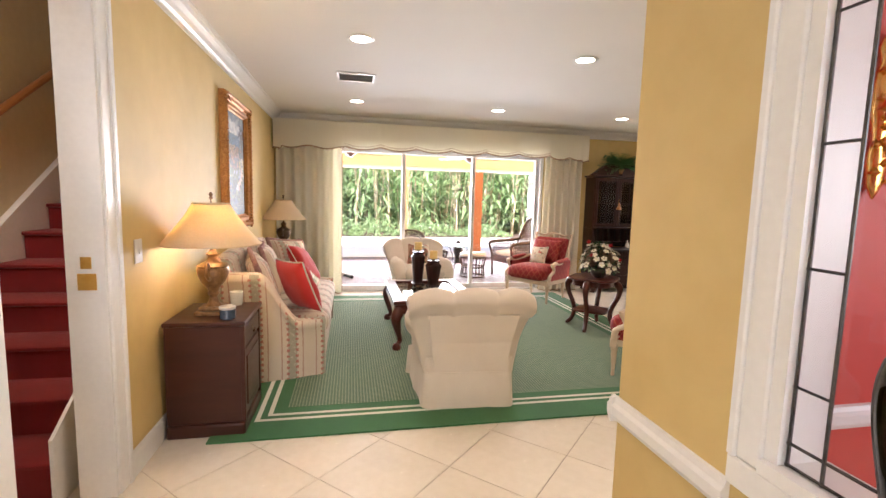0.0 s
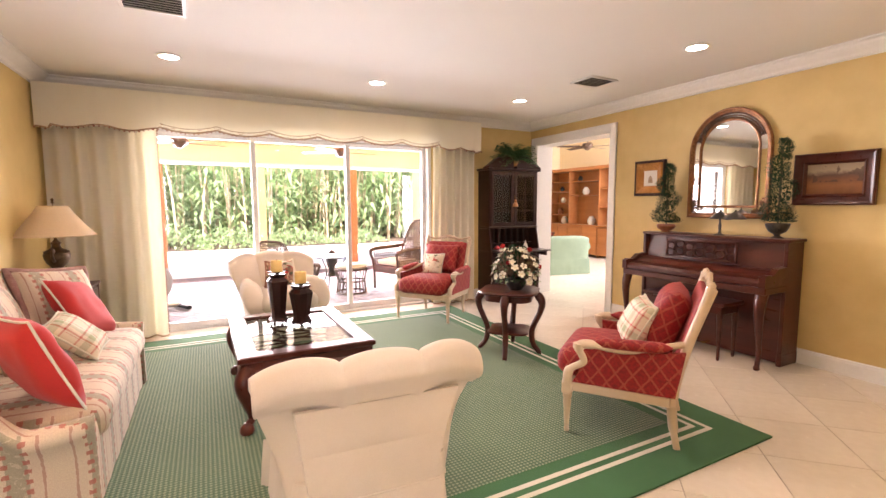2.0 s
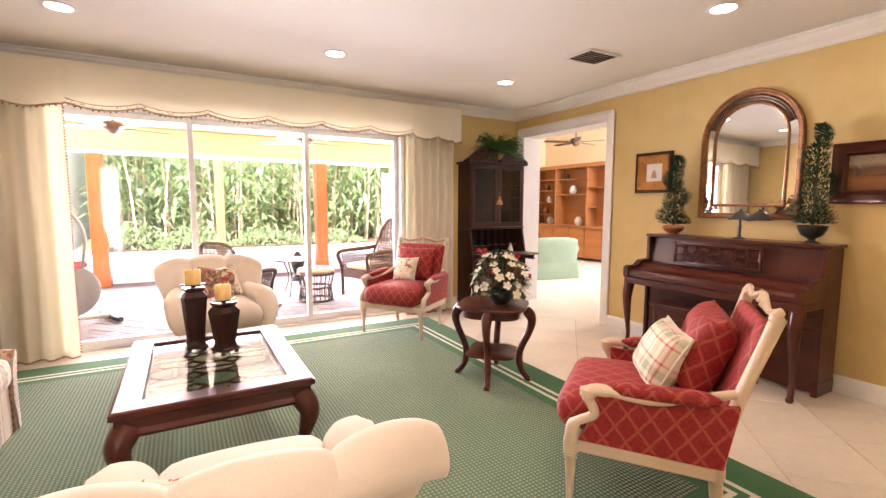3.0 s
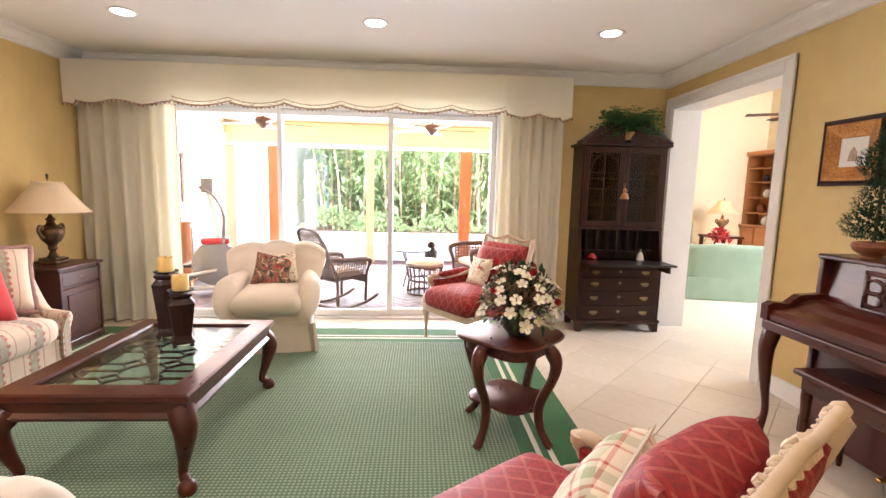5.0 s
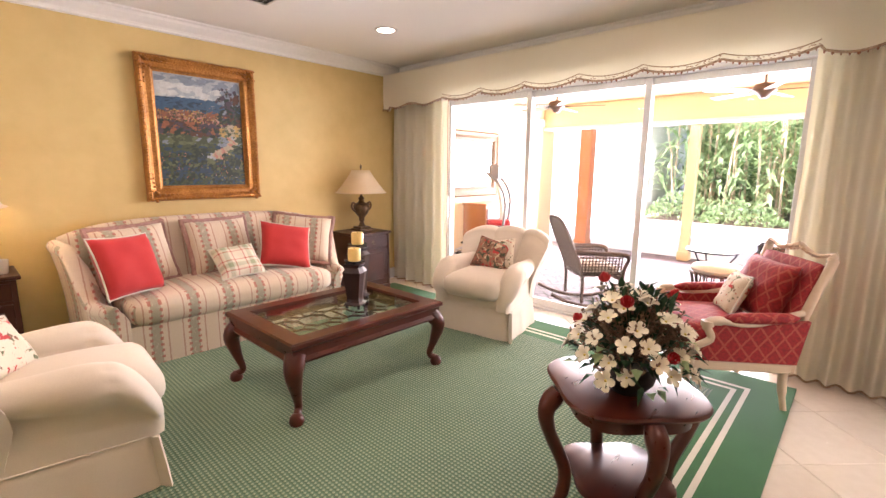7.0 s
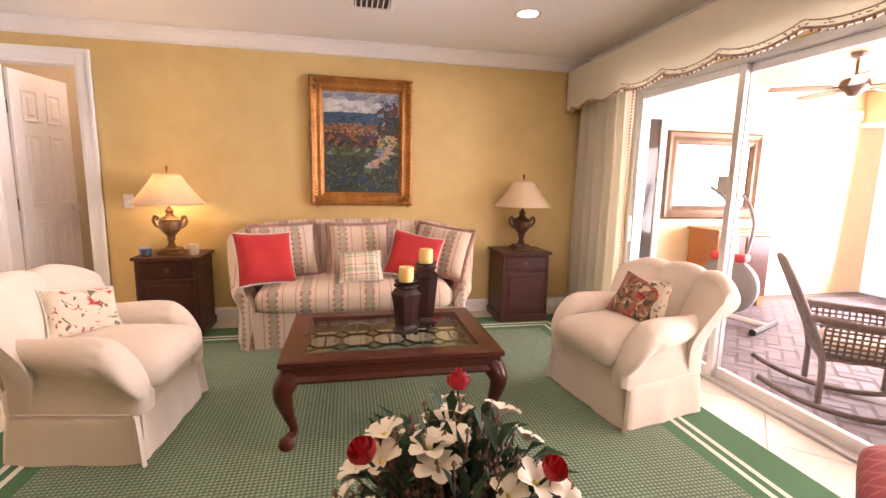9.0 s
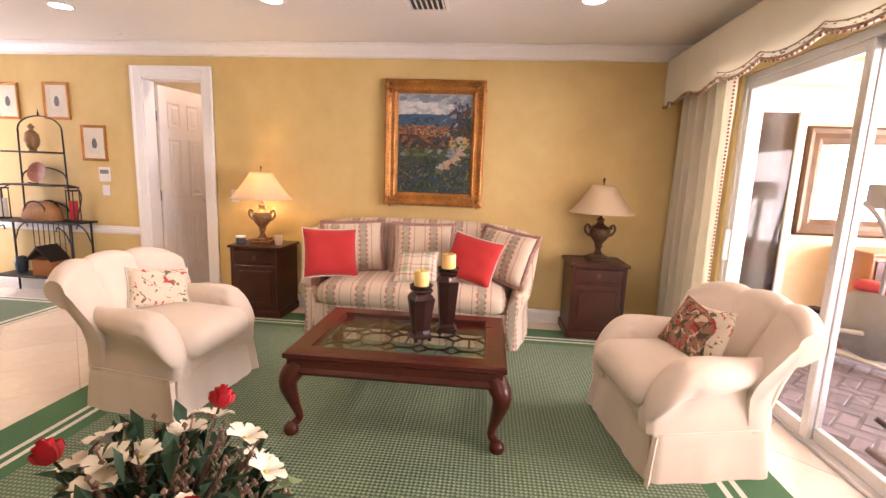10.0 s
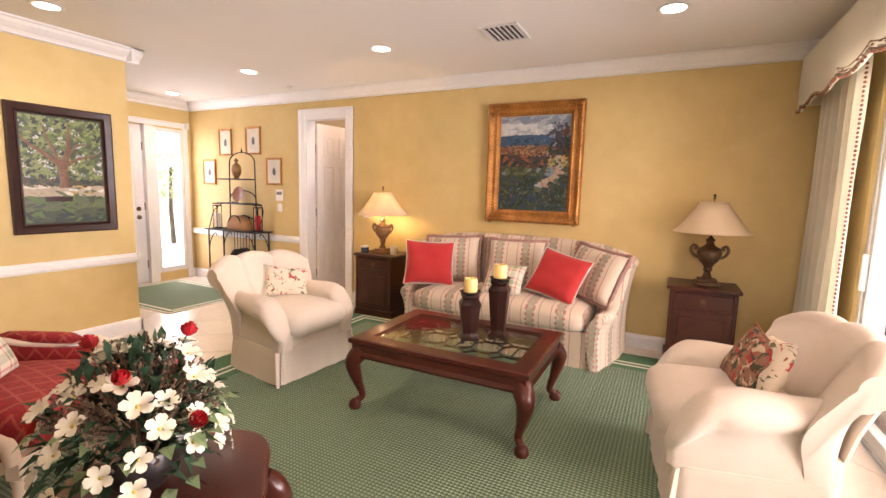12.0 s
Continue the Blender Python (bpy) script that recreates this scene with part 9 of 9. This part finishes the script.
for k in range(6):
    part("slat", boxed(-0.6 + k * 0.21, -0.42 + k * 0.21, -0.03, 0.03, 0.0, 2.45, 0.005, 1), M["plastic"], pil)
for z in (0.2, 2.2):
    part("rail", boxed(-0.62, 0.66, 0.03, 0.07, z, z + 0.08), M["plastic"], pil)

# ---- family room ----
bc = thing("bookcase", pose(0, 0, 0), "built-in cherry bookcase with open shelves and cabinets", "bookcase")
bm = bmesh.new()
B0, B1, BX = 8.55, FN - 0.005, FX - 0.005
box(bm, BX - 0.04, BX, B0, B1, 0.0, 2.12)
part("back", bm, M["cherry"], bc)
cols_ = [B1, B1 - 0.75, B1 - 1.75, B0]
for y in cols_:
    part("upright", boxed(BX - 0.36, BX - 0.04, y - 0.03 if y > B0 else y, y if y > B0 else y + 0.03, 0.0, 2.12, 0.003, 1), M["cherry"], bc)
part("cornice", boxed(BX - 0.40, BX - 0.0, B0 - 0.03, B1, 2.12, 2.20, 0.01, 2), M["cherry"], bc)
part("counter", boxed(BX - 0.42, BX - 0.04, B0, B1, 0.74, 0.78, 0.005, 1), M["cherry"], bc)
for a, b, shelves in ((cols_[1], cols_[0], (1.0, 1.3, 1.6, 1.86)), (cols_[2], cols_[1], (1.5, 1.85)), (cols_[3], cols_[2], (1.2, 1.65))):
    for z in shelves:
        part("shelf", boxed(BX - 0.34, BX - 0.04, a, b - 0.03, z, z + 0.025), M["cherry"], bc)
    n_ = 2
    for k in range(n_):
        c0, c1 = lerp(a, b - 0.03, k / n_) + 0.01, lerp(a, b - 0.03, (k + 1) / n_) - 0.01
        dd = part("cabinet_door", boxed(BX - 0.38, BX - 0.36, c0, c1, 0.06, 0.73, 0.006, 1), M["cherry"], bc, "plain cherry door")
        part("knob", turned(((0.008, 0), (0.012, 0.01), (0.003, 0.014)), (BX - 0.385, c1 - 0.05, 0.55), 8), M["brass"], dd)
rng = random.Random(8)
for y, z, r, mat in ((10.9, 1.325, 0.07, "china"), (11.0, 1.025, 0.08, "terracotta"), (10.85, 0.78, 0.09, "china"), (10.1, 1.525, 0.09, "china"), (9.9, 0.78, 0.10, "china"), (10.3, 1.875, 0.06, "pewter"), (10.95, 1.625, 0.06, "blue_jar")):
    on_rack("shelf_vase", y, z, ((r * 0.6, 0), (r, r * 0.7), (r * 0.9, r * 1.4), (r * 0.5, r * 1.9), (r * 0.6, r * 2.1), (r * 0.1, r * 2.0)), M[mat], "small ornamental vase on the bookcase", "vase", BX - 0.2, 14)
gs = thing("green_sofa", pose(6.55, 8.27, 0, 0, 0, 169), "sage green slipcovered loveseat with its back turned", "sofa")
part("skirt", skirt_mesh(1.14, 0.80, 0.28, 0.06, 1.04, 0.02, 9), M["green_sofa"], gs, "loose slipcover skirt", 50)
part("seat_cushion", soft_box(0.86, 0.6, 0.18, 0.06, (0, -0.08, 0.26), 0.02, 8), M["green_sofa"], gs, "", 60)
part("backrest", back_slab(bmesh.new(), 0.55, 0.53, 0.26, lambda u: 0.70 - 0.04 * abs(u) ** 4, 0.31, 0.05, 0.18, 0.03, thin=0.7), M["green_sofa"], gs, "slipcovered back", 50)
for s in (-1, 1):
    part("arm", roll_arm(bmesh.new(), s, 0.42, 0.53, 0.08, lambda t: 0.50, 0.30, -0.38, 0.26, 0.03), M["green_sofa"], gs, "", 55)
s2 = thing("floral_sofa", pose(7.0, 10.75, 0, 0, 0, 0), "pale green floral sofa on the far wall", "sofa")
part("base", soft_box(1.7, 0.8, 0.42, 0.08, (0, 0, 0.0), 0.03, 8), M["green_sofa"], s2, "", 60)
part("backrest", soft_box(1.7, 0.25, 0.5, 0.09, (0, 0.30, 0.36), 0.0, 8), M["green_sofa"], s2, "", 60)
pillow(pose(7.2, 10.72, 0.44, -20), 0.42, 0.4, 0.14, M["red_velvet"], "red pillow on the far sofa", None, "far sofa pillows", 31)
pillow(pose(6.7, 10.72, 0.44, -20), 0.42, 0.4, 0.14, M["ivory_floral"], "ivory floral pillow on the far sofa", None, "far sofa pillows", 32)
et = thing("end_table", pose(8.15, 10.6, 0), "dark wood end table beside the far sofa", "table")
part("top", boxed(-0.27, 0.27, -0.27, 0.27, 0.56, 0.60, 0.01, 2), M["mahogany"], et)
for sx in (-1, 1):
    for sy in (-1, 1):
        part("leg", boxed(sx * 0.22 - 0.025, sx * 0.22 + 0.025, sy * 0.22 - 0.025, sy * 0.22 + 0.025, 0, 0.56), M["mahogany"], et)
table_lamp(pose(8.15, 10.6, 0.60), "lit table lamp with cream shade in the family room", M["antique_gold"], True)
lamp("family_lamp_light", "POINT", 40, (1.0, 0.74, 0.42), pose(8.15, 10.6, 1.10), radius=0.03)
ctf = thing("family_coffee_table", pose(7.35, 9.75, 0), "low dark coffee table with a flower bowl", "table")
part("top", boxed(-0.5, 0.5, -0.3, 0.3, 0.42, 0.46, 0.01, 2), M["mahogany"], ctf)
for sx in (-1, 1):
    for sy in (-1, 1):
        part("leg", boxed(sx * 0.44 - 0.03, sx * 0.44 + 0.03, sy * 0.24 - 0.03, sy * 0.24 + 0.03, 0, 0.42), M["mahogany"], ctf)
bq = thing("flower_bowl", pose(7.5, 9.7, 0.461), "bowl of red and pink flowers", "flowers")
part("bowl", turned(((0.06, 0), (0.12, 0.08), (0.11, 0.08), (0.02, 0.03)), (0, 0, 0), 16), M["china"], bq, "", 50)
bm = bmesh.new()
for k in range(160):
    a, el = rng.uniform(0, 6.283), rng.uniform(0, 1.5)
    p = Vector((0.17 * math.cos(a) * math.cos(el), 0.17 * math.sin(a) * math.cos(el), 0.10 + 0.20 * math.sin(el)))
    leaf_blade(bm, p, p + Vector((rng.uniform(-1, 1), rng.uniform(-1, 1), rng.uniform(-1, 1))).normalized() * 0.07, 0.05)
loose_mesh("blooms", bm, M["rose"], bq, "red silk blooms")
ws = thing("wall_pocket", pose(7.62, FN - 0.005, 1.55), "wall pocket vase with trailing greenery", "wall vase")
part("pocket", lathe(bmesh.new(), ((0.01, -0.25), (0.06, -0.10), (0.10, 0.05), (0.09, 0.06), (0.02, 0.0)), (0, -0.05, 0), 14, 0.5), M["bronze"], ws, "", 50)
bm = bmesh.new()
for k in range(120):
    a = rng.uniform(0, 6.283)
    p = Vector((0.12 * math.cos(a), -0.08, 0.08 + rng.uniform(0, 0.25)))
    leaf_blade(bm, p, p + Vector((math.cos(a), -0.5, rng.uniform(-0.6, 1))).normalized() * 0.12, 0.04)
loose_mesh("greenery", bm, M["fern"], ws, "trailing leaves")
framed(pose(6.85, FN - 0.002, 1.55, 0, 0, 0), 0.5, 0.75, DARKF, M["dark_wood"], M["oak_painting"], "dark framed landscape on the far wall")

# ---- floor tiles and pavers ----
lay_tiles(bpy.data.objects["floor_base"], W, E, S, N)
for x0, x1, y0, y1 in ((W - 0.14, W, DOOR_W[0], DOOR_W[1]), (E, E + 0.27, DOOR_E[0], DOOR_E[1])):
    solid("floor_threshold", boxed(x0, x1, y0, y1, -0.1, -0.0005), M["tile"], "cream tile threshold", "floor", kind="structure")
brick = mesh_of("paver", boxed(-0.094, 0.094, -0.044, 0.044, -0.05, 0.0, 0.006, 1), M["brick"])
patio = bpy.data.objects["floor_patio"]
rest = bmesh.new()
count = 0
turn = pose(1.6, 8.2, 0, 0, 0, 45)
# herringbone on the diagonal: each course steps half a brick, every second brick stands across
for j in range(-34, 35):
    for i in range(-18, 19):
        for across in (0, 1):
            u, v = i * 0.4 + j * 0.1 - (0.05 if across else 0.0), j * 0.1 + (0.15 if across else 0.0)
            at = turn @ Vector((u, v, 0))
            x, y = at.x, at.y
            if x < -0.66 or x > 4.90 or y < N + 0.27 or y > 10.84:
                continue
            spin = radians(45 + 90 * across + 1.0 * math.sin(i * 3.7 + j * 5.1 + across))
            if y < 8.9 and -0.2 < x < 2.9 and count < 300:
                ob = new("paver", brick)
                ob.parent = patio
                ob.location = (x, y, -0.02 + 0.0015 * math.sin(i * 7.1 + j * 3.3))
                ob.rotation_euler = (0, 0, spin)
                count += 1
            else:
                box(rest, -0.094, 0.094, -0.044, 0.044, -0.05, -0.02, m=Matrix.Translation((x, y, 0)) @ Matrix.Rotation(spin, 4, "Z"))
tagged(loose_mesh("far_pavers", rest, M["brick"], patio), kind="stuff")
